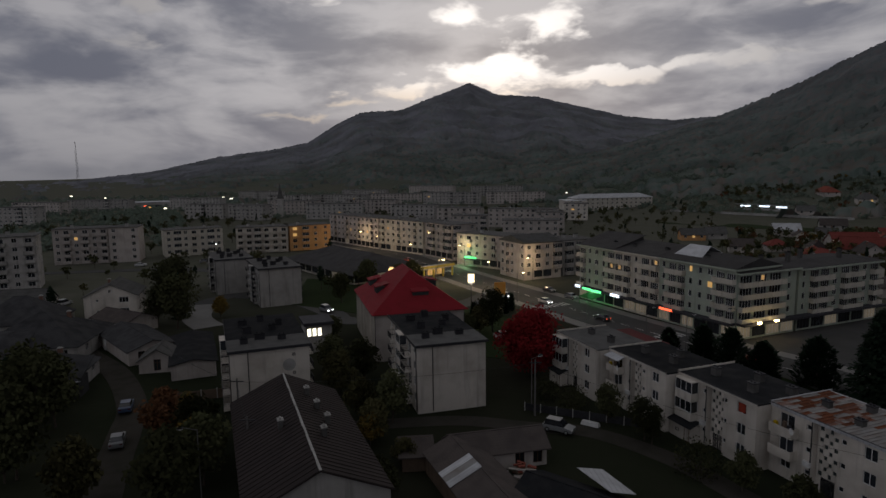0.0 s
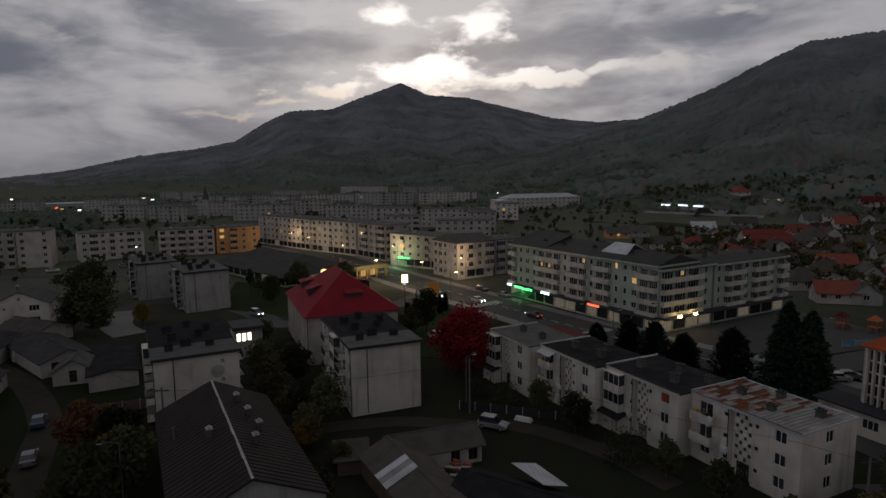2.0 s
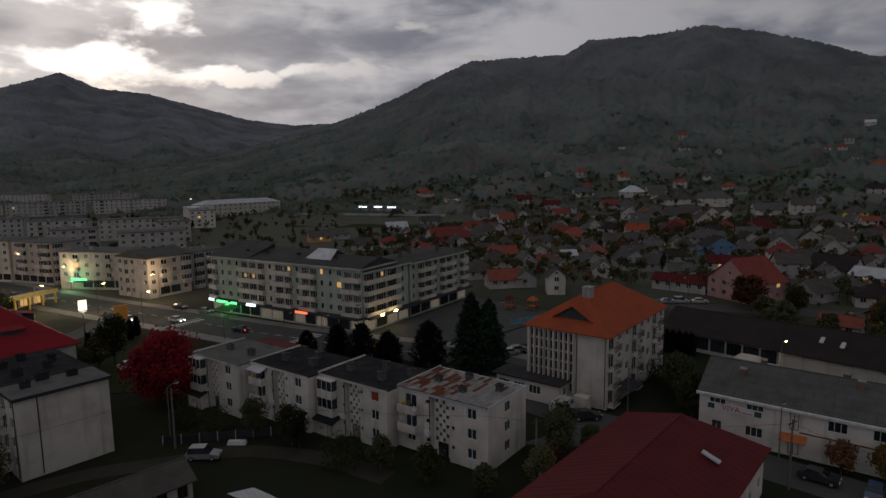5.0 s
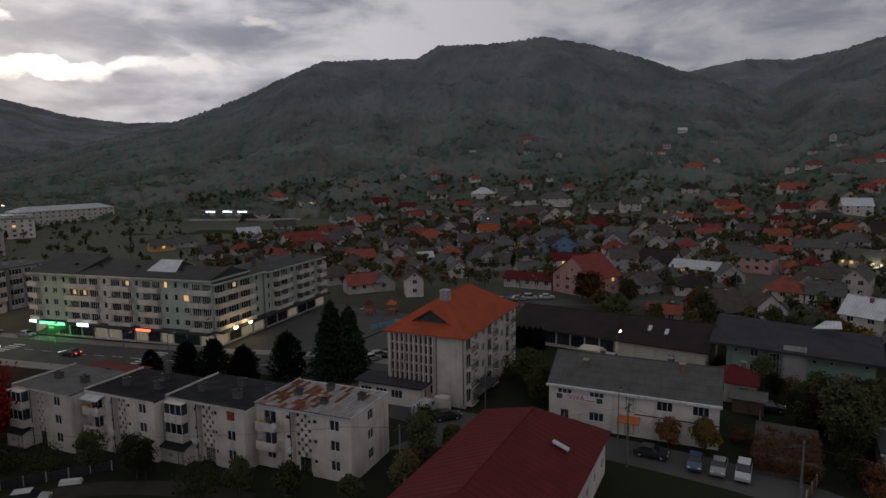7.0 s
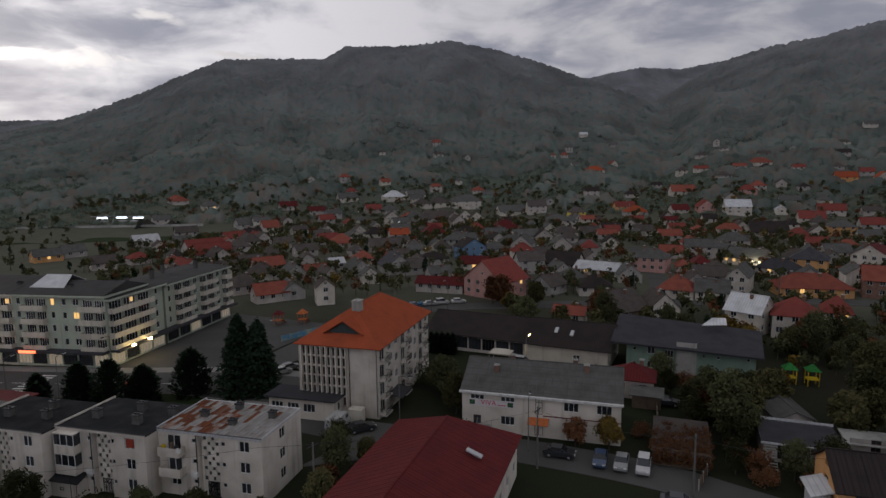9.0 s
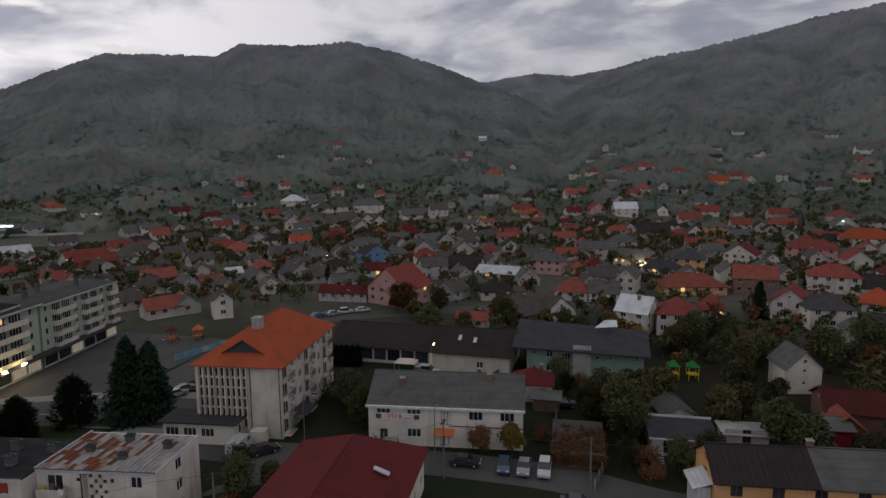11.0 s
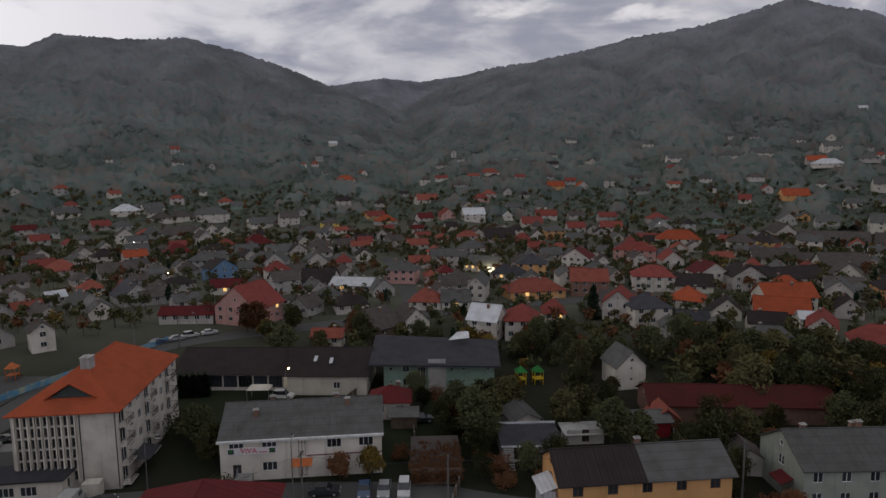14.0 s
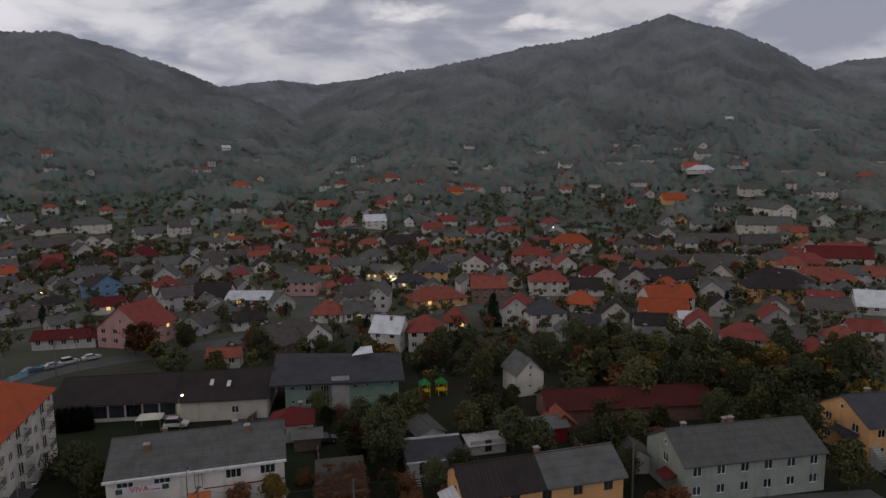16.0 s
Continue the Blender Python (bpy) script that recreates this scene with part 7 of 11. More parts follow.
house(474.1, -28.5, -74, 13.4, 8.1, 3.1, 3.1, GREYWALL, REDTILE, "low grey house with a red tile gabled roof", south="www", north="", east="ww", west="ww", chimneys=((-0.25, 0.1),), group="village houses")
house(434.6, -29.0, -85, 14.8, 9.4, 3.1, 3.7, WHITE, REDTILE, "low white house with a red tile gabled roof", south="www", north="", east="ww", west="ww", chimneys=((0.2, 0.15),), group="village houses")
house(461.1, -62.5, -76, 13.3, 11.0, 3.1, 3.6, DUSTY, REDTILE, "low dull beige house with a red tile hipped roof", kind="hip", south="www", north="", east="ww", west="ww", chimneys=(), group="village houses")
house(432.2, -60.8, 3, 18.0, 13.0, 3.1, 5.4, GREYWALL, GREYROOF, "low grey house with a grey sheet gabled roof", south="www", north="", east="ww", west="ww", chimneys=(), group="village houses")
house(458.9, -97.9, -87, 15.9, 13.0, 3.1, 4.5, MINT, GREYROOF, "low mint green house with a grey sheet hipped roof", kind="hip", south="www", north="", east="ww", west="ww", chimneys=((0.2, 0.15),), group="village houses")
house(278.9, -44.4, 5, 11.3, 8.9, 5.6, 3.6, WHITE, REDTILE, "two-storey white house with a red tile gabled roof", floors=2, south="www", north="", east="ww", west="ww", chimneys=(), group="village houses")
house(282.4, -15.8, 2, 10.2, 7.5, 3.1, 3.2, WHITE, OLDTILE, "low white house with a dark tile gabled roof", south="ww", north="", east="w", west="w", chimneys=((0.2, 0.15),), group="village houses")
house(380.3, -4.4, -71, 11.4, 6.9, 3.1, 3.0, CREAM, GREYROOF, "low cream house with a grey sheet gabled roof", south="www", north="", east="w", west="w", chimneys=((-0.25, 0.1),), group="village houses")
house(236.7, -77.6, -99, 9.6, 8.0, 3.1, 3.0, DUSTY, ORANGEROOF, "low dull beige house with an orange tile hipped roof", kind="hip", south="www", north="", east="ww", west="ww", chimneys=((-0.25, 0.1),), group="village houses")
house(192.6, -62.3, -100, 14.4, 8.8, 3.1, 3.7, WHITE, ORANGEROOF, "low white house with an orange tile gabled roof", south="wwww", north="", east="ww", west="ww", chimneys=(), group="village houses")
house(177.5, -34.9, -89, 8.2, 5.6, 3.1, 2.1, ORANGEWALL, SLATE, "low orange house with a dark slate gabled roof", south="ww", north="", east="w", west="w", chimneys=((0.1, -0.12), (-0.3, 0.12)), group="village houses")
house(168.9, -27.8, 0, 6.2, 5.1, 3.1, 2.0, GREYWALL, GREYROOF, "low grey house with a grey sheet gabled roof", south="ww", north="", east="w", west="w", chimneys=(), group="village houses")
house(170.9, -40.9, -7, 7.3, 5.5, 3.1, 2.0, GREYWALL, GREYROOF, "low grey house with a grey sheet gabled roof", south="ww", north="", east="w", west="w", chimneys=((0.2, 0.15),), group="village houses")
house(350.3, -91.3, -95, 13.3, 10.3, 5.6, 3.8, CREAM, OLDTILE, "two-storey cream house with a dark tile hipped roof, lights on", lit=((0, 1),), floors=2, kind="hip", south="www", north="", east="ww", west="ww", chimneys=((-0.25, 0.1),), group="village houses")
house(402.3, -110.0, -3, 19.2, 13.0, 3.1, 4.7, GREYWALL, GREYROOF, "low grey house with a grey sheet gabled roof", south="www", north="", east="ww", west="ww", chimneys=((-0.25, 0.1),), group="village houses")
house(428.1, -135.2, -4, 27.8, 13.0, 3.1, 5.5, DUSTY, OLDTILE, "low dull beige house with a dark tile gabled roof", south="www", north="", east="ww", west="ww", chimneys=((0.2, 0.15),), group="village houses")
house(536.0, -176.6, -85, 20.4, 13.0, 3.1, 5.5, ORANGEWALL, ORANGEROOF, "low orange house with an orange tile gabled roof", south="www", north="", east="ww", west="ww", chimneys=((-0.25, 0.1),), group="village houses")
house(470.4, -162.1, -7, 9.0, 6.7, 3.1, 2.5, ORANGEWALL, GREYROOF, "low orange house with a grey sheet gabled roof", south="ww", north="", east="w", west="w", chimneys=((0.1, -0.12), (-0.3, 0.12)), group="village houses")
house(467.9, -149.9, -5, 15.2, 11.4, 3.1, 4.4, GREYWALL, GREYROOF, "low grey house with a grey sheet gabled roof", south="www", north="", east="ww", west="ww", chimneys=((0.1, -0.12), (-0.3, 0.12)), group="village houses")
house(250.5, -68.7, -84, 14.3, 9.5, 3.1, 4.1, DUSTY, BROWNROOF, "low dull beige house with a brown sheet gabled roof", south="wwww", north="", east="ww", west="ww", chimneys=((0.2, 0.15),), group="village houses")
house(308.4, -94.7, -98, 18.9, 11.5, 3.1, 4.3, DUSTY, OLDTILE, "low dull beige house with a dark tile gabled roof", south="www", north="", east="ww", west="ww", chimneys=((-0.25, 0.1),), group="village houses")
house(416.7, -198.1, -107, 32.6, 13.0, 5.6, 5.2, CREAM, GREYROOF, "two-storey cream house with a grey sheet gabled roof", floors=2, south="www", north="", east="ww", west="ww", chimneys=((0.1, -0.12), (-0.3, 0.12)), group="village houses")
house(437.7, -248.6, -25, 23.9, 13.0, 3.1, 5.3, WHITE, GREYROOF, "low white house with a grey sheet gabled roof", south="www", north="", east="ww", west="ww", chimneys=(), group="village houses")
house(380.8, -147.4, -102, 34.0, 13.0, 3.1, 5.6, GREYWALL, OLDTILE, "low grey house with a dark tile gabled roof", south="www", north="", east="ww", west="ww", chimneys=(), group="village houses")
house(372.0, -175.8, -105, 20.4, 13.0, 3.1, 5.0, DUSTY, OLDTILE, "low dull beige house with a dark tile gabled roof", south="www", north="", east="ww", west="ww", chimneys=((-0.25, 0.1),), group="village houses")
house(399.1, -208.4, -98, 14.7, 10.3, 3.1, 3.7, ORANGEWALL, RUSTRED, "low orange house with a faded red tile gabled roof", south="www", north="", east="ww", west="ww", chimneys=((0.2, 0.15),), group="village houses")
house(296.8, -176.9, -107, 26.9, 13.0, 5.6, 5.0, CREAM, MAROON, "two-storey cream house with a maroon sheet gabled roof", floors=2, south="www", north="", east="ww", west="ww", chimneys=((0.2, 0.15),), group="village houses")
house(293.1, -161.1, -100, 18.4, 13.0, 3.1, 4.7, WHITE, REDTILE, "low white house with a red tile hipped roof", kind="hip", south="www", north="", east="ww", west="ww", chimneys=((-0.25, 0.1),), group="village houses")
house(290.8, -146.1, -107, 15.7, 13.0, 5.6, 4.5, ORANGEWALL, OLDTILE, "two-storey orange house with a dark tile hipped roof", floors=2, kind="hip", south="www", north="", east="ww", west="ww", chimneys=((-0.25, 0.1),), group="village houses")
house(222.0, -109.4, -97, 17.9, 13.0, 5.6, 4.4, ORANGEWALL, BROWNROOF, "two-storey orange house with a brown sheet hipped roof, lights on", lit=((0, 1),), floors=2, kind="hip", south="wwww", north="", east="ww", west="ww", chimneys=((0.2, 0.15),), group="village houses")
house(249.1, -143.6, -103, 24.0, 13.0, 3.1, 4.8, DUSTY, RUSTRED, "low dull beige house with a faded red tile hipped roof", kind="hip", south="www", north="", east="ww", west="ww", chimneys=((0.1, -0.12), (-0.3, 0.12)), group="village houses")
house(226.2, -97.5, -12, 10.6, 8.6, 3.1, 2.8, WHITE, GREYROOF, "low white house with a grey sheet hipped roof", kind="hip", south="www", north="", east="ww", west="ww", chimneys=(), group="village houses")
house(263.1, -107.6, -16, 14.8, 11.2, 3.1, 4.9, CREAM, OLDTILE, "low cream house with a dark tile gabled roof", south="www", north="", east="ww", west="ww", chimneys=(), group="village houses")
house(290.6, -116.4, -92, 19.0, 12.2, 3.1, 4.8, GREYWALL, OLDTILE, "low grey house with a dark tile gabled roof", south="www", north="", east="ww", west="ww", chimneys=(), group="village houses")
house(196.3, -115.0, -100, 13.0, 8.6, 3.1, 3.1, GREYWALL, OLDTILE, "low grey house with a dark tile gabled roof", south="www", north="", east="ww", west="ww", chimneys=((0.1, -0.12), (-0.3, 0.12)), group="village houses")
house(384.1, -250.5, -100, 16.0, 13.0, 3.1, 4.4, DUSTY, OLDTILE, "low dull beige house with a dark tile hipped roof", kind="hip", south="www", north="", east="ww", west="ww", chimneys=(), group="village houses")
house(444.2, -167.2, -101, 13.5, 9.1, 3.1, 3.8, GREYWALL, GREYROOF, "low grey house with a grey sheet gabled roof", south="www", north="", east="ww", west="ww", chimneys=((0.2, 0.15),), group="village houses")
house(183.6, -67.2, -94, 6.1, 4.5, 3.1, 1.6, WHITE, ZINC, "low white house with a pale zinc gabled roof", south="ww", north="", east="w", west="w", chimneys=(), group="village houses")
house(201.3, -134.9, -109, 14.6, 10.2, 3.1, 4.4, DUSTY, ZINC, "low dull beige house with a pale zinc gabled roof", south="wwww", north="", east="ww", west="ww", chimneys=((-0.25, 0.1),), group="village houses")
house(796.2, 216.1, -64, 16.1, 10.9, 3.1, 4.3, WHITE, GREYROOF, "low white house with a grey sheet gabled roof", south="www", north="", east="ww", west="ww", chimneys=((-0.25, 0.1),), group="village houses")
house(619.5, 233.2, -60, 19.8, 13.0, 3.1, 4.3, DUSTY, ORANGEROOF, "low dull beige house with an orange tile hipped roof", kind="hip", south="www", north="", east="ww", west="ww", chimneys=((-0.25, 0.1),), group="village houses")
house(611.4, -227.5, -93, 24.1, 13.0, 3.1, 4.4, WHITE, ZINC, "low white house with a pale zinc hipped roof", kind="hip", south="www", north="", east="ww", west="ww", chimneys=((0.2, 0.15),), group="village houses")
house(634.4, -225.7, -95, 16.5, 10.8, 3.1, 4.3, DUSTY, ORANGEROOF, "low dull beige house with an orange tile gabled roof", south="www", north="", east="ww", west="ww", chimneys=(), group="village houses")
house(658.1, -106.0, -83, 18.8, 11.6, 3.1, 4.2, WHITE, GREYROOF, "low white house with a grey sheet gabled roof", south="www", north="", east="ww", west="ww", chimneys=((0.1, -0.12), (-0.3, 0.12)), group="village houses")
house(680.3, -161.6, -84, 19.9, 13.0, 3.1, 5.1, CREAM, GREYROOF, "low cream house with a grey sheet hipped roof", kind="hip", south="www", north="", east="ww", west="ww", chimneys=((0.2, 0.15),), group="village houses")
house(670.8, -189.3, -96, 18.5, 12.5, 3.1, 5.3, WHITE, GREYROOF, "low white house with a grey sheet gabled roof", south="www", north="", east="ww", west="ww", chimneys=((0.1, -0.12), (-0.3, 0.12)), group="village houses")
house(655.8, -246.2, -89, 17.1, 11.1, 5.6, 4.1, WHITE, GREYROOF, "two-storey white house with a grey sheet gabled roof", floors=2, south="www", north="", east="ww", west="ww", chimneys=((0.2, 0.15),), group="village houses")
house(721.9, -238.6, -93, 11.9, 8.4, 3.1, 3.6, WHITE, GREYROOF, "low white house with a grey sheet gabled roof", south="www", north="", east="ww", west="ww", chimneys=((-0.25, 0.1),), group="village houses")
house(613.3, -260.6, -101, 16.1, 13.0, 3.1, 4.4, DUSTY, GREYROOF, "low dull beige house with a grey sheet hipped roof", kind="hip", south="www", north="", east="ww", west="ww", chimneys=((-0.25, 0.1),), group="village houses")
house(798.7, -430.8, -98, 18.2, 13.0, 3.1, 5.0, GREYWALL, GREYROOF, "low grey house with a grey sheet hipped roof", kind="hip", south="www", north="", east="ww", west="ww", chimneys=((0.2, 0.15),), group="village houses")
house(615.8, 13.1, -74, 16.2, 10.5, 3.1, 4.4, ORANGEWALL, ORANGEROOF, "low orange house with an orange tile gabled roof", south="www", north="", east="ww", west="ww", chimneys=((0.2, 0.15),), group="village houses")
house(613.3, -12.4, 12, 13.7, 10.2, 3.1, 4.2, DUSTY, ORANGEROOF, "low dull beige house with an orange tile gabled roof", south="www", north="", east="ww", west="ww", chimneys=(), group="village houses")
house(758.4, -179.5, -93, 12.4, 8.7, 3.1, 3.7, WHITE, GREYROOF, "low white house with a grey sheet gabled roof", south="www", north="", east="ww", west="ww", chimneys=((0.2, 0.15),), group="village houses")
house(837.6, -103.9, -77, 11.7, 8.3, 3.1, 3.1, WHITE, GREYROOF, "low white house with a grey sheet gabled roof", south="www", north="", east="ww", west="ww", chimneys=(), group="village houses")
house(809.0, -1.5, -73, 12.8, 8.3, 3.1, 3.2, WHITE, GREYROOF, "low white house with a grey sheet gabled roof", south="www", north="", east="ww", west="ww", chimneys=((-0.25, 0.1),), group="village houses")
house(755.9, 299.8, -56, 10.0, 7.0, 3.1, 2.7, WHITE, ZINC, "low white house with a pale zinc gabled roof", south="ww", north="", east="w", west="w", chimneys=((0.2, 0.15),), group="village houses")
house(753.8, 260.7, -54, 11.1, 7.9, 3.1, 2.9, GREYWALL, GREYROOF, "low grey house with a grey sheet gabled roof", south="www", north="", east="w", west="w", chimneys=((0.2, 0.15),), group="village houses")
house(666.6, 84.9, -74, 21.4, 13.0, 3.1, 4.5, WHITE, RUSTRED, "low white house with a faded red tile hipped roof", kind="hip", south="www", north="", east="ww", west="ww", chimneys=((0.1, -0.12), (-0.3, 0.12)), group="village houses")
house(542.8, -217.4, -89, 13.7, 11.5, 3.1, 3.9, GREYWALL, GREYROOF, "low grey house with a grey sheet hipped roof", kind="hip", south="www", north="", east="ww", west="ww", chimneys=(), group="village houses")
house(529.4, -240.3, -104, 20.7, 13.0, 5.6, 5.1, CREAM, GREYROOF, "two-storey cream house with a grey sheet gabled roof", floors=2, south="www", north="", east="ww", west="ww", chimneys=((-0.25, 0.1),), group="village houses")
house(616.4, -311.2, -99, 20.9, 13.0, 3.1, 4.9, DUSTY, GREYROOF, "low dull beige house with a grey sheet hipped roof", kind="hip", south="www", north="", east="ww", west="ww", chimneys=((0.2, 0.15),), group="village houses")
house(608.0, -333.6, -106, 16.7, 13.0, 3.1, 4.8, CREAM, GREYROOF, "low cream house with a grey sheet hipped roof", kind="hip", south="www", north="", east="ww", west="ww", chimneys=((-0.25, 0.1),), group="village houses")
house(553.4, -326.6, -105, 16.3, 13.0, 3.1, 5.0, WHITE, GREYROOF, "low white house with a grey sheet hipped roof", kind="hip", south="www", north="", east="ww", west="ww", chimneys=((0.2, 0.15),), group="village houses")
house(619.5, -389.0, -109, 17.6, 13.0, 3.1, 4.4, CREAM, RUSTRED, "low cream house with a faded red tile hipped roof", kind="hip", south="www", north="", east="ww", west="ww", chimneys=(), group="village houses")
house(698.5, -454.1, -112, 16.4, 9.9, 3.1, 4.1, WHITE, GREYROOF, "low white house with a grey sheet gabled roof", south="www", north="", east="ww", west="ww", chimneys=((-0.25, 0.1),), group="village houses")
house(763.2, -314.4, -96, 8.6, 6.4, 3.1, 2.6, WHITE, ZINC, "low white house with a pale zinc gabled roof", south="ww", north="", east="w", west="w", chimneys=((0.2, 0.15),), group="village houses")
house(565.2, 72.3, -73, 11.9, 10.4, 3.1, 3.9, DUSTY, RUSTRED, "low dull beige house with a faded red tile hipped roof", kind="hip", south="www", north="", east="ww", west="ww", chimneys=((-0.25, 0.1),), group="village houses")
house(586.0, -160.9, -82, 12.4, 9.4, 3.1, 3.4, DUSTY, OLDTILE, "low dull beige house with a dark tile hipped roof", kind="hip", south="www", north="", east="ww", west="ww", chimneys=(), group="village houses")
house(589.5, -119.4, -82, 11.2, 9.0, 3.1, 3.2, DUSTY, OLDTILE, "low dull beige house with a dark tile hipped roof", kind="hip", south="www", north="", east="ww", west="ww", chimneys=((-0.25, 0.1),), group="village houses")
house(564.5, -63.2, -84, 13.1, 8.2, 3.1, 3.3, GREYWALL, OLDTILE, "low grey house with a dark tile gabled roof", south="www", north="", east="ww", west="ww", chimneys=((0.1, -0.12), (-0.3, 0.12)), group="village houses")
house(588.6, 102.6, -60, 11.0, 9.6, 3.1, 3.3, DUSTY, OLDTILE, "low dull beige house with a dark tile hipped roof", kind="hip", south="www", north="", east="ww", west="ww", chimneys=((-0.25, 0.1),), group="village houses")
house(493.0, -298.4, -100, 14.5, 12.3, 3.1, 4.8, GREYWALL, OLDTILE, "low grey house with a dark tile hipped roof", kind="hip", south="www", north="", east="ww", west="ww", chimneys=((0.2, 0.15),), group="village houses")
house(522.6, -278.9, -100, 13.1, 10.6, 3.1, 3.5, DUSTY, OLDTILE, "low dull beige house with a dark tile hipped roof", kind="hip", south="www", north="", east="ww", west="ww", chimneys=((-0.25, 0.1),), group="village houses")
house(287.0, 459.1, -16, 11.2, 8.5, 3.1, 2.8, DUSTY, RUSTRED, "low dull beige house with a faded red tile hipped roof", kind="hip", south="www", north="", east="ww", west="ww", chimneys=((0.2, 0.15),), group="village houses")
house(290.7, 419.8, -15, 11.3, 8.9, 3.1, 3.5, WHITE, GREYROOF, "low white house with a grey sheet hipped roof, lights on", lit=((0, 1),), kind="hip", south="www", north="", east="ww", west="ww", chimneys=((0.1, -0.12), (-0.3, 0.12)), group="village houses")
house(177.4, 314.8, -14, 12.6, 8.4, 3.1, 3.4, DUSTY, ZINC, "low dull beige house with a pale zinc gabled roof", south="www", north="", east="ww", west="ww", chimneys=((0.2, 0.15),), group="village houses")
house(176.1, 261.0, -13, 17.9, 11.8, 3.1, 4.3, DUSTY, REDTILE, "low dull beige house with a red tile gabled roof", south="www", north="", east="ww", west="ww", chimneys=((-0.25, 0.1),), group="village houses")
house(266.2, 342.9, -17, 16.8, 10.1, 3.1, 4.2, GREYWALL, GREYROOF, "low grey house with a grey sheet gabled roof", south="www", north="", east="ww", west="ww", chimneys=((0.1, -0.12), (-0.3, 0.12)), group="village houses")
house(273.9, 342.0, -22, 9.7, 8.0, 5.6, 2.9, WHITE, GREYROOF, "two-storey white house with a grey sheet hipped roof, lights on", lit=((0, 1),), floors=2, kind="hip", south="ww", north="", east="ww", west="ww", chimneys=(), group="village houses")
house(217.7, 269.2, 60, 10.4, 8.1, 3.1, 3.5, DUSTY, OLDTILE, "low dull beige house with a dark tile gabled roof", south="ww", north="", east="ww", west="ww", chimneys=((0.2, 0.15),), group="village houses")
house(220.7, 299.1, -20, 8.2, 7.1, 3.1, 2.5, DUSTY, OLDTILE, "low dull beige house with a dark tile hipped roof", kind="hip", south="ww", north="", east="w", west="w", chimneys=((0.2, 0.15),), group="village houses")
house(261.1, 287.6, -23, 9.5, 6.4, 3.1, 2.5, WHITE, OLDTILE, "low white house with a dark tile gabled roof", south="ww", north="", east="w", west="w", chimneys=((0.2, 0.15),), group="village houses")
house(226.5, 218.4, -38, 13.2, 11.4, 3.1, 4.2, DUSTY, RUSTRED, "low dull beige house with a faded red tile hipped roof", kind="hip", south="www", north="", east="ww", west="ww", chimneys=(), group="village houses")
house(272.9, 248.8, 50, 10.5, 8.6, 3.1, 3.6, WHITE, OLDTILE, "low white house with a dark tile gabled roof", south="ww", north="", east="ww", west="ww", chimneys=((0.2, 0.15),), group="village houses")
house(144.2, 179.4, -30, 10.5, 8.0, 3.1, 3.2, WHITE, OLDTILE, "low white house with a dark tile hipped roof", kind="hip", south="www", north="", east="ww", west="ww", chimneys=((0.1, -0.12), (-0.3, 0.12)), group="village houses")
house(151.7, 171.2, 62, 9.3, 6.8, 3.1, 2.9, GREYWALL, GREYROOF, "low grey house with a grey sheet gabled roof", south="www", north="", east="w", west="w", chimneys=((-0.25, 0.1),), group="village houses")
house(158.2, 166.7, -28, 8.1, 5.0, 3.1, 1.8, DUSTY, RUSTRED, "low dull beige house with a faded red tile gabled roof", south="ww", north="", east="w", west="w", chimneys=((0.1, -0.12), (-0.3, 0.12)), group="village houses")
house(124.9, 165.6, -13, 10.3, 8.6, 3.1, 3.0, DUSTY, OLDTILE, "low dull beige house with a dark tile hipped roof", kind="hip", south="www", north="", east="ww", west="ww", chimneys=((0.2, 0.15),), group="village houses")
house(120.8, 147.3, -21, 9.9, 6.5, 3.1, 2.7, DUSTY, RUSTRED, "low dull beige house with a faded red tile gabled roof", south="www", north="", east="w", west="w", chimneys=((-0.25, 0.1),), group="village houses")
house(127.5, 145.5, 62, 8.8, 7.0, 3.1, 2.6, GREYWALL, GREYROOF, "low grey house with a grey sheet gabled roof", south="ww", north="", east="w", west="w", chimneys=((0.1, -0.12), (-0.3, 0.12)), group="village houses")
house(127.4, 130.6, 53, 6.3, 5.2, 5.6, 2.2, WHITE, OLDTILE, "two-storey white house with a dark tile gabled roof", floors=2, south="ww", north="", east="w", west="w", chimneys=((0.2, 0.15),), group="village houses")
house(168.5, 154.3, 56, 10.9, 8.3, 3.1, 3.5, GREYWALL, GREYROOF, "low grey house with a grey sheet gabled roof", south="www", north="", east="ww", west="ww", chimneys=((-0.25, 0.1),), group="village houses")
house(174.3, 171.6, -27, 5.9, 4.5, 3.1, 1.8, GREYWALL, ZINC, "low grey house with a pale zinc gabled roof", south="ww", north="", east="w", west="w", chimneys=(), group="village houses")
house(384.6, 362.5, -32, 16.6, 11.0, 3.1, 4.4, WHITE, GREYROOF, "low white house with a grey sheet gabled roof", south="www", north="", east="ww", west="ww", chimneys=((-0.25, 0.1),), group="village houses")
house(332.5, 378.0, -28, 13.3, 8.6, 3.1, 3.5, DUSTY, MAROON, "low dull beige house with a maroon sheet gabled roof", south="www", north="", east="ww", west="ww", chimneys=((0.1, -0.12), (-0.3, 0.12)), group="village houses")
house(329.7, 343.4, -33, 12.7, 7.7, 3.1, 2.8, DUSTY, MAROON, "low dull beige house with a maroon sheet gabled roof", south="www", north="", east="w", west="w", chimneys=((-0.25, 0.1),), group="village houses")
house(331.5, 327.4, -30, 11.5, 7.4, 3.1, 2.7, GREYWALL, GREYROOF, "low grey house with a grey sheet gabled roof", south="www", north="", east="w", west="w", chimneys=((0.1, -0.12), (-0.3, 0.12)), group="village houses")
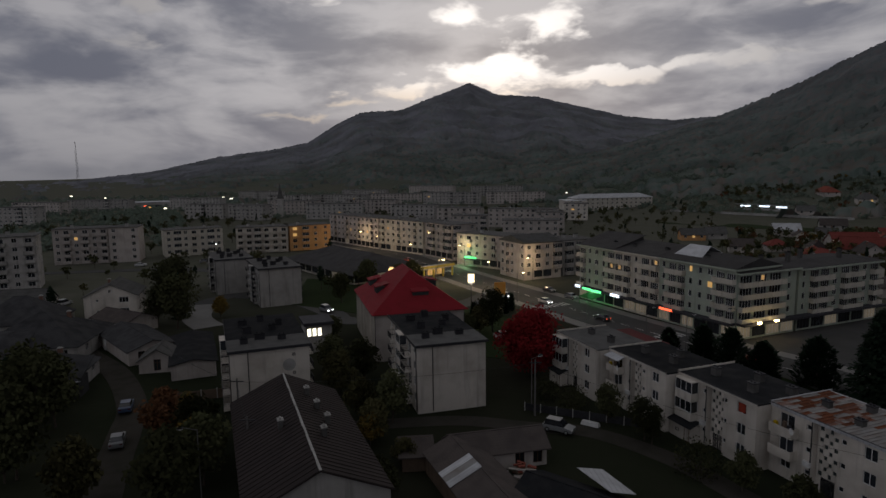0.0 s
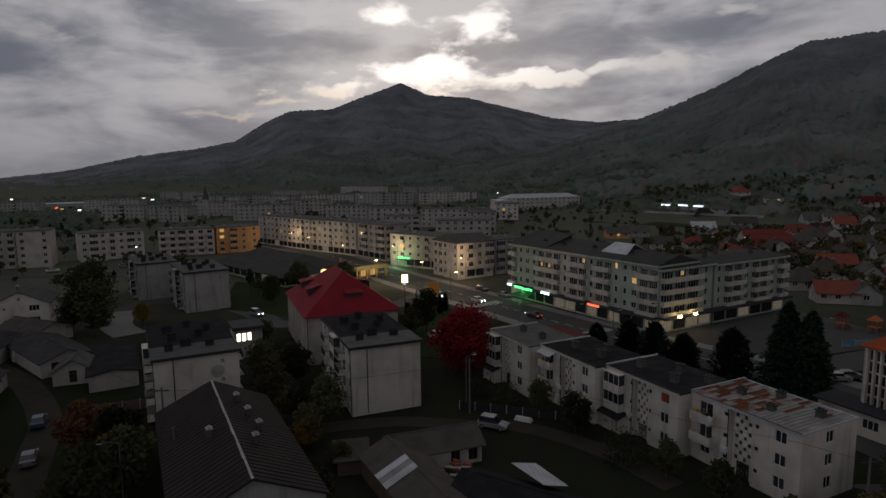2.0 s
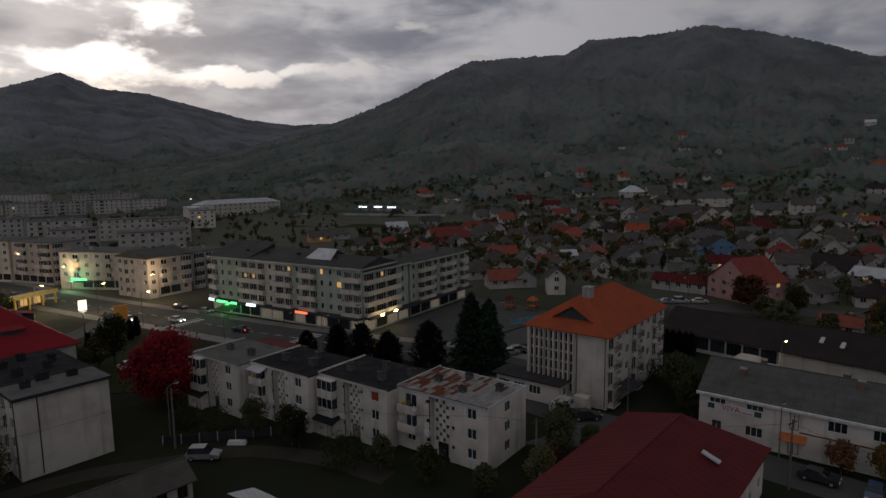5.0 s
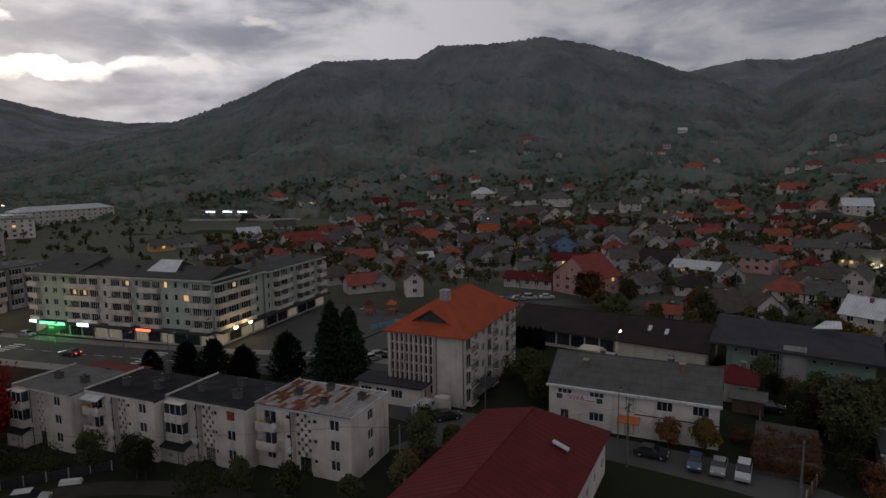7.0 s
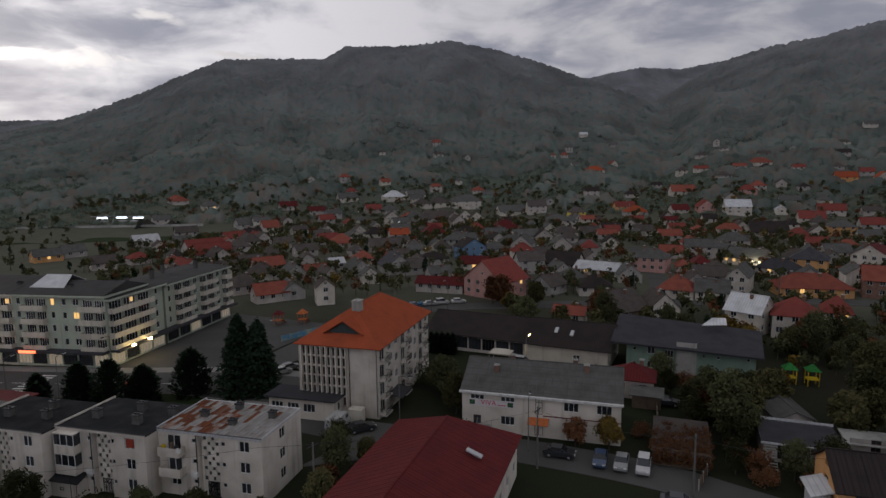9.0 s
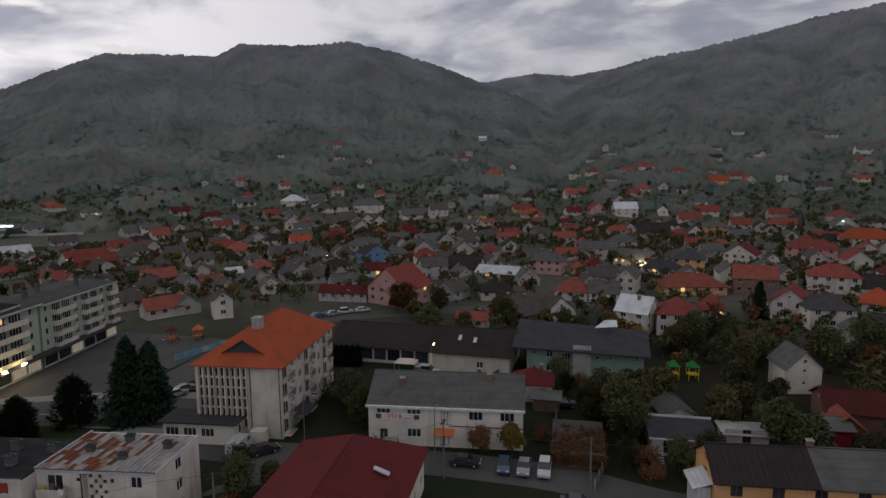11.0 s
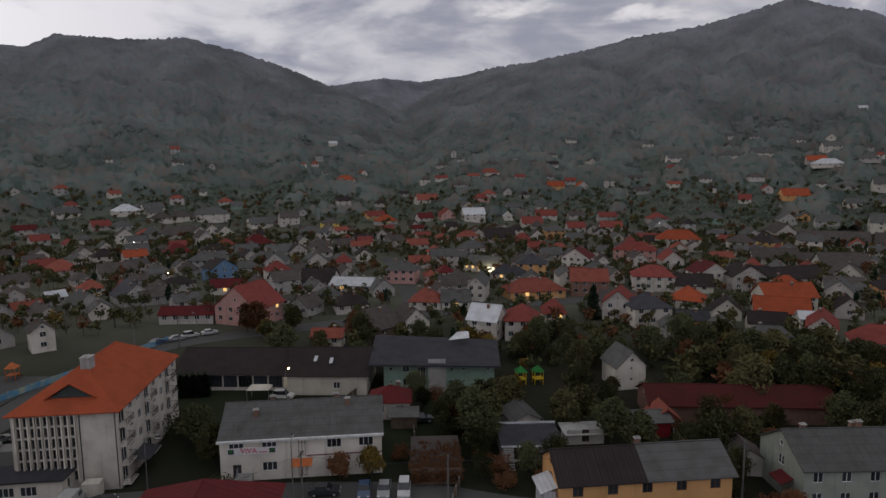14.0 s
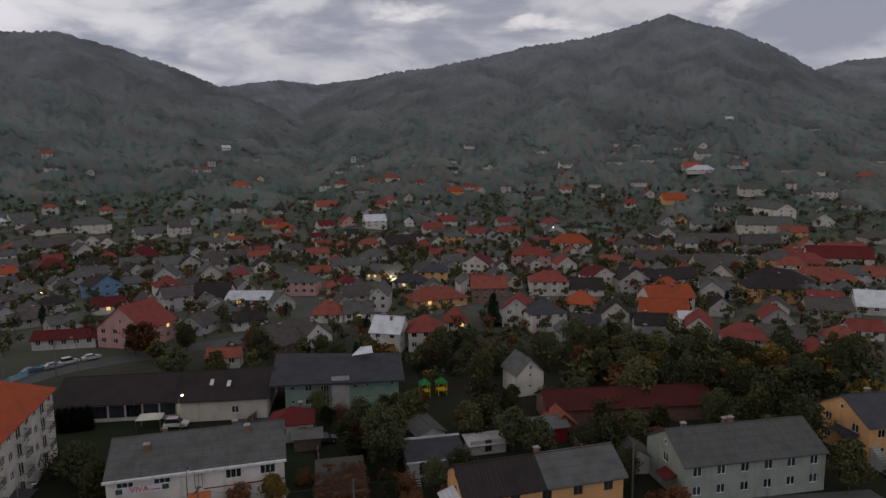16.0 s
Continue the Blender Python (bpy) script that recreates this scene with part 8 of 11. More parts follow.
house(404.3, 327.7, -31, 17.7, 13.0, 3.1, 4.7, WHITE, ZINC, "low white house with a pale zinc hipped roof", kind="hip", south="www", north="", east="ww", west="ww", chimneys=((0.2, 0.15),), group="village houses")
house(407.5, 306.8, -40, 10.7, 7.8, 3.1, 3.2, WHITE, GREYROOF, "low white house with a grey sheet gabled roof", south="ww", north="", east="w", west="w", chimneys=((-0.25, 0.1),), group="village houses")
house(368.3, 302.8, -28, 11.2, 9.4, 3.1, 3.6, GREYWALL, GREYROOF, "low grey house with a grey sheet hipped roof", kind="hip", south="www", north="", east="ww", west="ww", chimneys=((0.2, 0.15),), group="village houses")
house(336.6, 275.4, 44, 11.9, 10.1, 5.6, 3.9, WHITE, OLDTILE, "two-storey white house with a dark tile gabled roof", floors=2, south="www", north="", east="ww", west="ww", chimneys=((0.1, -0.12), (-0.3, 0.12)), group="village houses")
house(353.0, 271.7, -35, 11.4, 8.8, 3.1, 3.3, DUSTY, RUSTRED, "low dull beige house with a faded red tile hipped roof", kind="hip", south="www", north="", east="ww", west="ww", chimneys=((0.1, -0.12), (-0.3, 0.12)), group="village houses")
house(365.0, 317.2, -28, 12.5, 9.0, 3.1, 3.7, DUSTY, REDTILE, "low dull beige house with a red tile gabled roof", south="www", north="", east="ww", west="ww", chimneys=((0.2, 0.15),), group="village houses")
house(253.8, 202.8, -38, 10.2, 7.3, 5.6, 2.8, DUSTY, ORANGEROOF, "two-storey dull beige house with an orange tile gabled roof", floors=2, south="ww", north="", east="w", west="w", chimneys=((0.1, -0.12), (-0.3, 0.12)), group="village houses")
house(293.7, 253.4, 49, 11.9, 9.0, 3.1, 3.8, WHITE, GREYROOF, "low white house with a grey sheet gabled roof", south="www", north="", east="ww", west="ww", chimneys=((0.2, 0.15),), group="village houses")
house(232.4, 175.8, 44, 8.6, 6.8, 3.1, 2.4, CREAM, GREYROOF, "low cream house with a grey sheet gabled roof", south="ww", north="", east="w", west="w", chimneys=((0.1, -0.12), (-0.3, 0.12)), group="village houses")
house(226.3, 190.1, -40, 14.7, 8.8, 3.1, 3.4, DUSTY, OLDTILE, "low dull beige house with a dark tile gabled roof", south="www", north="", east="ww", west="ww", chimneys=((0.1, -0.12), (-0.3, 0.12)), group="village houses")
house(181.8, 147.3, 53, 14.4, 10.7, 3.1, 4.5, GREYWALL, SLATE, "low grey house with a dark slate gabled roof", south="wwww", north="", east="ww", west="ww", chimneys=((0.1, -0.12), (-0.3, 0.12)), group="village houses")
house(160.9, 142.0, 46, 8.9, 6.4, 3.1, 2.7, WHITE, GREYROOF, "low white house with a grey sheet gabled roof", south="ww", north="", east="w", west="w", chimneys=((-0.25, 0.1),), group="village houses")
house(236.2, 397.8, -18, 10.6, 6.9, 3.1, 3.0, DUSTY, GREYROOF, "low dull beige house with a grey sheet gabled roof", south="ww", north="", east="w", west="w", chimneys=(), group="village houses")
house(218.1, 340.6, -24, 13.0, 8.6, 3.1, 3.3, GREYWALL, OLDTILE, "low grey house with a dark tile gabled roof", south="www", north="", east="ww", west="ww", chimneys=((0.2, 0.15),), group="village houses")
house(176.3, 212.9, -29, 9.5, 8.5, 3.1, 3.1, DUSTY, OLDTILE, "low dull beige house with a dark tile hipped roof", kind="hip", south="ww", north="", east="ww", west="ww", chimneys=(), group="village houses")
house(195.6, 212.2, -19, 10.0, 6.8, 3.1, 2.7, DUSTY, OLDTILE, "low dull beige house with a dark tile gabled roof", south="ww", north="", east="w", west="w", chimneys=((-0.25, 0.1),), group="village houses")
house(210.6, 245.0, -31, 8.6, 5.6, 3.1, 2.4, GREYWALL, OLDTILE, "low grey house with a dark tile gabled roof", south="ww", north="", east="w", west="w", chimneys=((0.2, 0.15),), group="village houses")
house(247.9, 254.4, -23, 9.4, 5.8, 3.1, 2.5, DUSTY, OLDTILE, "low dull beige house with a dark tile gabled roof", south="ww", north="", east="w", west="w", chimneys=((0.2, 0.15),), group="village houses")
house(207.5, 191.3, -35, 7.3, 6.0, 3.1, 2.1, DUSTY, OLDTILE, "low dull beige house with a dark tile hipped roof", kind="hip", south="ww", north="", east="w", west="w", chimneys=((0.2, 0.15),), group="village houses")
house(364.5, 262.2, -45, 12.1, 7.6, 3.1, 3.3, DUSTY, OLDTILE, "low dull beige house with a dark tile gabled roof", south="www", north="", east="w", west="w", chimneys=(), group="village houses")
house(191.8, 143.8, 42, 9.4, 6.8, 3.1, 2.8, GREYWALL, OLDTILE, "low grey house with a dark tile gabled roof", south="www", north="", east="w", west="w", chimneys=(), group="village houses")
house(123.5, 301.7, -6, 11.5, 7.0, 3.1, 2.7, ORANGEWALL, GREYROOF, "low orange house with a grey sheet gabled roof, lights on", lit=((0, 1),), south="www", north="", east="w", west="w", chimneys=(), group="village houses")
house(180.8, 318.2, -8, 9.4, 7.0, 3.1, 2.9, GREYWALL, ZINC, "low grey house with a pale zinc gabled roof", south="ww", north="", east="w", west="w", chimneys=((0.2, 0.15),), group="village houses")
house(168.0, 243.1, -23, 15.5, 10.3, 3.1, 4.3, DUSTY, REDTILE, "low dull beige house with a red tile gabled roof", south="www", north="", east="ww", west="ww", chimneys=(), group="village houses")
house(137.0, 306.6, -1, 9.9, 6.5, 3.1, 2.9, GREYWALL, GREYROOF, "low grey house with a grey sheet gabled roof", south="ww", north="", east="w", west="w", chimneys=((-0.25, 0.1),), group="village houses")
house(285.2, 451.0, -10, 10.9, 8.4, 3.1, 3.2, DUSTY, RUSTRED, "low dull beige house with a faded red tile hipped roof", kind="hip", south="ww", north="", east="ww", west="ww", chimneys=(), group="village houses")
house(288.0, 416.2, -13, 9.5, 7.2, 3.1, 2.5, WHITE, GREYROOF, "low white house with a grey sheet hipped roof, lights on", lit=((0, 1),), kind="hip", south="ww", north="", east="w", west="w", chimneys=(), group="village houses")
house(271.2, 336.1, -24, 10.6, 6.8, 5.6, 2.7, WHITE, GREYROOF, "two-storey white house with a grey sheet gabled roof", floors=2, south="ww", north="", east="w", west="w", chimneys=((0.1, -0.12), (-0.3, 0.12)), group="village houses")
house(125.8, 256.5, -18, 9.2, 6.4, 3.1, 2.7, DUSTY, OLDTILE, "low dull beige house with a dark tile gabled roof", south="ww", north="", east="w", west="w", chimneys=(), group="village houses")
house(159.9, 206.0, -29, 9.2, 6.5, 3.1, 2.4, DUSTY, OLDTILE, "low dull beige house with a dark tile gabled roof", south="www", north="", east="w", west="w", chimneys=(), group="village houses")
house(141.4, 257.5, -7, 8.5, 6.6, 3.1, 2.1, DUSTY, REDTILE, "low dull beige house with a red tile hipped roof", kind="hip", south="ww", north="", east="w", west="w", chimneys=(), group="village houses")

# ---- the first rows of village houses ----
OCHRE = mat("ochre_render", (0.50, 0.31, 0.13), (0.36, 0.22, 0.10), 0.4, 6, streak=0.3)
house(164.3, 92.9, -10, 13.0, 15.0, 5.7, 6.0, PINK, REDTILE, "two-storey pink house with a steep red roof and a broad gable", "gable", south="ww", north="ww", east="", west="wwww", floors=2, chimneys=((0.2, 0.15),), lit=((1, 1),), group="village houses")
house(160.1, 110.5, -76, 15.8, 6.0, 3.1, 1.8, DUSTY, MAROON, "long low outbuilding with a dark red sheet roof", "gable", south="wwwww", north="", east="ww", west="ww", floors=1, chimneys=((0.2, 0.15),), group="village houses")
house(176.1, 80.4, -9, 9.0, 7.8, 3.1, 3.0, GREYWALL, OLDTILE, "low grey house with an old tiled gable", "gable", south="ww", north="ww", east="", west="ww", floors=1, chimneys=((-0.25, 0.1), (0.1, -0.12)), group="village houses")
house(181.9, 67.5, -62, 10.1, 9.0, 3.1, 3.2, DUSTY, BROWNROOF, "low beige house with a brown hipped roof", "hip", south="www", north="", east="ww", west="ww", floors=1, chimneys=((-0.25, 0.1), (0.1, -0.12)), group="village houses")
house(213.8, 77.7, -90, 15.7, 10.0, 3.1, 2.2, WHITE, ZINC, "low white house with a broad pale zinc roof", "gable", south="wwwww", north="", east="ww", west="ww", floors=1, chimneys=((0.2, 0.15),), lit=((0, 1),), group="village houses")
house(157.3, 51.9, -30, 9.0, 14.0, 3.1, 4.2, WOOD, OLDTILE, "open timber barn with a steep grey gable", "gable", south="ww", north="ww", east="", west="wwww", floors=1, chimneys=((-0.25, 0.1), (0.1, -0.12)), group="village houses")
house(143.4, 59.4, -80, 7.7, 5.0, 3.1, 1.6, CREAM, RUSTRED, "small cream hut with a faded red roof", "gable", south="ww", north="", east="ww", west="ww", floors=1, chimneys=((0.2, 0.15),), group="village houses")
house(234.2, 64.6, -90, 12.2, 9.0, 5.7, 3.2, PINK, GREYROOF, "two-storey salmon pink house with a grey hipped roof", "hip", south="wwww", north="", east="ww", west="ww", floors=2, chimneys=((-0.25, 0.1), (0.1, -0.12)), group="village houses")
house(227.6, 141.9, 58, 9.0, 11.2, 5.7, 3.4, BLUEWALL, BROWNROOF, "bright blue gabled house with pale roof edges", "gable", south="ww", north="ww", east="", west="www", floors=2, chimneys=((0.2, 0.15),), group="village houses")
house(201.9, 123.5, -66, 10.2, 7.0, 3.1, 2.4, CREAM, MAROON, "low cream house with a maroon roof and a lit window", "gable", south="www", north="", east="ww", west="ww", floors=1, chimneys=((0.2, 0.15),), lit=((0, 1),), group="village houses")
house(249.3, 126.6, 16, 11.0, 8.7, 5.7, 3.6, DUSTY, GREYROOF, "two-storey beige house with a pale grey gabled roof", "gable", south="ww", north="ww", east="", west="ww", floors=2, chimneys=((0.2, 0.15),), group="village houses")
house(248.3, 160.6, -71, 15.1, 11.0, 5.7, 3.4, GREYWALL, GREYROOF, "two-storey grey house with balconies and a pale roof", "hip", south="wwwww", north="", east="ww", west="ww", floors=2, chimneys=((-0.25, 0.1), (0.1, -0.12)), group="village houses")
house(219.9, 94.0, -86, 13.1, 10.0, 3.1, 4.2, DUSTY, BROWNROOF, "low house under a broad dark gabled roof, lights on", "gable", south="wwww", north="", east="ww", west="ww", floors=1, chimneys=((0.2, 0.15),), lit=((0, 1),), group="village houses")
house(158.5, 20.4, -104, 8.0, 8.0, 5.7, 3.4, WHITE, ZINC, "white two-storey house with a bright pale sheet roof", "gable", south="ww", north="", east="ww", west="ww", floors=2, chimneys=((-0.25, 0.1), (0.1, -0.12)), group="village houses")
house(160.8, 11.2, -83, 9.3, 10.0, 5.7, 3.4, WHITE, REDTILE, "white two-storey house with a red hipped roof", "hip", south="www", north="", east="ww", west="ww", floors=2, chimneys=((0.2, 0.15),), group="village houses")
house(181.4, 3.5, -84, 6.4, 9.0, 3.1, 3.4, CREAM, REDTILE, "low cream wing with a red hipped roof", "hip", south="ww", north="", east="ww", west="ww", floors=1, chimneys=((0.2, 0.15),), lit=((0, 1),), group="village houses")
house(163.1, 42.9, 37, 9.0, 8.2, 3.1, 3.8, WHITE, OLDTILE, "small white house with a steep tiled gable", "gable", south="ww", north="ww", east="", west="ww", floors=1, chimneys=((-0.25, 0.1), (0.1, -0.12)), group="village houses")
house(190.9, 44.5, -86, 10.3, 9.0, 3.1, 3.6, WHITE, RUSTRED, "long white house with a faded red roof", "hip", south="www", north="", east="ww", west="ww", floors=1, chimneys=((-0.25, 0.1), (0.1, -0.12)), group="village houses")
house(191.8, 34.9, -80, 9.1, 8.6, 3.1, 3.0, WHITE, GREYROOF, "white house end with a grey sheet roof, a window lit", "gable", south="www", north="", east="ww", west="ww", floors=1, chimneys=((-0.25, 0.1), (0.1, -0.12)), lit=((0, 1),), group="village houses")
house(209.6, 30.1, 0, 14.0, 6.0, 5.7, 2.9, WHITE, GREYROOF, "white two-storey house with a long grey gabled roof", "gable", south="ww", north="ww", east="", west="ww", floors=2, chimneys=((0.2, 0.15),), group="village houses")
house(268.2, 35.8, -112, 15.5, 11.0, 3.1, 3.6, WHITE, GREYROOF, "white house with a floodlit porch and grey roof", "gable", south="wwwww", north="", east="ww", west="ww", floors=1, chimneys=((0.2, 0.15),), lit=((0, 0), (0, 1), (0, 2)), group="village houses")
house(258.8, 14.5, -91, 12.0, 11.0, 5.7, 3.6, ORANGEWALL, SLATE, "two-storey orange brick house with a dark hipped roof", "hip", south="www", north="", east="ww", west="ww", floors=2, chimneys=((0.2, 0.15),), group="village houses")
house(214.3, 11.4, -66, 20.2, 11.0, 3.1, 3.6, ORANGEWALL, RUSTRED, "long orange house with a rusty hipped roof", "hip", south="wwwww", north="", east="ww", west="ww", floors=1, chimneys=((-0.25, 0.1), (0.1, -0.12)), lit=((0, 1),), group="village houses")
house(245.9, 22.7, -111, 13.6, 8.0, 3.1, 3.2, DUSTY, SLATE, "low house with a dark hipped roof and a glowing window", "hip", south="wwww", north="", east="ww", west="ww", floors=1, chimneys=((-0.25, 0.1), (0.1, -0.12)), lit=((0, 1),), group="village houses")
house(279.7, -5.0, -15, 11.0, 12.2, 5.7, 4.0, WHITE, MAROON, "white two-storey house with a maroon gabled roof", "gable", south="ww", north="ww", east="", west="wwww", floors=2, chimneys=((-0.25, 0.1), (0.1, -0.12)), group="village houses")
house(221.7, -7.9, -86, 12.7, 10.0, 5.7, 3.6, BRICK, RUSTRED, "two-storey brick house with a worn red roof", "gable", south="wwww", north="", east="ww", west="ww", floors=2, chimneys=((0.2, 0.15),), group="village houses")
house(309.7, -32.7, -102, 19.2, 11.0, 5.7, 3.6, PINK, REDTILE, "pinkish two-storey house with a red hipped roof and terrace", "hip", south="wwwww", north="", east="ww", west="ww", floors=2, chimneys=((0.2, 0.15),), group="village houses")
house(361.8, -61.1, -92, 23.1, 12.0, 5.7, 4.6, CREAM, ORANGEROOF, "cream villa with a broad orange hipped roof", "hip", south="wwwww", north="", east="ww", west="ww", floors=2, chimneys=((0.2, 0.15),), group="village houses")
house(234.8, -31.4, -90, 14.5, 11.0, 5.7, 3.4, WHITE, REDTILE, "white two-storey house with a crimson hipped roof", "hip", south="wwww", north="", east="ww", west="ww", floors=2, chimneys=((0.2, 0.15),), group="village houses")
house(206.6, -38.8, -109, 10.1, 10.0, 3.1, 3.8, CREAM, ORANGEROOF, "low cream house with a vivid orange hipped roof", "hip", south="www", north="", east="ww", west="ww", floors=1, chimneys=((0.2, 0.15),), group="village houses")
house(181.3, -23.0, -72, 10.9, 10.0, 5.7, 3.4, WHITE, SLATE, "white two-storey house with loggias and a slate roof", "hip", south="www", north="", east="ww", west="ww", floors=2, chimneys=((-0.25, 0.1), (0.1, -0.12)), group="village houses")
house(186.4, -15.9, -9, 10.0, 8.7, 5.7, 3.6, DUSTY, REDTILE, "beige two-storey house with a red gabled roof", "gable", south="ww", north="ww", east="", west="ww", floors=2, chimneys=((0.2, 0.15),), group="village houses")
house(203.0, -66.4, -78, 15.8, 9.0, 5.7, 3.6, CREAM, ORANGEROOF, "cream two-storey house with a large orange gabled roof", "gable", south="wwwww", north="", east="ww", west="ww", floors=2, chimneys=((-0.25, 0.1), (0.1, -0.12)), group="village houses")
house(253.2, -83.2, -63, 26.6, 10.0, 3.1, 3.8, WHITE, BROWNROOF, "long white house with a dark brown roof", "gable", south="wwwww", north="", east="ww", west="ww", floors=1, chimneys=((0.2, 0.15),), group="village houses")
house(240.0, -64.0, 11, 11.0, 11.8, 5.7, 3.8, DUSTY, BROWNROOF, "beige gabled house with a brown roof", "gable", south="ww", north="ww", east="", west="www", floors=2, chimneys=((-0.25, 0.1), (0.1, -0.12)), group="village houses")
house(235.8, -119.4, -151, 21.4, 11.0, 5.7, 3.8, OCHRE, BROWNROOF, "ochre two-storey house with wooden balconies and a brown roof", "hip", south="wwwww", north="", east="ww", west="ww", floors=2, chimneys=((0.2, 0.15),), lit=((1, 1),), group="village houses")
house(311.3, -167.5, -91, 17.8, 12.0, 3.1, 4.4, CREAM, REDTILE, "low cream hall with a red roof", "gable", south="wwwww", north="", east="ww", west="ww", floors=1, chimneys=((-0.25, 0.1), (0.1, -0.12)), group="village houses")
house(314.2, -188.5, -86, 22.2, 13.0, 5.7, 4.6, CREAM, REDTILE, "long cream hall with a dull red roof", "gable", south="wwwww", north="", east="ww", west="ww", floors=2, chimneys=((-0.25, 0.1), (0.1, -0.12)), group="village houses")
house(465.2, -222.8, 177, 64.6, 13.0, 5.7, 4.4, CREAM, GREYROOF, "tall cream hall with narrow windows and a pink gable", "gable", south="wwwww", north="", east="ww", west="ww", floors=2, chimneys=((-0.25, 0.1), (0.1, -0.12)), group="village houses")
house(526.6, -298.8, -112, 17.8, 11.0, 5.7, 3.8, WHITE, GREYROOF, "white two-storey house with a grey gabled roof", "gable", south="wwwww", north="", east="ww", west="ww", floors=2, chimneys=((-0.25, 0.1), (0.1, -0.12)), group="village houses")
house(245.1, -52.9, 16, 11.0, 12.1, 5.7, 3.8, WHITE, MAROON, "white gabled house with a maroon roof", "gable", south="ww", north="ww", east="", west="wwww", floors=2, chimneys=((0.2, 0.15),), group="village houses")
house(353.4, -103.7, -134, 14.6, 10.0, 5.7, 3.4, OCHRE, BROWNROOF, "ochre house with lit upper windows", "hip", south="wwww", north="", east="ww", west="ww", floors=2, chimneys=((-0.25, 0.1), (0.1, -0.12)), lit=((1, 1),), group="village houses")

# ---- the rest of the village, house by house ----
PLACED = [(o.location.x, o.location.y) for o in scene.objects if o.parent is None and o.type == "EMPTY"]
LANES = [(p.x, p.y) for p in smooth_line(EAST_ROAD, 8)] + [(p.x, p.y) for p in smooth_line([(178, 48), (200, 52), (226, 61), (262, 74), (300, 92)], 8)]
VRNG = random.Random(17)
SKINS = ((DUSTY, "dull beige"), (GREYWALL, "grey"), (CREAM, "cream"), (WHITE, "white"), (DUSTY, "dull beige"))
TOPS = ((OLDTILE, "dark tile"), (GREYROOF, "grey sheet"), (RUSTRED, "faded red tile"), (BROWNROOF, "brown sheet"), (OLDTILE, "dark tile"), (GREYROOF, "grey sheet"), (REDTILE, "red tile"))


def infill(n, az0, az1, r0, r1, gap, far=None):
    done = tries = 0
    while done < n and tries < n * 60:
        tries += 1
        az, r = radians(VRNG.uniform(az0, az1)), math.sqrt(VRNG.uniform(r0 ** 2, r1 ** 2))
        x, y = r * math.sin(az), r * math.cos(az)
        if 125 < x < 275 and 305 < y < 470:
            continue
        if min((x - a) ** 2 + (y - b) ** 2 for a, b in PLACED) < gap * gap or min((x - a) ** 2 + (y - b) ** 2 for a, b in LANES) < 100:
            continue
        w, d = VRNG.uniform(8, 13), VRNG.uniform(6, 8.5)
        (wm, wn), (rm, rn) = VRNG.choice(SKINS), VRNG.choice(TOPS)
        kind = VRNG.choice(("gable", "gable", "hip"))
        fl = 2 if VRNG.random() < 0.2 else 1
        if far is not None:
            far.append((x, y, -math.degrees(az) + VRNG.choice((0, 90)) + VRNG.uniform(0, 25), w, d, 3.0 if fl == 1 else 5.4, d * VRNG.uniform(0.34, 0.46), SKINS.index((wm, wn)), TOPS.index((rm, rn)), kind, fl))
            PLACED.append((x, y))
            done += 1
            continue
        house(x, y, -math.degrees(az) + VRNG.choice((0, 90)) + VRNG.uniform(0, 25), w, d, 3.0 if fl == 1 else 5.4, d * VRNG.uniform(0.34, 0.46), wm, rm,
              ("two-storey" if fl == 2 else "small") + " " + wn + " house with a " + rn + (" hipped" if kind == "hip" else " gabled") + " roof",
              kind, "ww", "w", "", "w", fl, chimneys=((VRNG.uniform(-0.3, 0.3), 0.1),), group="village houses")
        PLACED.append((x, y))
        done += 1


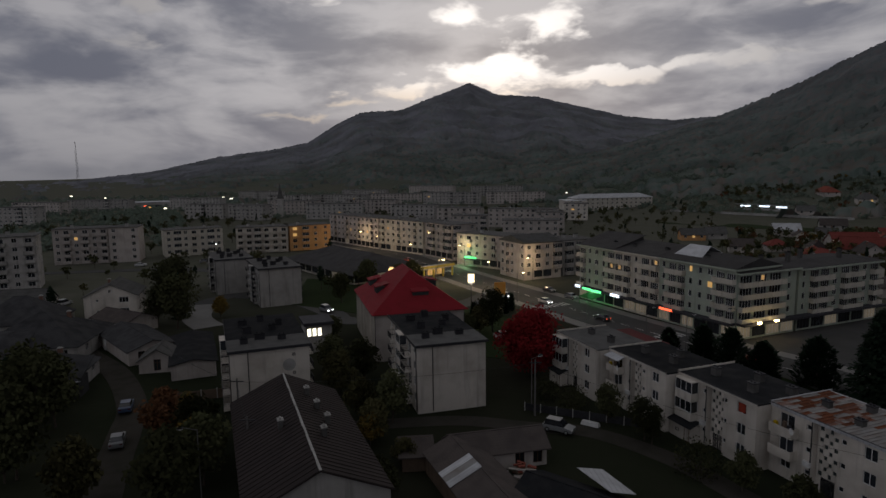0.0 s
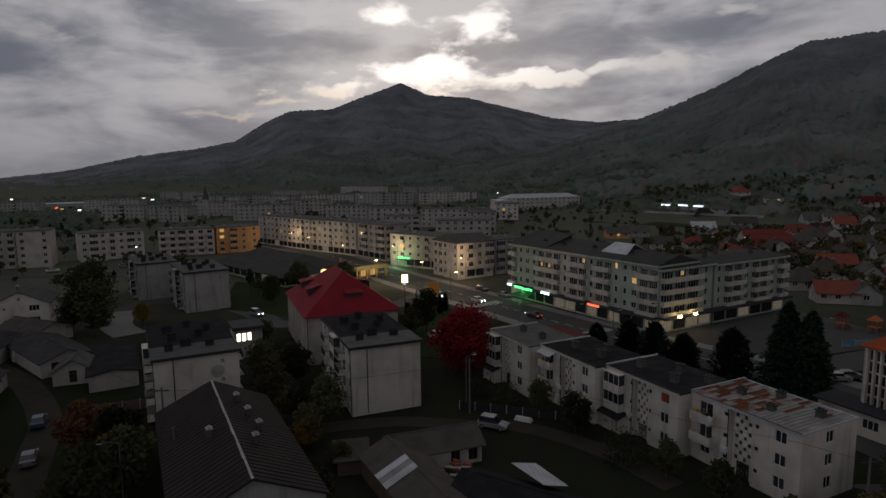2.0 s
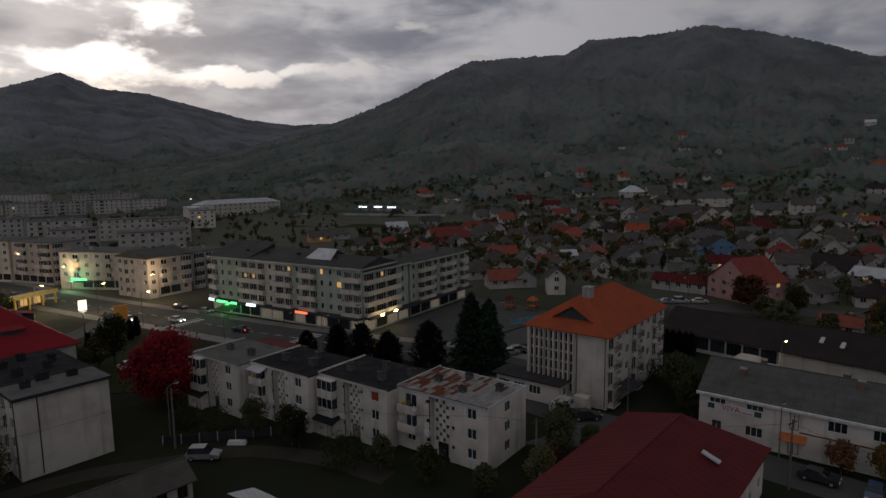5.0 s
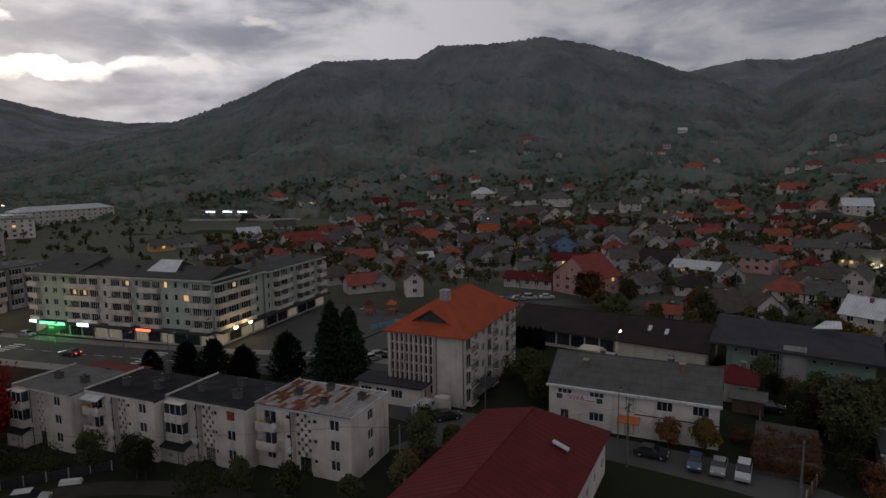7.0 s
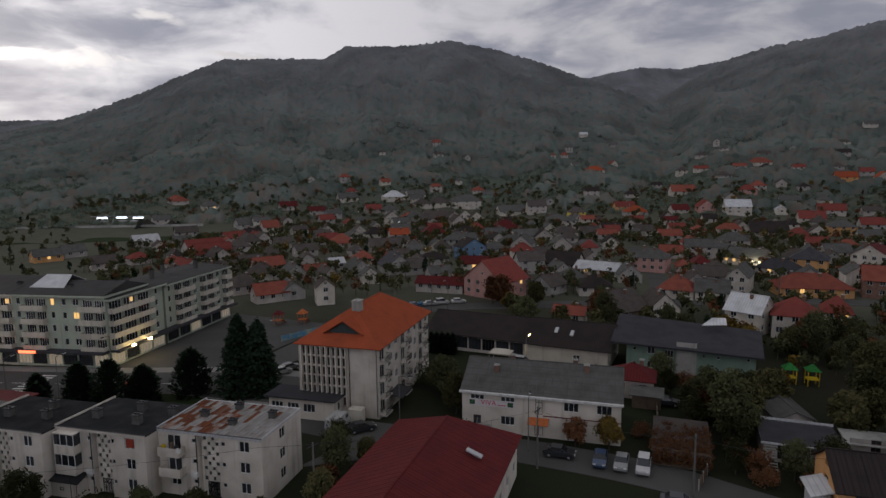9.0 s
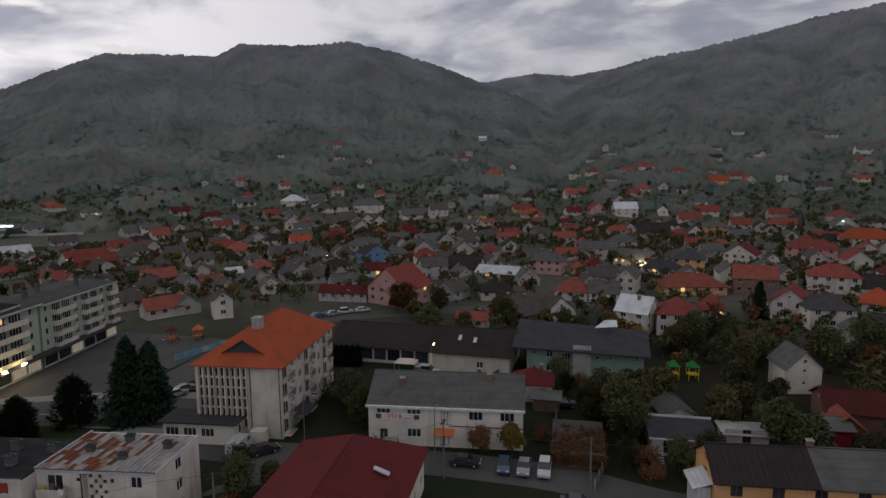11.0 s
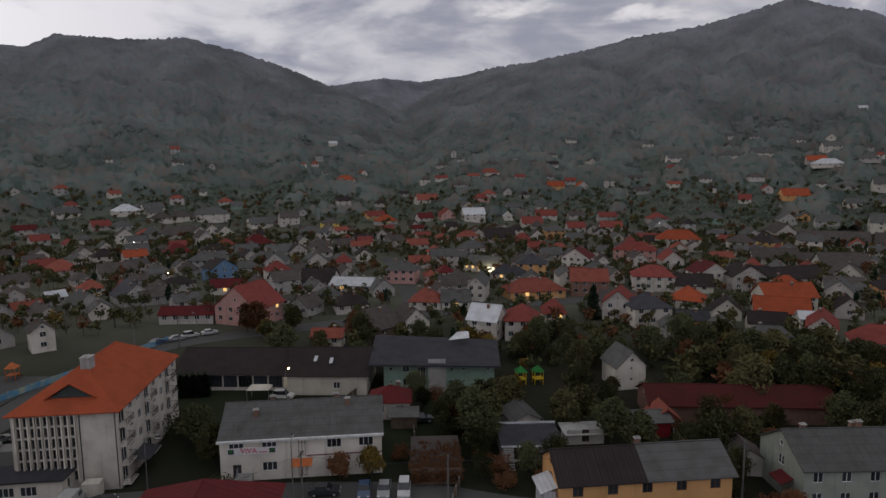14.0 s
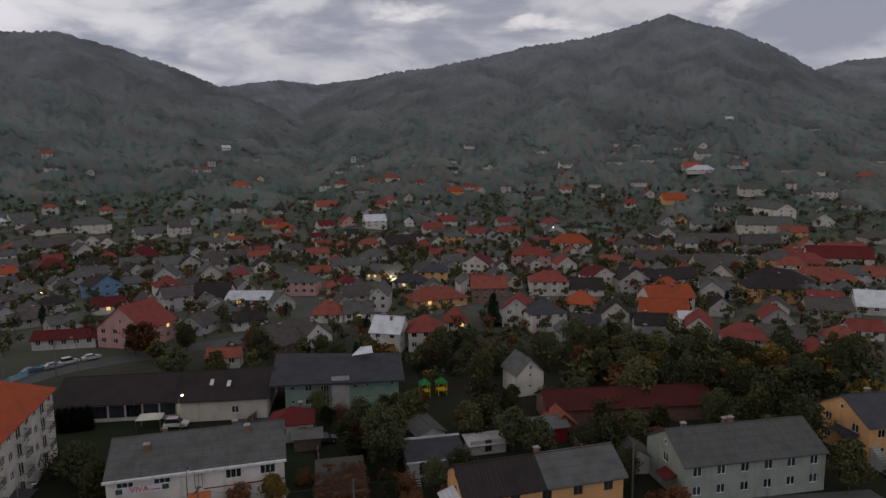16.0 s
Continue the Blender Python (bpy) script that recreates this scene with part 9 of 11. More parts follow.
def far_cottages(rows):
    """The houses too far off and too many to count, joined: walls, eaves, windows and chimneys."""
    V, Fc, M = [], [], []
    mats = [m for m, _ in SKINS] + [m for m, _ in TOPS] + [GLASS, BRICK]
    for x, y, rot, w, d, h, rh, wi, ri, kind, fl in rows:
        b = MB()
        pts = [(-w / 2, -d / 2), (w / 2, -d / 2), (w / 2, d / 2), (-w / 2, d / 2)]
        for k in range(4):
            p0, p1 = pts[k], pts[(k + 1) % 4]
            L = w if k % 2 == 0 else d
            holes = [(L * u - 0.6, 1.2 + 2.5 * f, L * u + 0.6, 2.4 + 2.5 * f) for f in range(fl) for u in ((0.25, 0.7) if k % 2 == 0 else (0.5,))]
            b.side(p0, p1, -1.5, h, holes, 0.15, m=wi)
            for u0, v0, u1, v1 in holes:
                q = frame_on(p0, p1, (u0 + u1) / 2, v0, 0.12)
                b.face(*[q @ Vector(c) for c in ((-0.6, 0, 0), (0.6, 0, 0), (0.6, 0, v1 - v0), (-0.6, 0, v1 - v0))], m=len(mats) - 2)
        if kind == "gable":
            for s in (-1, 1):
                b.face((s * w / 2, -s * d / 2, h), (s * w / 2, s * d / 2, h), (s * w / 2, 0, h + rh), m=wi)
        b.box(w * 0.2, d * 0.1, h + rh * 0.5, w * 0.2 + 0.7, d * 0.1 + 0.5, h + rh + 0.7, m=len(mats) - 1)
        t = roof_shape(w, d, h, rh, kind)
        n0 = len(b.v)
        b.v += t.v
        b.f += [tuple(n0 + k for k in f) for f in t.f]
        b.m += [len(SKINS) + ri] * len(t.f)
        at = pose(x, y, ground_z(x, y), 0, 0, rot)
        n = len(V)
        V += [tuple(at @ Vector(p)) for p in b.v]
        Fc += [tuple(n + k for k in f) for f in b.f]
        M += b.m
    me = bpy.data.meshes.new("distant_houses")
    me.from_pydata(V, [], Fc)
    for m in mats:
        me.materials.append(m)
    me.polygons.foreach_set("material_index", M)
    me.update()
    tagged(new("distant_houses", me), "scattered dull-roofed houses up the wooded slopes", "houses", kind="stuff")


FAR = []
infill(60, 30, 123, 200, 300, 11.5)
infill(110, 30, 123, 290, 450, 11.5, FAR)
infill(60, 40, 123, 430, 760, 20, FAR)
infill(14, 100, 122, 165, 260, 14)
far_cottages(FAR)

# ---- trees ----
def leaf_cloud(rng, centres, per, size):
    """Leaf sprays scattered round clump centres (x, y, z, radius)."""
    V, Fc = [], []
    for cx, cy, cz, cr in centres:
        for _ in range(per):
            d = Vector((rng.gauss(0, 1), rng.gauss(0, 1), rng.gauss(0, 0.8))).normalized() * cr * (0.25 + 1.15 * rng.random() ** 0.6)
            p = Vector((cx, cy, cz)) + d
            u = Vector((rng.gauss(0, 1), rng.gauss(0, 1), rng.gauss(0, 1))).normalized()
            w = u.orthogonal().normalized()
            s = size * rng.uniform(0.6, 1.3)
            k = len(V)
            V += [p - u * s, p + w * s * 0.6, p + u * s, p - w * s * 0.6 + Vector((0, 0, -s * 0.3))]
            Fc.append((k, k + 1, k + 2, k + 3))
    me = bpy.data.meshes.new("crown")
    me.from_pydata(V, [], Fc)
    return me


def broadleaf(seed, h, r, leaf, label, per=58, clumps=40, size=0.30, squash=1.0, name="tree", trunk_h=0.16, x=0.0, y=-900.0):
    rng = random.Random(seed)
    root = thing(name, x, y, 0, label, "tree")
    t = MB()
    zt = h * trunk_h
    t.tube((0, 0, -0.4), (0.1, 0.05, zt), 0.035 * h * 0.55, 0.022 * h * 0.55, 7)
    centres = []
    top = h - r * squash
    zc = zt + (h - zt) * 0.5
    for k in range(clumps):
        a = math.tau * (k * 0.382 + rng.uniform(-0.05, 0.05))
        e = rng.uniform(-1.0, 1.0)
        q = rng.uniform(0.35, 0.85) * (1.0 - 0.35 * max(e, 0))
        cx, cy = r * q * math.cos(a) * math.sqrt(1 - min(e * e, 0.9)), r * q * math.sin(a) * math.sqrt(1 - min(e * e, 0.9))
        cz = zc + e * (h - zt) * 0.36
        centres.append((cx, cy, cz, r * rng.uniform(0.17, 0.36)))
        if k % 3 == 0:
            t.tube((0.08, 0.04, zt * rng.uniform(0.7, 1.0)), (cx, cy, cz), 0.011 * h * 0.6, 0.004 * h, 5)
    part("trunk", t, BARK, root)
    me = leaf_cloud(rng, centres, per, size)
    me.materials.append(leaf)
    part("crown", me, None, root)
    return root


def conifer(seed, h, r, label, leaf=None, tiers=18, name="conifer", per=120, col=0.0):
    """A conifer of ragged boughs, each a spray of needles, on a straight stem."""
    rng = random.Random(seed)
    root = thing(name, 0, -900, 0, label, "tree")
    t = MB()
    t.tube((0, 0, -0.4), (0, 0, h * 0.95), 0.02 * h, 0.004 * h, 6)
    part("trunk", t, BARK, root)
    V, Fc = [], []
    for i in range(tiers * 5):
        f = (i + rng.random()) / (tiers * 5)
        a = i * 2.399 + rng.uniform(-0.4, 0.4)
        z = h * (0.04 + 0.93 * f)
        full = (math.sin(math.pi * min(1, 0.28 + 0.72 * f)) ** 0.55 if col else (1 - f) ** 0.58 * (0.7 + 0.3 * min(1, f * 6)))
        rr = r * full * rng.uniform(0.7, 1.15) + 0.15
        for k in range(max(8, per // 5)):
            q = rr * math.sqrt(rng.random())
            b = a + rng.gauss(0, 0.35)
            p = Vector((q * math.cos(b), q * math.sin(b), z - q * (0.12 if col else 0.38) + rng.gauss(0, 0.22)))
            o = Vector((math.cos(b), math.sin(b), rng.uniform(-0.7, 0.2) if not col else rng.uniform(0.3, 1.2))).normalized()
            s = rng.uniform(0.22, 0.5)
            w = Vector((-math.sin(b), math.cos(b), rng.uniform(-0.6, 0.6))) * s * 0.6
            n = len(V)
            V += [p - o * s, p + w, p + o * s, p - w]
            Fc.append((n, n + 1, n + 2, n + 3))
    me = bpy.data.meshes.new("crown")
    me.from_pydata(V, [], Fc)
    me.materials.append(leaf or LEAFDARK)
    part("crown", me, None, root)
    return root


def bush(seed, r, leaf, label):
    rng = random.Random(seed)
    root = thing("bush", 0, -900, 0, label, "bush")
    me = leaf_cloud(rng, [(r * 0.55 * math.cos(k * 2.4), r * 0.55 * math.sin(k * 2.4), r * (0.35 + 0.3 * (k % 3)), r * 0.42) for k in range(9)], 110, 0.115)
    me.materials.append(leaf)
    part("crown", me, None, root)
    st = MB()
    for k in range(4):
        st.tube((0, 0, -0.2), (0.4 * r * math.cos(k * 1.6), 0.4 * r * math.sin(k * 1.6), r * 0.8), 0.05, 0.02, 4)
    part("stem", st, BARK, root)
    return root


STOCK = {
    "green": [broadleaf(1, 8, 3.2, LEAFGREEN, "dull green garden tree with a ragged crown"), broadleaf(2, 10, 3.8, LEAFGREEN, "tall dull green broadleaf tree", clumps=42)],
    "olive": [broadleaf(3, 7, 3.0, LEAFOLIVE, "olive-green tree starting to turn"), broadleaf(4, 9, 3.4, LEAFOLIVE, "olive broadleaf tree with an uneven crown", clumps=40)],
    "gold": [broadleaf(5, 7, 2.8, LEAFGOLD, "golden autumn tree with thin crown"), broadleaf(6, 9, 3.4, LEAFGOLD, "yellowing broadleaf tree in autumn")],
    "rust": [broadleaf(7, 6.5, 2.9, LEAFRUST, "rust-brown tree in autumn leaf"), broadleaf(8, 8, 3.3, LEAFRUST, "reddish-brown tree in autumn leaf")],
    "dark": [conifer(9, 11, 2.8, "dark green spruce with dense boughs"), conifer(10, 9, 2.3, "dark conifer with drooping boughs")],
    "bush": [bush(11, 1.5, LEAFGREEN, "dull green bush in a garden"), bush(12, 1.7, LEAFGREEN, "dull green rounded bush in a garden"), bush(13, 1.4, LEAFRUST, "rust-brown bush in a garden")],
}
for row in STOCK.values():
    for ob in row:
        ob["group"] = "garden trees"
USED = set()
TRNG = random.Random(21)


def plant(kind, x, y, s=1.0):
    stock = STOCK[kind]
    k = TRNG.randrange(len(stock))
    s *= TRNG.uniform(0.85, 1.2)
    m = pose(x, y, ground_z(x, y), 0, 0, TRNG.uniform(0, 360))
    if (kind, k) not in USED:
        USED.add((kind, k))
        ob = stock[k]
        ob.matrix_basis = m
    else:
        ob = copy_thing(stock[k], m)
    ob.scale = (s * TRNG.uniform(0.9, 1.1), s * TRNG.uniform(0.9, 1.1), s)
    return ob


def single(ob, x, y, rot=0):
    ob.matrix_basis = pose(x, y, ground_z(x, y), 0, 0, rot)
    return ob


# the crimson tree by the boulevard
single(broadleaf(31, 12.5, 6.2, LEAFRED, "broad crimson autumn tree with dense leaves", per=200, clumps=60, size=0.27, trunk_h=0.05), 15.4, 104.5)
# planted island: conifers and clipped yews
for seed, x, y, h, r in ((41, 45.6, 104.5, 8.5, 2.7), (42, 48.6, 100.5, 9.0, 3.2), (43, 53.0, 98.5, 7.0, 3.0), (44, 60.6, 96.0, 8.5, 3.6), (45, 44.0, 116.5, 4.6, 2.0), (46, 41.3, 110.0, 5.0, 2.0)):
    single(conifer(seed, h, r, "dark dense conifer on the planted island", tiers=18, per=150, col=0.6), x, y)
for seed, x, y, h, r in ((47, 65.6, 89.2, 14.6, 4.7), (48, 67.6, 86.4, 13.6, 4.4)):
    single(conifer(seed, h, r, "tall dark spruce standing close to its twin", tiers=30, per=230), x, y)
thuja = conifer(50, 4.6, 0.75, "clipped narrow thuja on the lawn", tiers=9, per=60, name="thuja", col=1.0)
thuja["group"] = "thujas on the lawn"
spots = ((9.5, 147), (12.5, 147.6), (15.6, 150.4), (17.3, 153.5), (56.5, 102.5), (62.5, 100.5), (79, 84), (103.7, 74.4), (104.1, 73.3), (104.5, 72.2), (104.9, 71.0), (105.3, 69.9))
single(thuja, 7.0, 143)
for x, y in spots:
    copy_thing(thuja, pose(x, y, 0, 0, 0, x * 40))
# trees and bushes of the small park and the flats
for x, y, k, s in ((8, 131.5, "olive", 0.95), (10.8, 132.5, "green", 0.9), (5, 129, "green", 0.8), (-14, 102, "green", 0.8), (-17, 95, "olive", 0.8), (-22, 79, "bush", 1.3),
                   (-9.5, 78, "olive", 0.95), (-7.5, 84, "green", 0.8), (-5, 71, "olive", 0.6), (-7, 62, "green", 0.8), (-30, 62, "green", 1), (-28, 165, "green", 0.9),
                   (-24, 190, "green", 1), (-14, 188, "olive", 1), (-10, 195, "green", 0.9), (-17, 120, "bush", 1.2), (-26, 122, "bush", 1.2), (-24, 128, "green", 0.7),
                   (19, 88, "bush", 1.4), (16, 93, "bush", 1.4), (-28.1, 66.9, "green", 1), (-19.8, 104.9, "green", 0.8), (-12.3, 85.9, "olive", 0.75), (-9.9, 76.6, "gold", 0.6),):
    plant(k, x, y, s)
# trees and bushes of the old quarter and its lane
for x, y, k, s in ((-38.2, 79.5, "rust", 0.85), (-33.5, 77, "gold", 0.7), (-31, 70, "gold", 0.7), (-40, 62, "olive", 1), (-52, 68, "green", 1.1), (-60, 76, "dark", 0.8),
                   (-56, 84, "green", 1), (-68, 84, "olive", 1), (-62, 66, "green", 1.2), (-75, 78, "green", 1.1), (-66, 150, "dark", 1.1), (-68, 142, "green", 1.1),
                   (-62, 139, "green", 1.1), (-73, 165, "green", 1.2), (-98, 150, "dark", 0.9), (-78, 170, "green", 1.1), (-56, 150, "gold", 0.6), (-60, 118, "bush", 1.2),
                   (-31, 178, "olive", 0.8), (-57.5, 81.5, "green", 1.2), (-51.1, 68.8, "green", 1.3), (-32.2, 75.6, "green", 1), (-61.7, 91.9, "green", 1), (-66.4, 89.8, "dark", 0.9),
                   (-37.9, 85.7, "gold", 0.6),):
    plant(k, x, y, s)
# trees and bushes of the terrace and the side street
for x, y, k, s in ((23, 83, "green", 0.5), (27, 76, "green", 0.5), (33, 64, "green", 0.62), (36, 58, "green", 0.7), (30, 68, "bush", 1.6), (26.5, 77.5, "green", 0.7),
                   (40, 52, "green", 0.6), (49, 51, "rust", 0.75), (53, 53.5, "green", 0.75), (56, 56, "green", 0.7), (46, 49, "olive", 0.6), (58, 52.5, "olive", 0.6),
                   (71, 46, "bush", 1.2),):
    plant(k, x, y, s)
# trees and bushes of the yards past the street
for x, y, k, s in ((76, 66, "dark", 0.75), (84, 58, "green", 0.75), (79, 52, "olive", 0.8), (82, 55, "green", 0.7), (86, 60, "olive", 0.7), (78.2, 31.2, "rust", 0.6),
                   (79.6, 26.8, "gold", 0.62), (88, 64, "bush", 1.4), (88, 12, "green", 0.8), (93, 14, "green", 0.9), (97, 16.5, "rust", 0.8), (88, 3.5, "bush", 1.4),
                   (86.5, 0.5, "green", 0.55), (84, 4.5, "green", 0.6), (82.5, 1.5, "bush", 1.5), (87, 11.5, "bush", 1.4), (93.5, 11.5, "green", 0.6), (96, 12.5, "bush", 1.5),
                   (85.5, -22.5, "bush", 1.5), (87.5, -24.5, "green", 0.55), (97.2, 20.3, "green", 0.75), (98.1, 15.5, "olive", 0.7), (90, 13.2, "green", 0.6), (82, 11, "green", 0.6),
                   (80.8, 7.6, "bush", 1.3), (84.5, 9.4, "bush", 1.5), (94.5, 18.8, "green", 0.6), (86.5, 24.5, "bush", 1), (96, -24, "green", 0.7), (99, -28, "olive", 0.7),):
    plant(k, x, y, s)
for x, y, k, s in ((98, -8, "green", 0.9), (94, -12, "green", 0.9), (90, -18, "rust", 0.7), (92, -22, "green", 0.8), (98, -32, "rust", 0.8), (96, -50, "green", 0.9),
                   (98, -56, "green", 1), (86, -56, "olive", 0.8), (77, -26, "rust", 0.7), (79, -29, "rust", 0.6), (90, -66, "dark", 0.8), (97.6, 15.8, "green", 0.9),
                   (99.9, 12.2, "olive", 0.9),):
    plant(k, x, y, s)
# trees and bushes of the school, the barn and the village road
for x, y, k, s in ((104, 19, "green", 0.8), (107, 10, "olive", 1), (113, -3, "green", 1.1), (101, -29.5, "green", 0.7), (104, -34, "olive", 0.8), (106, -45, "green", 0.9),
                   (104, -51, "olive", 0.9), (101, -47, "green", 0.8), (108, -56, "green", 0.9), (106.5, 25.5, "green", 0.6), (107.5, 20.3, "olive", 0.7), (109.8, 15.2, "green", 0.65),
                   (114.6, 13.7, "green", 0.6), (112.7, -8.3, "green", 0.7), (102.6, -9.1, "bush", 1.3), (119.1, -9.5, "olive", 0.55), (116.8, 9.2, "gold", 0.55), (102.5, -0.5, "olive", 1.05),
                   (105.5, -3.5, "olive", 0.85), (110, 28, "green", 0.55), (112, 24, "bush", 1.4), (103, 28, "bush", 1.2), (100.5, 18, "bush", 1.5), (103.5, 15.5, "green", 0.7),
                   (101, -20, "bush", 1.4), (118, -22, "green", 0.8), (122, -17, "bush", 1.6), (104, -24, "olive", 0.8), (152, 87, "rust", 1.25), (150, 83, "rust", 1.1),):
    plant(k, x, y, s)
for x, y, k, s in ((146, 78, "gold", 0.8), (156, 75, "olive", 0.9), (125, 45, "green", 0.8), (128, 55, "olive", 0.8), (138, 22, "gold", 1), (141, 18, "gold", 0.9),
                   (136, 30, "green", 0.8), (149, 60, "gold", 0.7), (131, 66, "green", 0.9), (142, 50, "green", 0.9), (132, 40, "bush", 1.4), (117.3, -34.2, "olive", 1),
                   (120.4, -40.7, "green", 1.1), (111.6, -28.4, "rust", 0.7), (119, -45.9, "green", 1.1), (114.8, -51.9, "green", 1), (112.1, -56, "olive", 1), (113.6, -64.1, "green", 1.1),
                   (125.8, -79.8, "green", 1.2),):
    plant(k, x, y, s)

# rust-red creeper lying over the plank shed
rng_ = random.Random(64)
spots = []
for i in range(13):
    for j in range(16):
        u, v = -3.6 + 7.2 * (i + rng_.random()) / 13, -4.9 + 7.6 * (j + rng_.random()) / 16
        if rng_.random() < 0.93 - 0.05 * j:
            spots.append((u, v, 2.2 + 0.1 * (v + 4.7), rng_.uniform(0.3, 0.55)))
    for j in range(3):
        spots.append((-3.6 + 7.2 * (i + rng_.random()) / 13, -5.0, 0.9 + 0.5 * j, rng_.uniform(0.2, 0.4)))
me = leaf_cloud(rng_, spots, 46, 0.13)
me.materials.append(LEAFRUST)
creeper = thing("creeper", 84.3, 18.4, -76, "rust-red creeper spread over a shed roof", "creeper")
part("foliage", me, None, creeper)

# gardens and orchards between the village houses
HOUSES = [(o.location.x, o.location.y) for o in scene.objects if o.parent is None and o.name.split(".")[0] in ("house", "hall", "school", "barn", "building", "shop_building", "apartment_block", "shed", "garage", "public_building")]
HX = np.array(HOUSES + [row[:2] for row in FAR])
ROADS = np.array([(p.x, p.y) for p in smooth_line(EAST_ROAD, 8)] + [(p.x, p.y) for p in smooth_line([(178, 48), (200, 52), (226, 61), (262, 74), (300, 92)], 8)])
GRNG = random.Random(77)
ORCHARD = []


def garden_tree(kind, x, y, s, near):
    if near:
        plant(kind, x, y, s)
    else:
        ORCHARD.append((kind, x, y, s))


made = 0
while made < 2300:
    az, r = radians(GRNG.uniform(24, 124)), math.sqrt(GRNG.uniform(135 ** 2, 600 ** 2))
    x, y = r * math.sin(az), r * math.cos(az)
    if r < 190 and math.degrees(az) < 62:
        continue
    if (0 < x - 135 < 130) and (310 < y < 460):
        continue
    if np.min(np.hypot(HX[:, 0] - x, HX[:, 1] - y)) < 6.2 or np.min(np.hypot(ROADS[:, 0] - x, ROADS[:, 1] - y)) < 7:
        continue
    garden_tree(GRNG.choices(("green", "olive", "gold", "rust", "dark", "bush"), (9, 7, 0.7, 2.2, 0.8, 3))[0], x, y, GRNG.uniform(0.5, 0.95), r < 200 and made % 4 == 0)
    made += 1
# shrubs and fruit trees filling the yards of the nearer rows
made = 0
while made < 1900:
    az, r = radians(GRNG.uniform(26, 124)), math.sqrt(GRNG.uniform(150 ** 2, 430 ** 2))
    x, y = r * math.sin(az), r * math.cos(az)
    if (r < 190 and math.degrees(az) < 62) or ((0 < x - 135 < 130) and (310 < y < 460)):
        continue
    if np.min(np.hypot(HX[:, 0] - x, HX[:, 1] - y)) < 6.5 or np.min(np.hypot(ROADS[:, 0] - x, ROADS[:, 1] - y)) < 6.5:
        continue
    ORCHARD.append((GRNG.choices(("green", "olive", "gold", "rust", "dark", "bush"), (8, 8, 0.4, 1.6, 1.0, 4))[0], x, y, GRNG.uniform(0.45, 0.9)))
    made += 1
# scrub between the school and the barn
made = 0
while made < 70:
    az, r = radians(GRNG.uniform(82, 103)), GRNG.uniform(126, 152)
    x, y = r * math.sin(az), r * math.cos(az)
    if np.min(np.hypot(HX[:, 0] - x, HX[:, 1] - y)) < 8 or math.hypot(x - 122, y - 7) < 7:
        continue
    garden_tree(GRNG.choices(("green", "olive", "gold", "rust", "bush"), (7, 7, 1, 1.5, 6))[0], x, y, GRNG.uniform(0.5, 0.85), made % 2 == 0)
    made += 1
# thicket on the southern edge of the village
made = 0
while made < 150:
    az, r = radians(GRNG.uniform(99, 124)), GRNG.uniform(126, 178)
    x, y = r * math.sin(az), r * math.cos(az)
    if np.min(np.hypot(HX[:, 0] - x, HX[:, 1] - y)) < 9:
        continue
    garden_tree(GRNG.choices(("green", "olive", "gold", "rust"), (8, 7, 1.6, 2))[0], x, y, GRNG.uniform(0.75, 1.1), made % 3 == 0)
    made += 1
for _ in range(620):
    az, r = radians(GRNG.uniform(-36, 24)), math.sqrt(GRNG.uniform(180 ** 2, 520 ** 2))
    x, y = r * math.sin(az), r * math.cos(az)
    if np.min(np.hypot(HX[:, 0] + 6 - x, HX[:, 1] + 4 - y)) < 15 or abs(x + 0.45 * (y - 225)) < 24:
        continue
    garden_tree(GRNG.choices(("green", "olive", "dark", "bush"), (6, 3, 2, 3))[0], x, y, GRNG.uniform(0.55, 0.95), False)


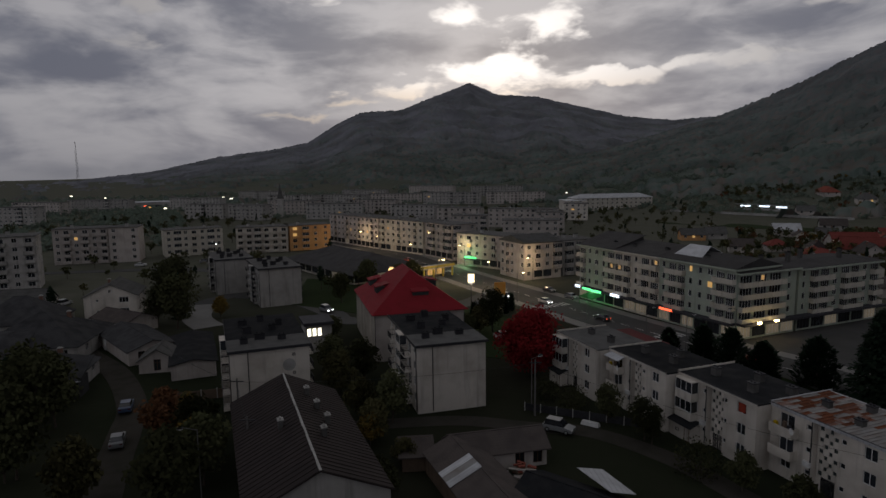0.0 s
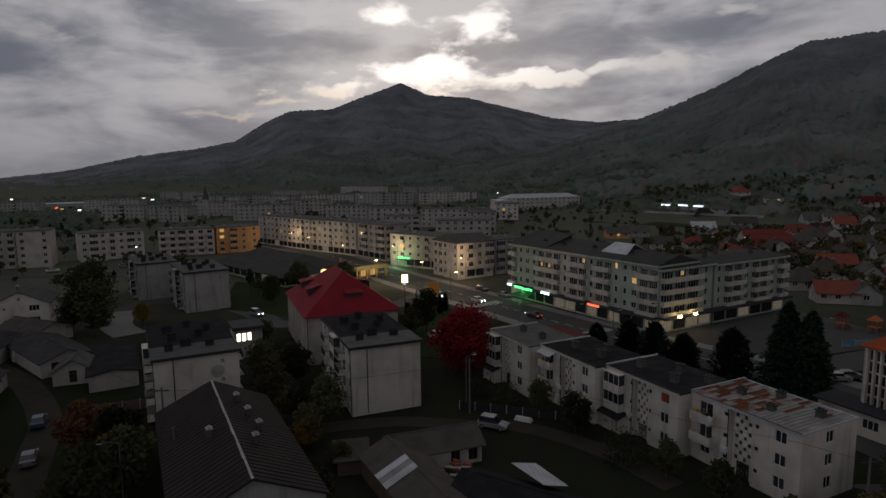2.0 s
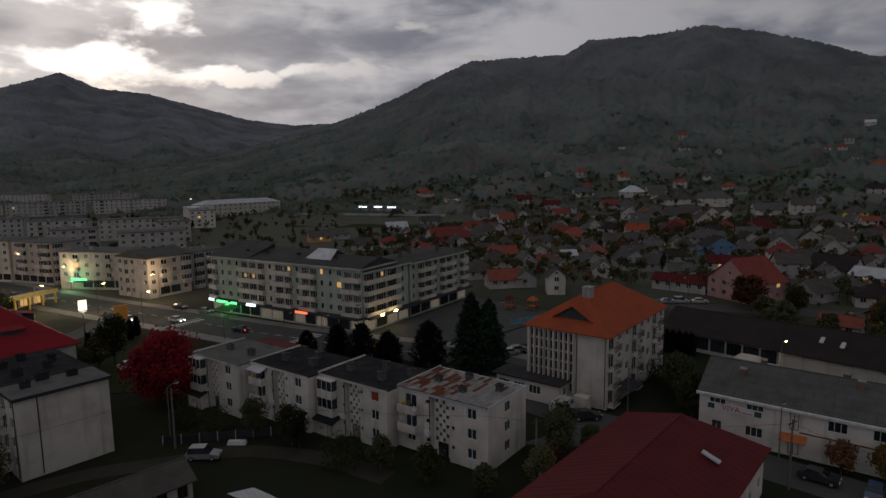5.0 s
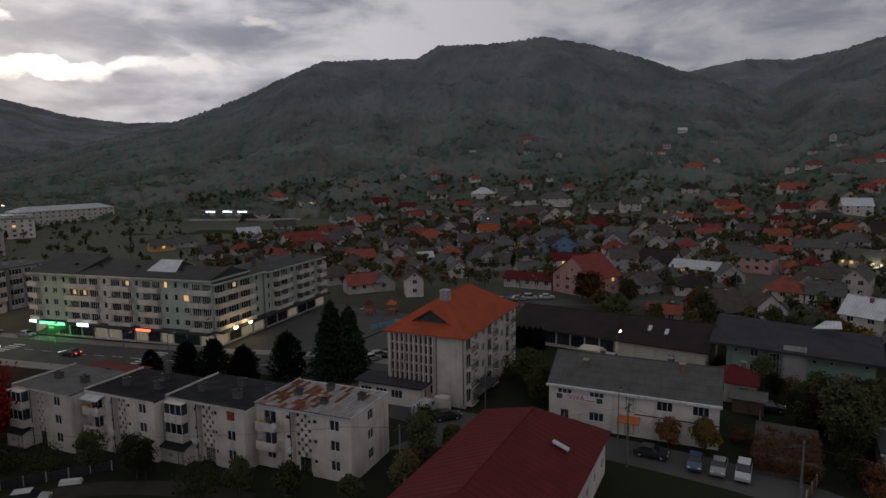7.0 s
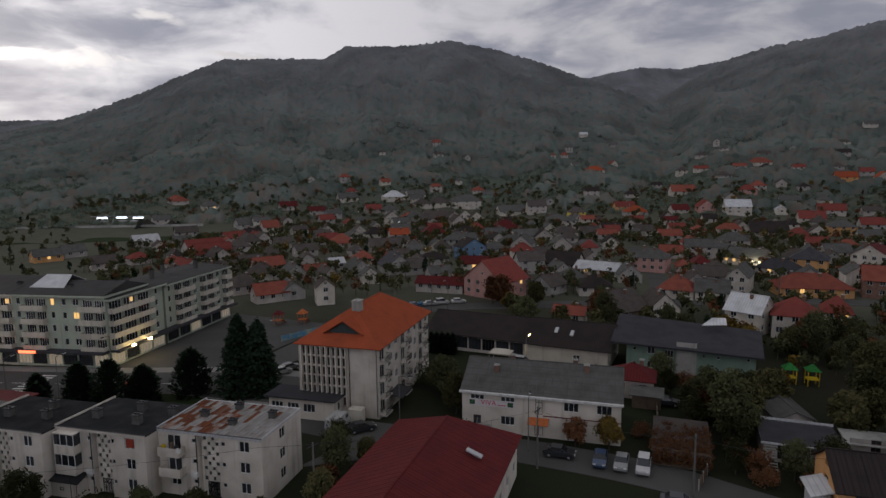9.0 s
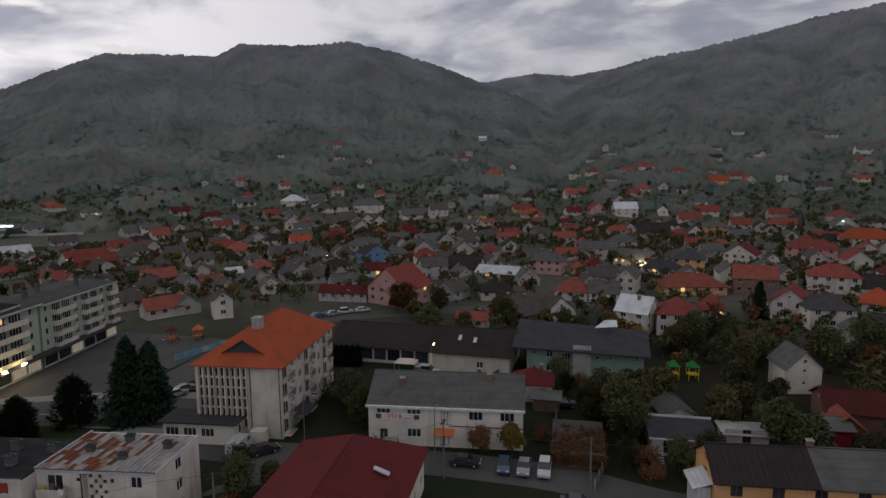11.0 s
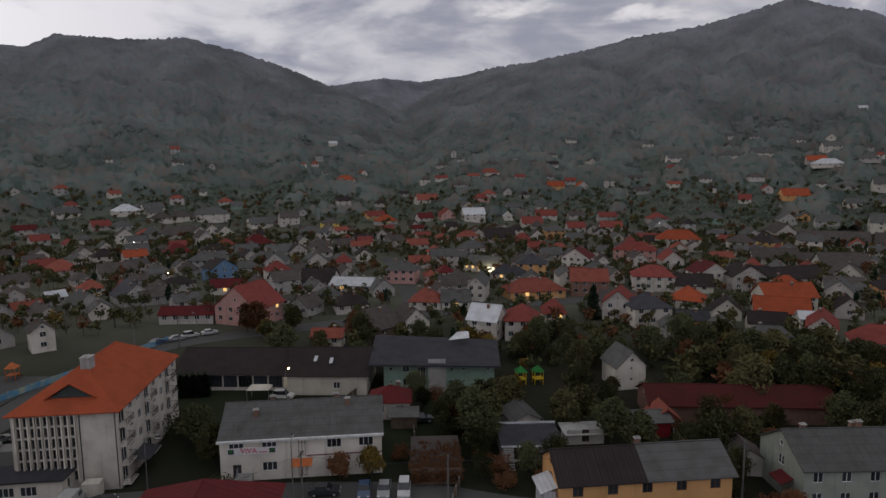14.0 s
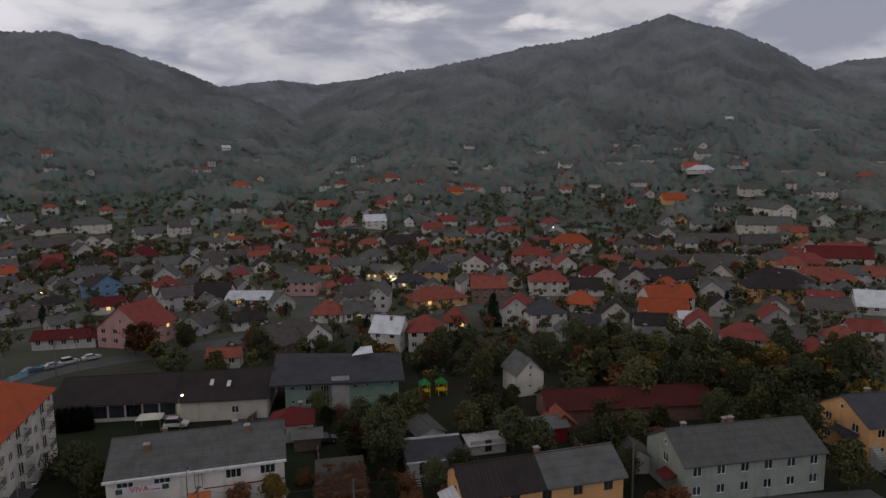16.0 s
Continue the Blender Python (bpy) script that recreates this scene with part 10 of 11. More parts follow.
def orchard(rows):
    """Garden trees too far off or too many to count, joined into one object."""
    slots = {"green": 0, "olive": 1, "gold": 2, "rust": 3, "dark": 4, "bush": 0}
    rng = np.random.default_rng(12)
    P, D, S, M, T = [], [], [], [], MB()
    for kind, x, y, s in rows:
        z = ground_z(x, y)
        h = {"dark": 9.0, "bush": 2.4}.get(kind, 7.5) * s
        r = {"dark": 2.0, "bush": 1.5}.get(kind, 3.0) * s
        T.tube((x, y, z - 0.3), (x, y, z + h * 0.6), 0.16 * s, 0.06 * s, 4)
        n = 30 if kind == "bush" else 78
        cl = rng.normal(0, 1, (12, 3))
        cl = cl / np.linalg.norm(cl, axis=1)[:, None] * rng.uniform(0.3, 0.72, (12, 1))
        k = rng.integers(0, 12, n)
        d = rng.normal(0, 1, (n, 3))
        d = d / np.linalg.norm(d, axis=1)[:, None] * rng.uniform(0.2, 0.42, (n, 1))
        p = (cl[k] + d) * np.array([r, r, h * 0.36])
        if kind == "dark":
            p[:, :2] *= (0.95 - (p[:, 2:3] / (h * 0.36))) * 0.6
        P.append(p + np.array([x, y, z + h * 0.62]))
        S.append(np.full(n, 0.70 * s))
        M.append(np.full(n, slots[kind]))
    P, S, M = np.concatenate(P), np.concatenate(S), np.concatenate(M)
    n = len(P)
    u = rng.normal(0, 1, (n, 3))
    u /= np.linalg.norm(u, axis=1)[:, None]
    w = np.cross(u, rng.normal(0, 1, (n, 3)))
    w /= np.linalg.norm(w, axis=1)[:, None]
    s = (S * rng.uniform(0.6, 1.3, n))[:, None]
    V = np.stack([P - u * s, P + w * s * 0.65, P + u * s, P - w * s * 0.65], 1).reshape(-1, 3)
    me = bpy.data.meshes.new("orchard_trees")
    F4 = np.arange(4 * n).reshape(-1, 4)
    me.from_pydata(V.tolist() + T.v, [], F4.tolist() + [tuple(4 * n + i for i in f) for f in T.f])
    for m in (LEAFGREEN, LEAFOLIVE, LEAFGOLD, LEAFRUST, LEAFDARK, BARK):
        me.materials.append(m)
    me.polygons.foreach_set("material_index", M.tolist() + [5] * len(T.f))
    me.update()
    tagged(new("orchard_trees", me), "crowded garden trees between the village houses", "trees", kind="stuff")


orchard(ORCHARD)


def woods(name, label, spots, size, leaf, seed, per):
    """A far wood: crowns of leaf sprays joined into one mesh."""
    rng = np.random.default_rng(seed)
    n = len(spots) * per
    home, r = np.repeat(spots, per, 0), np.repeat(size, per)[:, None]
    d = rng.normal(0, 1, (n, 3))
    d /= np.linalg.norm(d, axis=1)[:, None]
    d *= rng.uniform(0.45, 1.0, (n, 1))
    d[:, 2] = np.abs(d[:, 2])
    p = home + d * r * np.array([1.0, 1.0, 1.15])
    u = rng.normal(0, 1, (n, 3)) + np.array([0, 0, 0.2])
    u /= np.linalg.norm(u, axis=1)[:, None]
    w = np.cross(u, rng.normal(0, 1, (n, 3)))
    w /= np.linalg.norm(w, axis=1)[:, None]
    s = r * rng.uniform(0.20, 0.42, (n, 1))
    V = np.stack([p - u * s - w * s * 0.6, p + w * s, p + u * s - w * s * 0.3], 1).reshape(-1, 3)
    me = bpy.data.meshes.new(name)
    me.vertices.add(n * 3)
    me.vertices.foreach_set("co", V.ravel())
    me.loops.add(n * 3)
    me.loops.foreach_set("vertex_index", np.arange(n * 3, dtype=np.int32))
    me.polygons.add(n)
    me.polygons.foreach_set("loop_start", np.arange(0, n * 3, 3, dtype=np.int32))
    me.materials.append(leaf)
    me.update(calc_edges=True)
    return tagged(new(name, me), label, "trees", kind="stuff")


def wood_material():
    m = bpy.data.materials.new("mixed_autumn_wood")
    m.use_nodes = True
    nt = m.node_tree
    b = nt.nodes["Principled BSDF"]
    b.inputs["Roughness"].default_value = 1.0
    b.inputs["Specular IOR Level"].default_value = 0.1
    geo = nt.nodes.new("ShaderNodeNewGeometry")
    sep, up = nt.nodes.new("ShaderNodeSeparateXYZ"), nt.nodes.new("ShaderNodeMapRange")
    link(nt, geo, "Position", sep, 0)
    # crowns grow greyer with height, the haze put into their colour
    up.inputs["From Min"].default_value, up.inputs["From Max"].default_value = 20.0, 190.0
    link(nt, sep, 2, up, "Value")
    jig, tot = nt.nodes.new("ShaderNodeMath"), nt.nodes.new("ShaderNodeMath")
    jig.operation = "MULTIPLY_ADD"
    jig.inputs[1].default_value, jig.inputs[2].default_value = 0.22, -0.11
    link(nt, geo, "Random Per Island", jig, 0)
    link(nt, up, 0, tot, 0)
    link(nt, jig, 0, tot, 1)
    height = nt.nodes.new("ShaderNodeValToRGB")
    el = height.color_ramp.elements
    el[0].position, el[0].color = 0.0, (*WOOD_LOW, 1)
    el[1].position, el[1].color = 1.0, (*WOOD_HAZED, 1)
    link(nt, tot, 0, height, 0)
    turn = nt.nodes.new("ShaderNodeMapRange")
    turn.inputs["From Min"].default_value, turn.inputs["From Max"].default_value = 0.93, 1.0
    turn.inputs["To Max"].default_value = 0.35
    link(nt, geo, "Random Per Island", turn, "Value")
    ramp = nt.nodes.new("ShaderNodeMix")
    ramp.data_type = "RGBA"
    link(nt, turn, 0, ramp, 0)
    link(nt, height, 0, ramp, 6)
    ramp.inputs[7].default_value = (0.17, 0.115, 0.06, 1)
    nz = nt.nodes.new("ShaderNodeTexNoise")
    nz.inputs["Scale"].default_value = 0.7
    nz.inputs["Detail"].default_value = 5
    tc = nt.nodes.new("ShaderNodeTexCoord")
    link(nt, tc, "Object", nz, "Vector")
    mx = nt.nodes.new("ShaderNodeMix")
    mx.data_type, mx.blend_type = "RGBA", "MULTIPLY"
    mx.inputs[0].default_value = 0.2
    link(nt, ramp, 2, mx, 6)
    link(nt, nz, "Color", mx, 7)
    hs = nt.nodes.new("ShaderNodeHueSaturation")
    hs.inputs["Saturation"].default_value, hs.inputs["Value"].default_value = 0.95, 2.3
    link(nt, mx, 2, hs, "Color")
    link(nt, hs, 0, b, "Base Color")
    bp = nt.nodes.new("ShaderNodeBump")
    bp.inputs["Strength"].default_value, bp.inputs["Distance"].default_value = 0.2, 1.0
    link(nt, nz, "Fac", bp, "Height")
    link(nt, bp, 0, b, "Normal")
    # thin foliage lets light through
    thin, mixed = nt.nodes.new("ShaderNodeBsdfTranslucent"), nt.nodes.new("ShaderNodeMixShader")
    link(nt, hs, 0, thin, "Color")
    mixed.inputs[0].default_value = 0.5
    out = nt.nodes["Material Output"]
    link(nt, b, 0, mixed, 1)
    link(nt, thin, 0, mixed, 2)
    link(nt, mixed, 0, out, 0)
    return m


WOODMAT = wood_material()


def wood_spots(n, az0, az1, r0, r1, smin, smax, seed, low=3.0, gaps=0.25):
    rng = np.random.default_rng(seed)
    az = np.radians(rng.uniform(az0, az1, n * 2))
    r = np.sqrt(rng.uniform(r0 ** 2, r1 ** 2, n * 2))
    x, y = r * np.sin(az), r * np.cos(az)
    z = ground_heights(x, y)
    keep = (z > low) & (fold(x, y, 190, 1.3) + 0.6 * fold(x, y, 70, 4.0) > -0.75 + gaps)
    near = np.array([np.min(np.hypot(HX[:, 0] - a, HX[:, 1] - b)) > 11 for a, b in zip(x, y)]) if r0 < 900 else np.ones(len(x), bool)
    keep &= near
    x, y, z = x[keep][:n], y[keep][:n], z[keep][:n]
    s = rng.uniform(smin, smax, len(x))
    return np.stack([x, y, z - s * 0.02], 1), s


def crest_spots(n, smin, smax, seed):
    """Trees standing along the hill crests."""
    rng = np.random.default_rng(seed)
    pts = []
    for k, (crest, far, foot, eye, power) in enumerate(RIDGES):
        a0, a1 = max(crest[0][0], -34), min(crest[-1][0], 126)
        az = rng.uniform(a0, a1, n)
        fr = far * (1 + 0.10 * fold(az, az * 0, 31, k))
        r = fr * rng.uniform(0.93, 1.01, n)
        x, y = r * np.sin(np.radians(az)), r * np.cos(np.radians(az))
        pts.append(np.stack([x, y, ground_heights(x, y)], 1))
    p = np.concatenate(pts)
    s = rng.uniform(smin, smax, len(p))
    p[:, 2] += s * rng.uniform(-0.9, -0.3, len(p))
    return p, s


CROWN = 8.0      # metres from tree to tree in the closed wood


def grid_noise(i, j, seed):
    """A fixed random number for each cell of a grid."""
    v = np.sin(i * 127.1 + j * 311.7 + seed * 74.7) * 43758.5453
    return v - np.floor(v)


def crowns(x, y):
    """Height of a closed wood's domed crowns over its floor, and a random number for each crown."""
    i0, j0 = np.floor(x / CROWN), np.floor(y / CROWN)
    best, tint = np.zeros_like(x), np.full_like(x, 0.5)
    for di in (-1, 0, 1):
        for dj in (-1, 0, 1):
            i, j = i0 + di, j0 + dj
            a, b, c = grid_noise(i, j, 1), grid_noise(i, j, 2), grid_noise(i, j, 3)
            cx, cy = (i + 0.15 + 0.7 * a) * CROWN, (j + 0.15 + 0.7 * b) * CROWN
            r = CROWN * (0.52 + 0.28 * c)
            h = (3.8 + 3.2 * grid_noise(i, j, 5)) * np.sqrt(np.clip(1 - ((x - cx) ** 2 + (y - cy) ** 2) / r ** 2, 0, 1))
            tint = np.where(h > best, grid_noise(i, j, 4), tint)
            best = np.maximum(best, h)
    return best, tint


def canopy_material():
    m = bpy.data.materials.new("closed_autumn_canopy")
    m.use_nodes = True
    nt = m.node_tree
    b = nt.nodes["Principled BSDF"]
    b.inputs["Roughness"].default_value, b.inputs["Specular IOR Level"].default_value = 1.0, 0.0
    tint = nt.nodes.new("ShaderNodeAttribute")
    tint.attribute_name = "crown"
    kinds = nt.nodes.new("ShaderNodeValToRGB")
    el = kinds.color_ramp.elements
    el[0].position, el[0].color = 0.0, (0.050, 0.066, 0.057, 1)
    el[1].position, el[1].color = 1.0, (0.118, 0.116, 0.118, 1)
    for at, col in ((0.22, (0.088, 0.111, 0.099)), (0.5, (0.102, 0.116, 0.106)), (0.72, (0.114, 0.112, 0.102)), (0.93, (0.120, 0.104, 0.088))):
        one = el.new(at)
        one.color = (*col, 1)
    link(nt, tint, "Fac", kinds, 0)
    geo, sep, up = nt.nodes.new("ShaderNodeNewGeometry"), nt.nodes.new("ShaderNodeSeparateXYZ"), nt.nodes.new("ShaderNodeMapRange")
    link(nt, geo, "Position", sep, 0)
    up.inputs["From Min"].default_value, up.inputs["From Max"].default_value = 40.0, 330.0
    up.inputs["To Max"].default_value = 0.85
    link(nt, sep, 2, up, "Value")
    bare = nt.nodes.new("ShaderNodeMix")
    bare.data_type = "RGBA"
    bare.inputs[7].default_value = (0.150, 0.152, 0.170, 1)     # bluish-grey haze painted in, more with height and distance
    haze_at, most = nt.nodes.new("ShaderNodeAttribute"), nt.nodes.new("ShaderNodeMath")
    haze_at.attribute_name = "haze_share"
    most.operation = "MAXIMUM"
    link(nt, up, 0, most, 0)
    link(nt, haze_at, "Fac", most, 1)
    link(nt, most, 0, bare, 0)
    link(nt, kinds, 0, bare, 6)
    stand, mul = nt.nodes.new("ShaderNodeTexNoise"), nt.nodes.new("ShaderNodeMix")
    stand.inputs["Scale"].default_value, stand.inputs["Detail"].default_value = 0.012, 6
    link(nt, geo, "Position", stand, "Vector")
    tone = nt.nodes.new("ShaderNodeMapRange")
    tone.inputs["From Min"].default_value, tone.inputs["From Max"].default_value = 0.32, 0.68
    tone.inputs["To Min"].default_value, tone.inputs["To Max"].default_value = 0.74, 1.18
    link(nt, stand, "Fac", tone, "Value")
    mul.data_type, mul.blend_type = "RGBA", "MULTIPLY"
    mul.inputs[0].default_value = 1.0
    link(nt, bare, 2, mul, 6)
    link(nt, tone, 0, mul, 7)
    link(nt, mul, 2, b, "Base Color")
    leaf, bump = nt.nodes.new("ShaderNodeTexNoise"), nt.nodes.new("ShaderNodeBump")
    leaf.inputs["Scale"].default_value, leaf.inputs["Detail"].default_value = 0.45, 4
    link(nt, geo, "Position", leaf, "Vector")
    bump.inputs["Strength"].default_value, bump.inputs["Distance"].default_value = 0.25, 1.5
    link(nt, leaf, "Fac", bump, "Height")
    link(nt, bump, 0, b, "Normal")
    return m


def forest_canopy():
    """The closed woods on the slopes, crown beside crown, in one mesh."""
    rings = np.concatenate([np.arange(450, 1450, 6.0), np.arange(1450, 2760, 12.0)])
    az = np.radians(np.arange(-36, 126, 0.11))
    R, A = np.meshgrid(rings, az, indexing="ij")
    X, Y = R * np.sin(A), R * np.cos(A)
    Z = ground_heights(X, Y)
    rough = np.clip((R - 450) / 300, 0, 1) * 0.8 * fold(X, Y, 60, 2.2) * (Z > 6)
    dome, tint = crowns(X, Y)
    open_ = fold(X, Y, 190, 1.3) + 0.6 * fold(X, Y, 70, 4.0)
    wood = np.clip((Z - 20 + 24 * open_) / 8, 0, 1) * np.clip((open_ + 0.55 + np.clip((Z - 90) / 60, 0, 2)) / 0.15, 0, 1)
    near = R < 820
    away = np.full(R.shape, 99.0)
    px_, py_ = X[near], Y[near]
    d = np.full(px_.shape, 99.0)
    for hx, hy in HX:
        d = np.minimum(d, np.hypot(px_ - hx, py_ - hy))
    away[near] = d
    wood = wood * np.clip((away - 10) / 4, 0, 1)
    Z = Z + rough + wood * (1.0 + dome) - (1 - wood) * 5.0
    n, m = R.shape
    V = np.stack([X, Y, Z], 2).reshape(-1, 3)
    q = np.arange(n * m).reshape(n, m)
    F4 = np.stack([q[:-1, :-1], q[1:, :-1], q[1:, 1:], q[:-1, 1:]], 2)
    keep = (wood[:-1, :-1] + wood[1:, 1:] + wood[1:, :-1] + wood[:-1, 1:]) > 0
    F4 = F4[keep][:, ::-1]
    me = bpy.data.meshes.new("forest")
    me.vertices.add(len(V))
    me.vertices.foreach_set("co", V.ravel())
    me.loops.add(F4.size)
    me.loops.foreach_set("vertex_index", F4.ravel().astype(np.int32))
    me.polygons.add(len(F4))
    me.polygons.foreach_set("loop_start", np.arange(0, F4.size, 4, dtype=np.int32))
    me.polygons.foreach_set("use_smooth", np.ones(len(F4), bool))
    me.attributes.new("crown", "FLOAT", "POINT").data.foreach_set("value", tint.ravel().astype(np.float32))
    # share of painted haze, growing with distance from the origin
    haze_share = np.clip((R - 1350) / 400, 0, 0.95) * np.clip(0.8 + 0.5 * open_, 0.3, 1)
    me.attributes.new("haze_share", "FLOAT", "POINT").data.foreach_set("value", haze_share.ravel().astype(np.float32))
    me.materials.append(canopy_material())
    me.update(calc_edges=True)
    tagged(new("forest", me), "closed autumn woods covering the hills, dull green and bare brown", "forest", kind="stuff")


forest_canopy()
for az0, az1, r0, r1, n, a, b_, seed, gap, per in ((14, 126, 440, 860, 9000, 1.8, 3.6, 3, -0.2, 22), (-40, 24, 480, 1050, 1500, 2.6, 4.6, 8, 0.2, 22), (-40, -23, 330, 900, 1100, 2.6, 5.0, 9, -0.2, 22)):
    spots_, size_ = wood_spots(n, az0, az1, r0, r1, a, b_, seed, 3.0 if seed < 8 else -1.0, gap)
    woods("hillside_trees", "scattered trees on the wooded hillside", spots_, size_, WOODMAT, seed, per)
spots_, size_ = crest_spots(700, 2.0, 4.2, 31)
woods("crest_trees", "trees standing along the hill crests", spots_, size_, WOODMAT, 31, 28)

# ---- vehicles ----
def wheel_mesh(r=0.32, w=0.22):
    def build():
        b = MB()
        b.tube((0, -w / 2, 0), (0, w / 2, 0), r, r, 14, 0)
        b.tube((0, -w / 2 - 0.01, 0), (0, w / 2 + 0.01, 0), r * 0.6, r * 0.6, 10, 1)
        return b.mesh("wheel", [TYRE, STEEL])
    return cached(("wheel", r), build)


def vehicle(x, y, rot, tone, kind="car", label="", lights=False, name="car"):
    root = thing(name, x, y, rot, label or tone + " parked car", name, "vehicles", z=ground_z(x, y) + CARLIFT)
    paint = CARPAINT[tone]
    if kind == "van":
        prof = [(-2.6, 0.35), (2.6, 0.35), (2.65, 1.0), (2.1, 1.3), (1.5, 2.25), (-2.55, 2.4), (-2.65, 1.2)]
        w, glass = 0.98, [(2.08, 1.36, 1.55, 2.1)]
        cab = None
    else:
        prof = [(-2.1, 0.3), (2.1, 0.3), (2.15, 0.6), (2.05, 0.8), (1.1, 0.98), (-1.75, 1.0), (-2.12, 0.92), (-2.16, 0.55)]
        top = 1.45 if kind == "car" else 1.72
        w = 0.86
        cab = [(-1.85 if kind != "car" else -1.65, 0.98), (1.05, 0.96), (0.35, top), (-1.1 if kind == "car" else -1.6, top)]
    b = MB()

    def extrude(poly, half, top_in=0.0, m=0, mb=b):
        zmax = max(p[1] for p in poly)
        L = [(px_, -half + (top_in if pz_ == zmax else 0), pz_) for px_, pz_ in poly]
        Rr = [(px_, half - (top_in if pz_ == zmax else 0), pz_) for px_, pz_ in poly]
        mb.face(*L, m=m)
        mb.face(*reversed(Rr), m=m)
        for k in range(len(poly)):
            j = (k + 1) % len(poly)
            mb.face(L[j], L[k], Rr[k], Rr[j], m=m)

    extrude(prof, w, 0.05)
    body = part("body", b, paint, root)
    if cab:
        c = MB()
        extrude(cab, w - 0.04, 0.14, 0, c)
        part("cabin", c, GLASS, root, "dark glazed cabin")
        rf = MB()
        zt = max(p[1] for p in cab)
        rf.box(cab[3][0] - 0.02, -w + 0.17, zt, cab[2][0] + 0.02, w - 0.17, zt + 0.03)
        part("roof_panel", rf, paint, root)
    else:
        c = MB()
        c.slab([(2.12, -0.85, 1.36), (2.12, 0.85, 1.36), (1.58, 0.85, 2.14), (1.58, -0.85, 2.14)], 0.03)
        part("windscreen", c, GLASS, root)
        for s in (-1, 1):
            c = MB()
            c.box(0.75, s * 0.985 - 0.01, 1.35, 1.75, s * 0.985 + 0.01, 1.9)
            part("side_window", c, GLASS, root)
    for wx in (-1.35, 1.35):
        for s in (-1, 1):
            part("wheel", wheel_mesh(), None, root, at=pose(wx, s * (w - 0.1), 0.32))
    for s in (-1, 1):
        h = MB()
        h.box(2.08, s * 0.6 - 0.18, 0.62, 2.17 if cab else 2.66, s * 0.6 + 0.18, 0.78)
        part("headlight", h, LAMP_WHITE if lights else FRAMEWHITE, root)
        h = MB()
        h.box(-2.18 if cab else -2.68, s * 0.62 - 0.15, 0.68, -2.1, s * 0.62 + 0.15, 0.84)
        part("tail_light", h, LIT_RED if lights else MAROON, root)
    return root


CARLIFT = 0.18
for x, y, rot, tone, kind, label, lit in (
        (74.0, 31.8, -75, "dark", "car", "dark estate car parked at the kerb", 0), (75.2, 26.5, 196, "blue", "car", "dark blue car parked nose to the wall", 0),
        (75.8, 23.8, 193, "silver", "car", "silver hatchback parked in a row", 0), (76.4, 21.1, 193, "white", "suv", "white car parked in a row", 0), (69.8, 15.0, -75, "dark", "car", "black car parked by the verge", 0),
        (65.3, 60.2, -30, "dark", "car", "black car parked before the finned flats", 0), (76.3, 91.0, -10, "white", "car", "white car parked beside the spruces", 0), (79.0, 91.5, -12, "grey", "car", "grey car parked beside a white one", 0),
        (144.0, 99.5, -40, "white", "suv", "white van parked by the village road", 0), (140.5, 101.2, -35, "silver", "car", "silver car parked by the village road", 0), (136.5, 104.0, -20, "blue", "car", "blue car parked by the village road", 0),
        (147.5, 96.0, -42, "white", "car", "white car parked by the village road", 0), (-30.2, 154.2, -50, "silver", "suv", "silver van driving with its lights on", 1), (17.5, 168.8, -62, "white", "car", "white car driving on the boulevard, lights on", 1),
        (27.3, 160.6, -63, "white", "car", "pale car driving on the boulevard", 1), (37.6, 141.8, 118, "dark", "car", "dark car braking with red tail lights", 1), (12.8, 127.5, 10, "white", "car", "white car parked beside the lawn", 0),
        (-48.8, 89.9, 110, "blue", "car", "dark blue car parked in the old lane", 0), (-43.8, 77.8, 112, "grey", "car", "grey car under the trees of the old lane", 0), (57.6, 108.5, -35, "red", "car", "red car turning by the island", 0),
        (-14.0, 240.0, 116, "red", "car", "red car waiting in traffic", 1), (-7.0, 224.0, 116, "dark", "car", "dark car on the boulevard", 1), (52.5, 113.0, -62, "silver", "car", "silver car on the boulevard", 0),
        (31.0, 176.0, -62, "dark", "car", "dark car parked by the shops", 0), (35.5, 166.5, -62, "grey", "car", "grey car parked by the shops", 0), (-118, 236, 16, "white", "car", "white car parked beside the park", 0),
        (-96, 244, 16, "silver", "car", "silver car parked beside the park", 0), (-88, 246, 16, "white", "car", "white car parked beside the park", 0), (-105, 166, 80, "white", "suv", "white van parked in a yard", 0),
        (94, 71, -80, "dark", "car", "dark car parked between the halls", 0), (106.5, 54, -82, "white", "suv", "white van parked at the hall", 0), (232, 70, 30, "silver", "suv", "silver car parked in a village yard", 0), (100.5, 24.5, -70, "dark", "car", "dark car beside the rusty-roofed house", 0)):
    vehicle(x, y, rot, tone, kind, label, bool(lit))
vehicle(64.0, 63.8, 20, "white", "van", "white delivery van parked by the annex", name="van")
vehicle(15.6, 80.2, -32, "silver", "suv", "silver pickup parked on the dirt track", name="pickup")


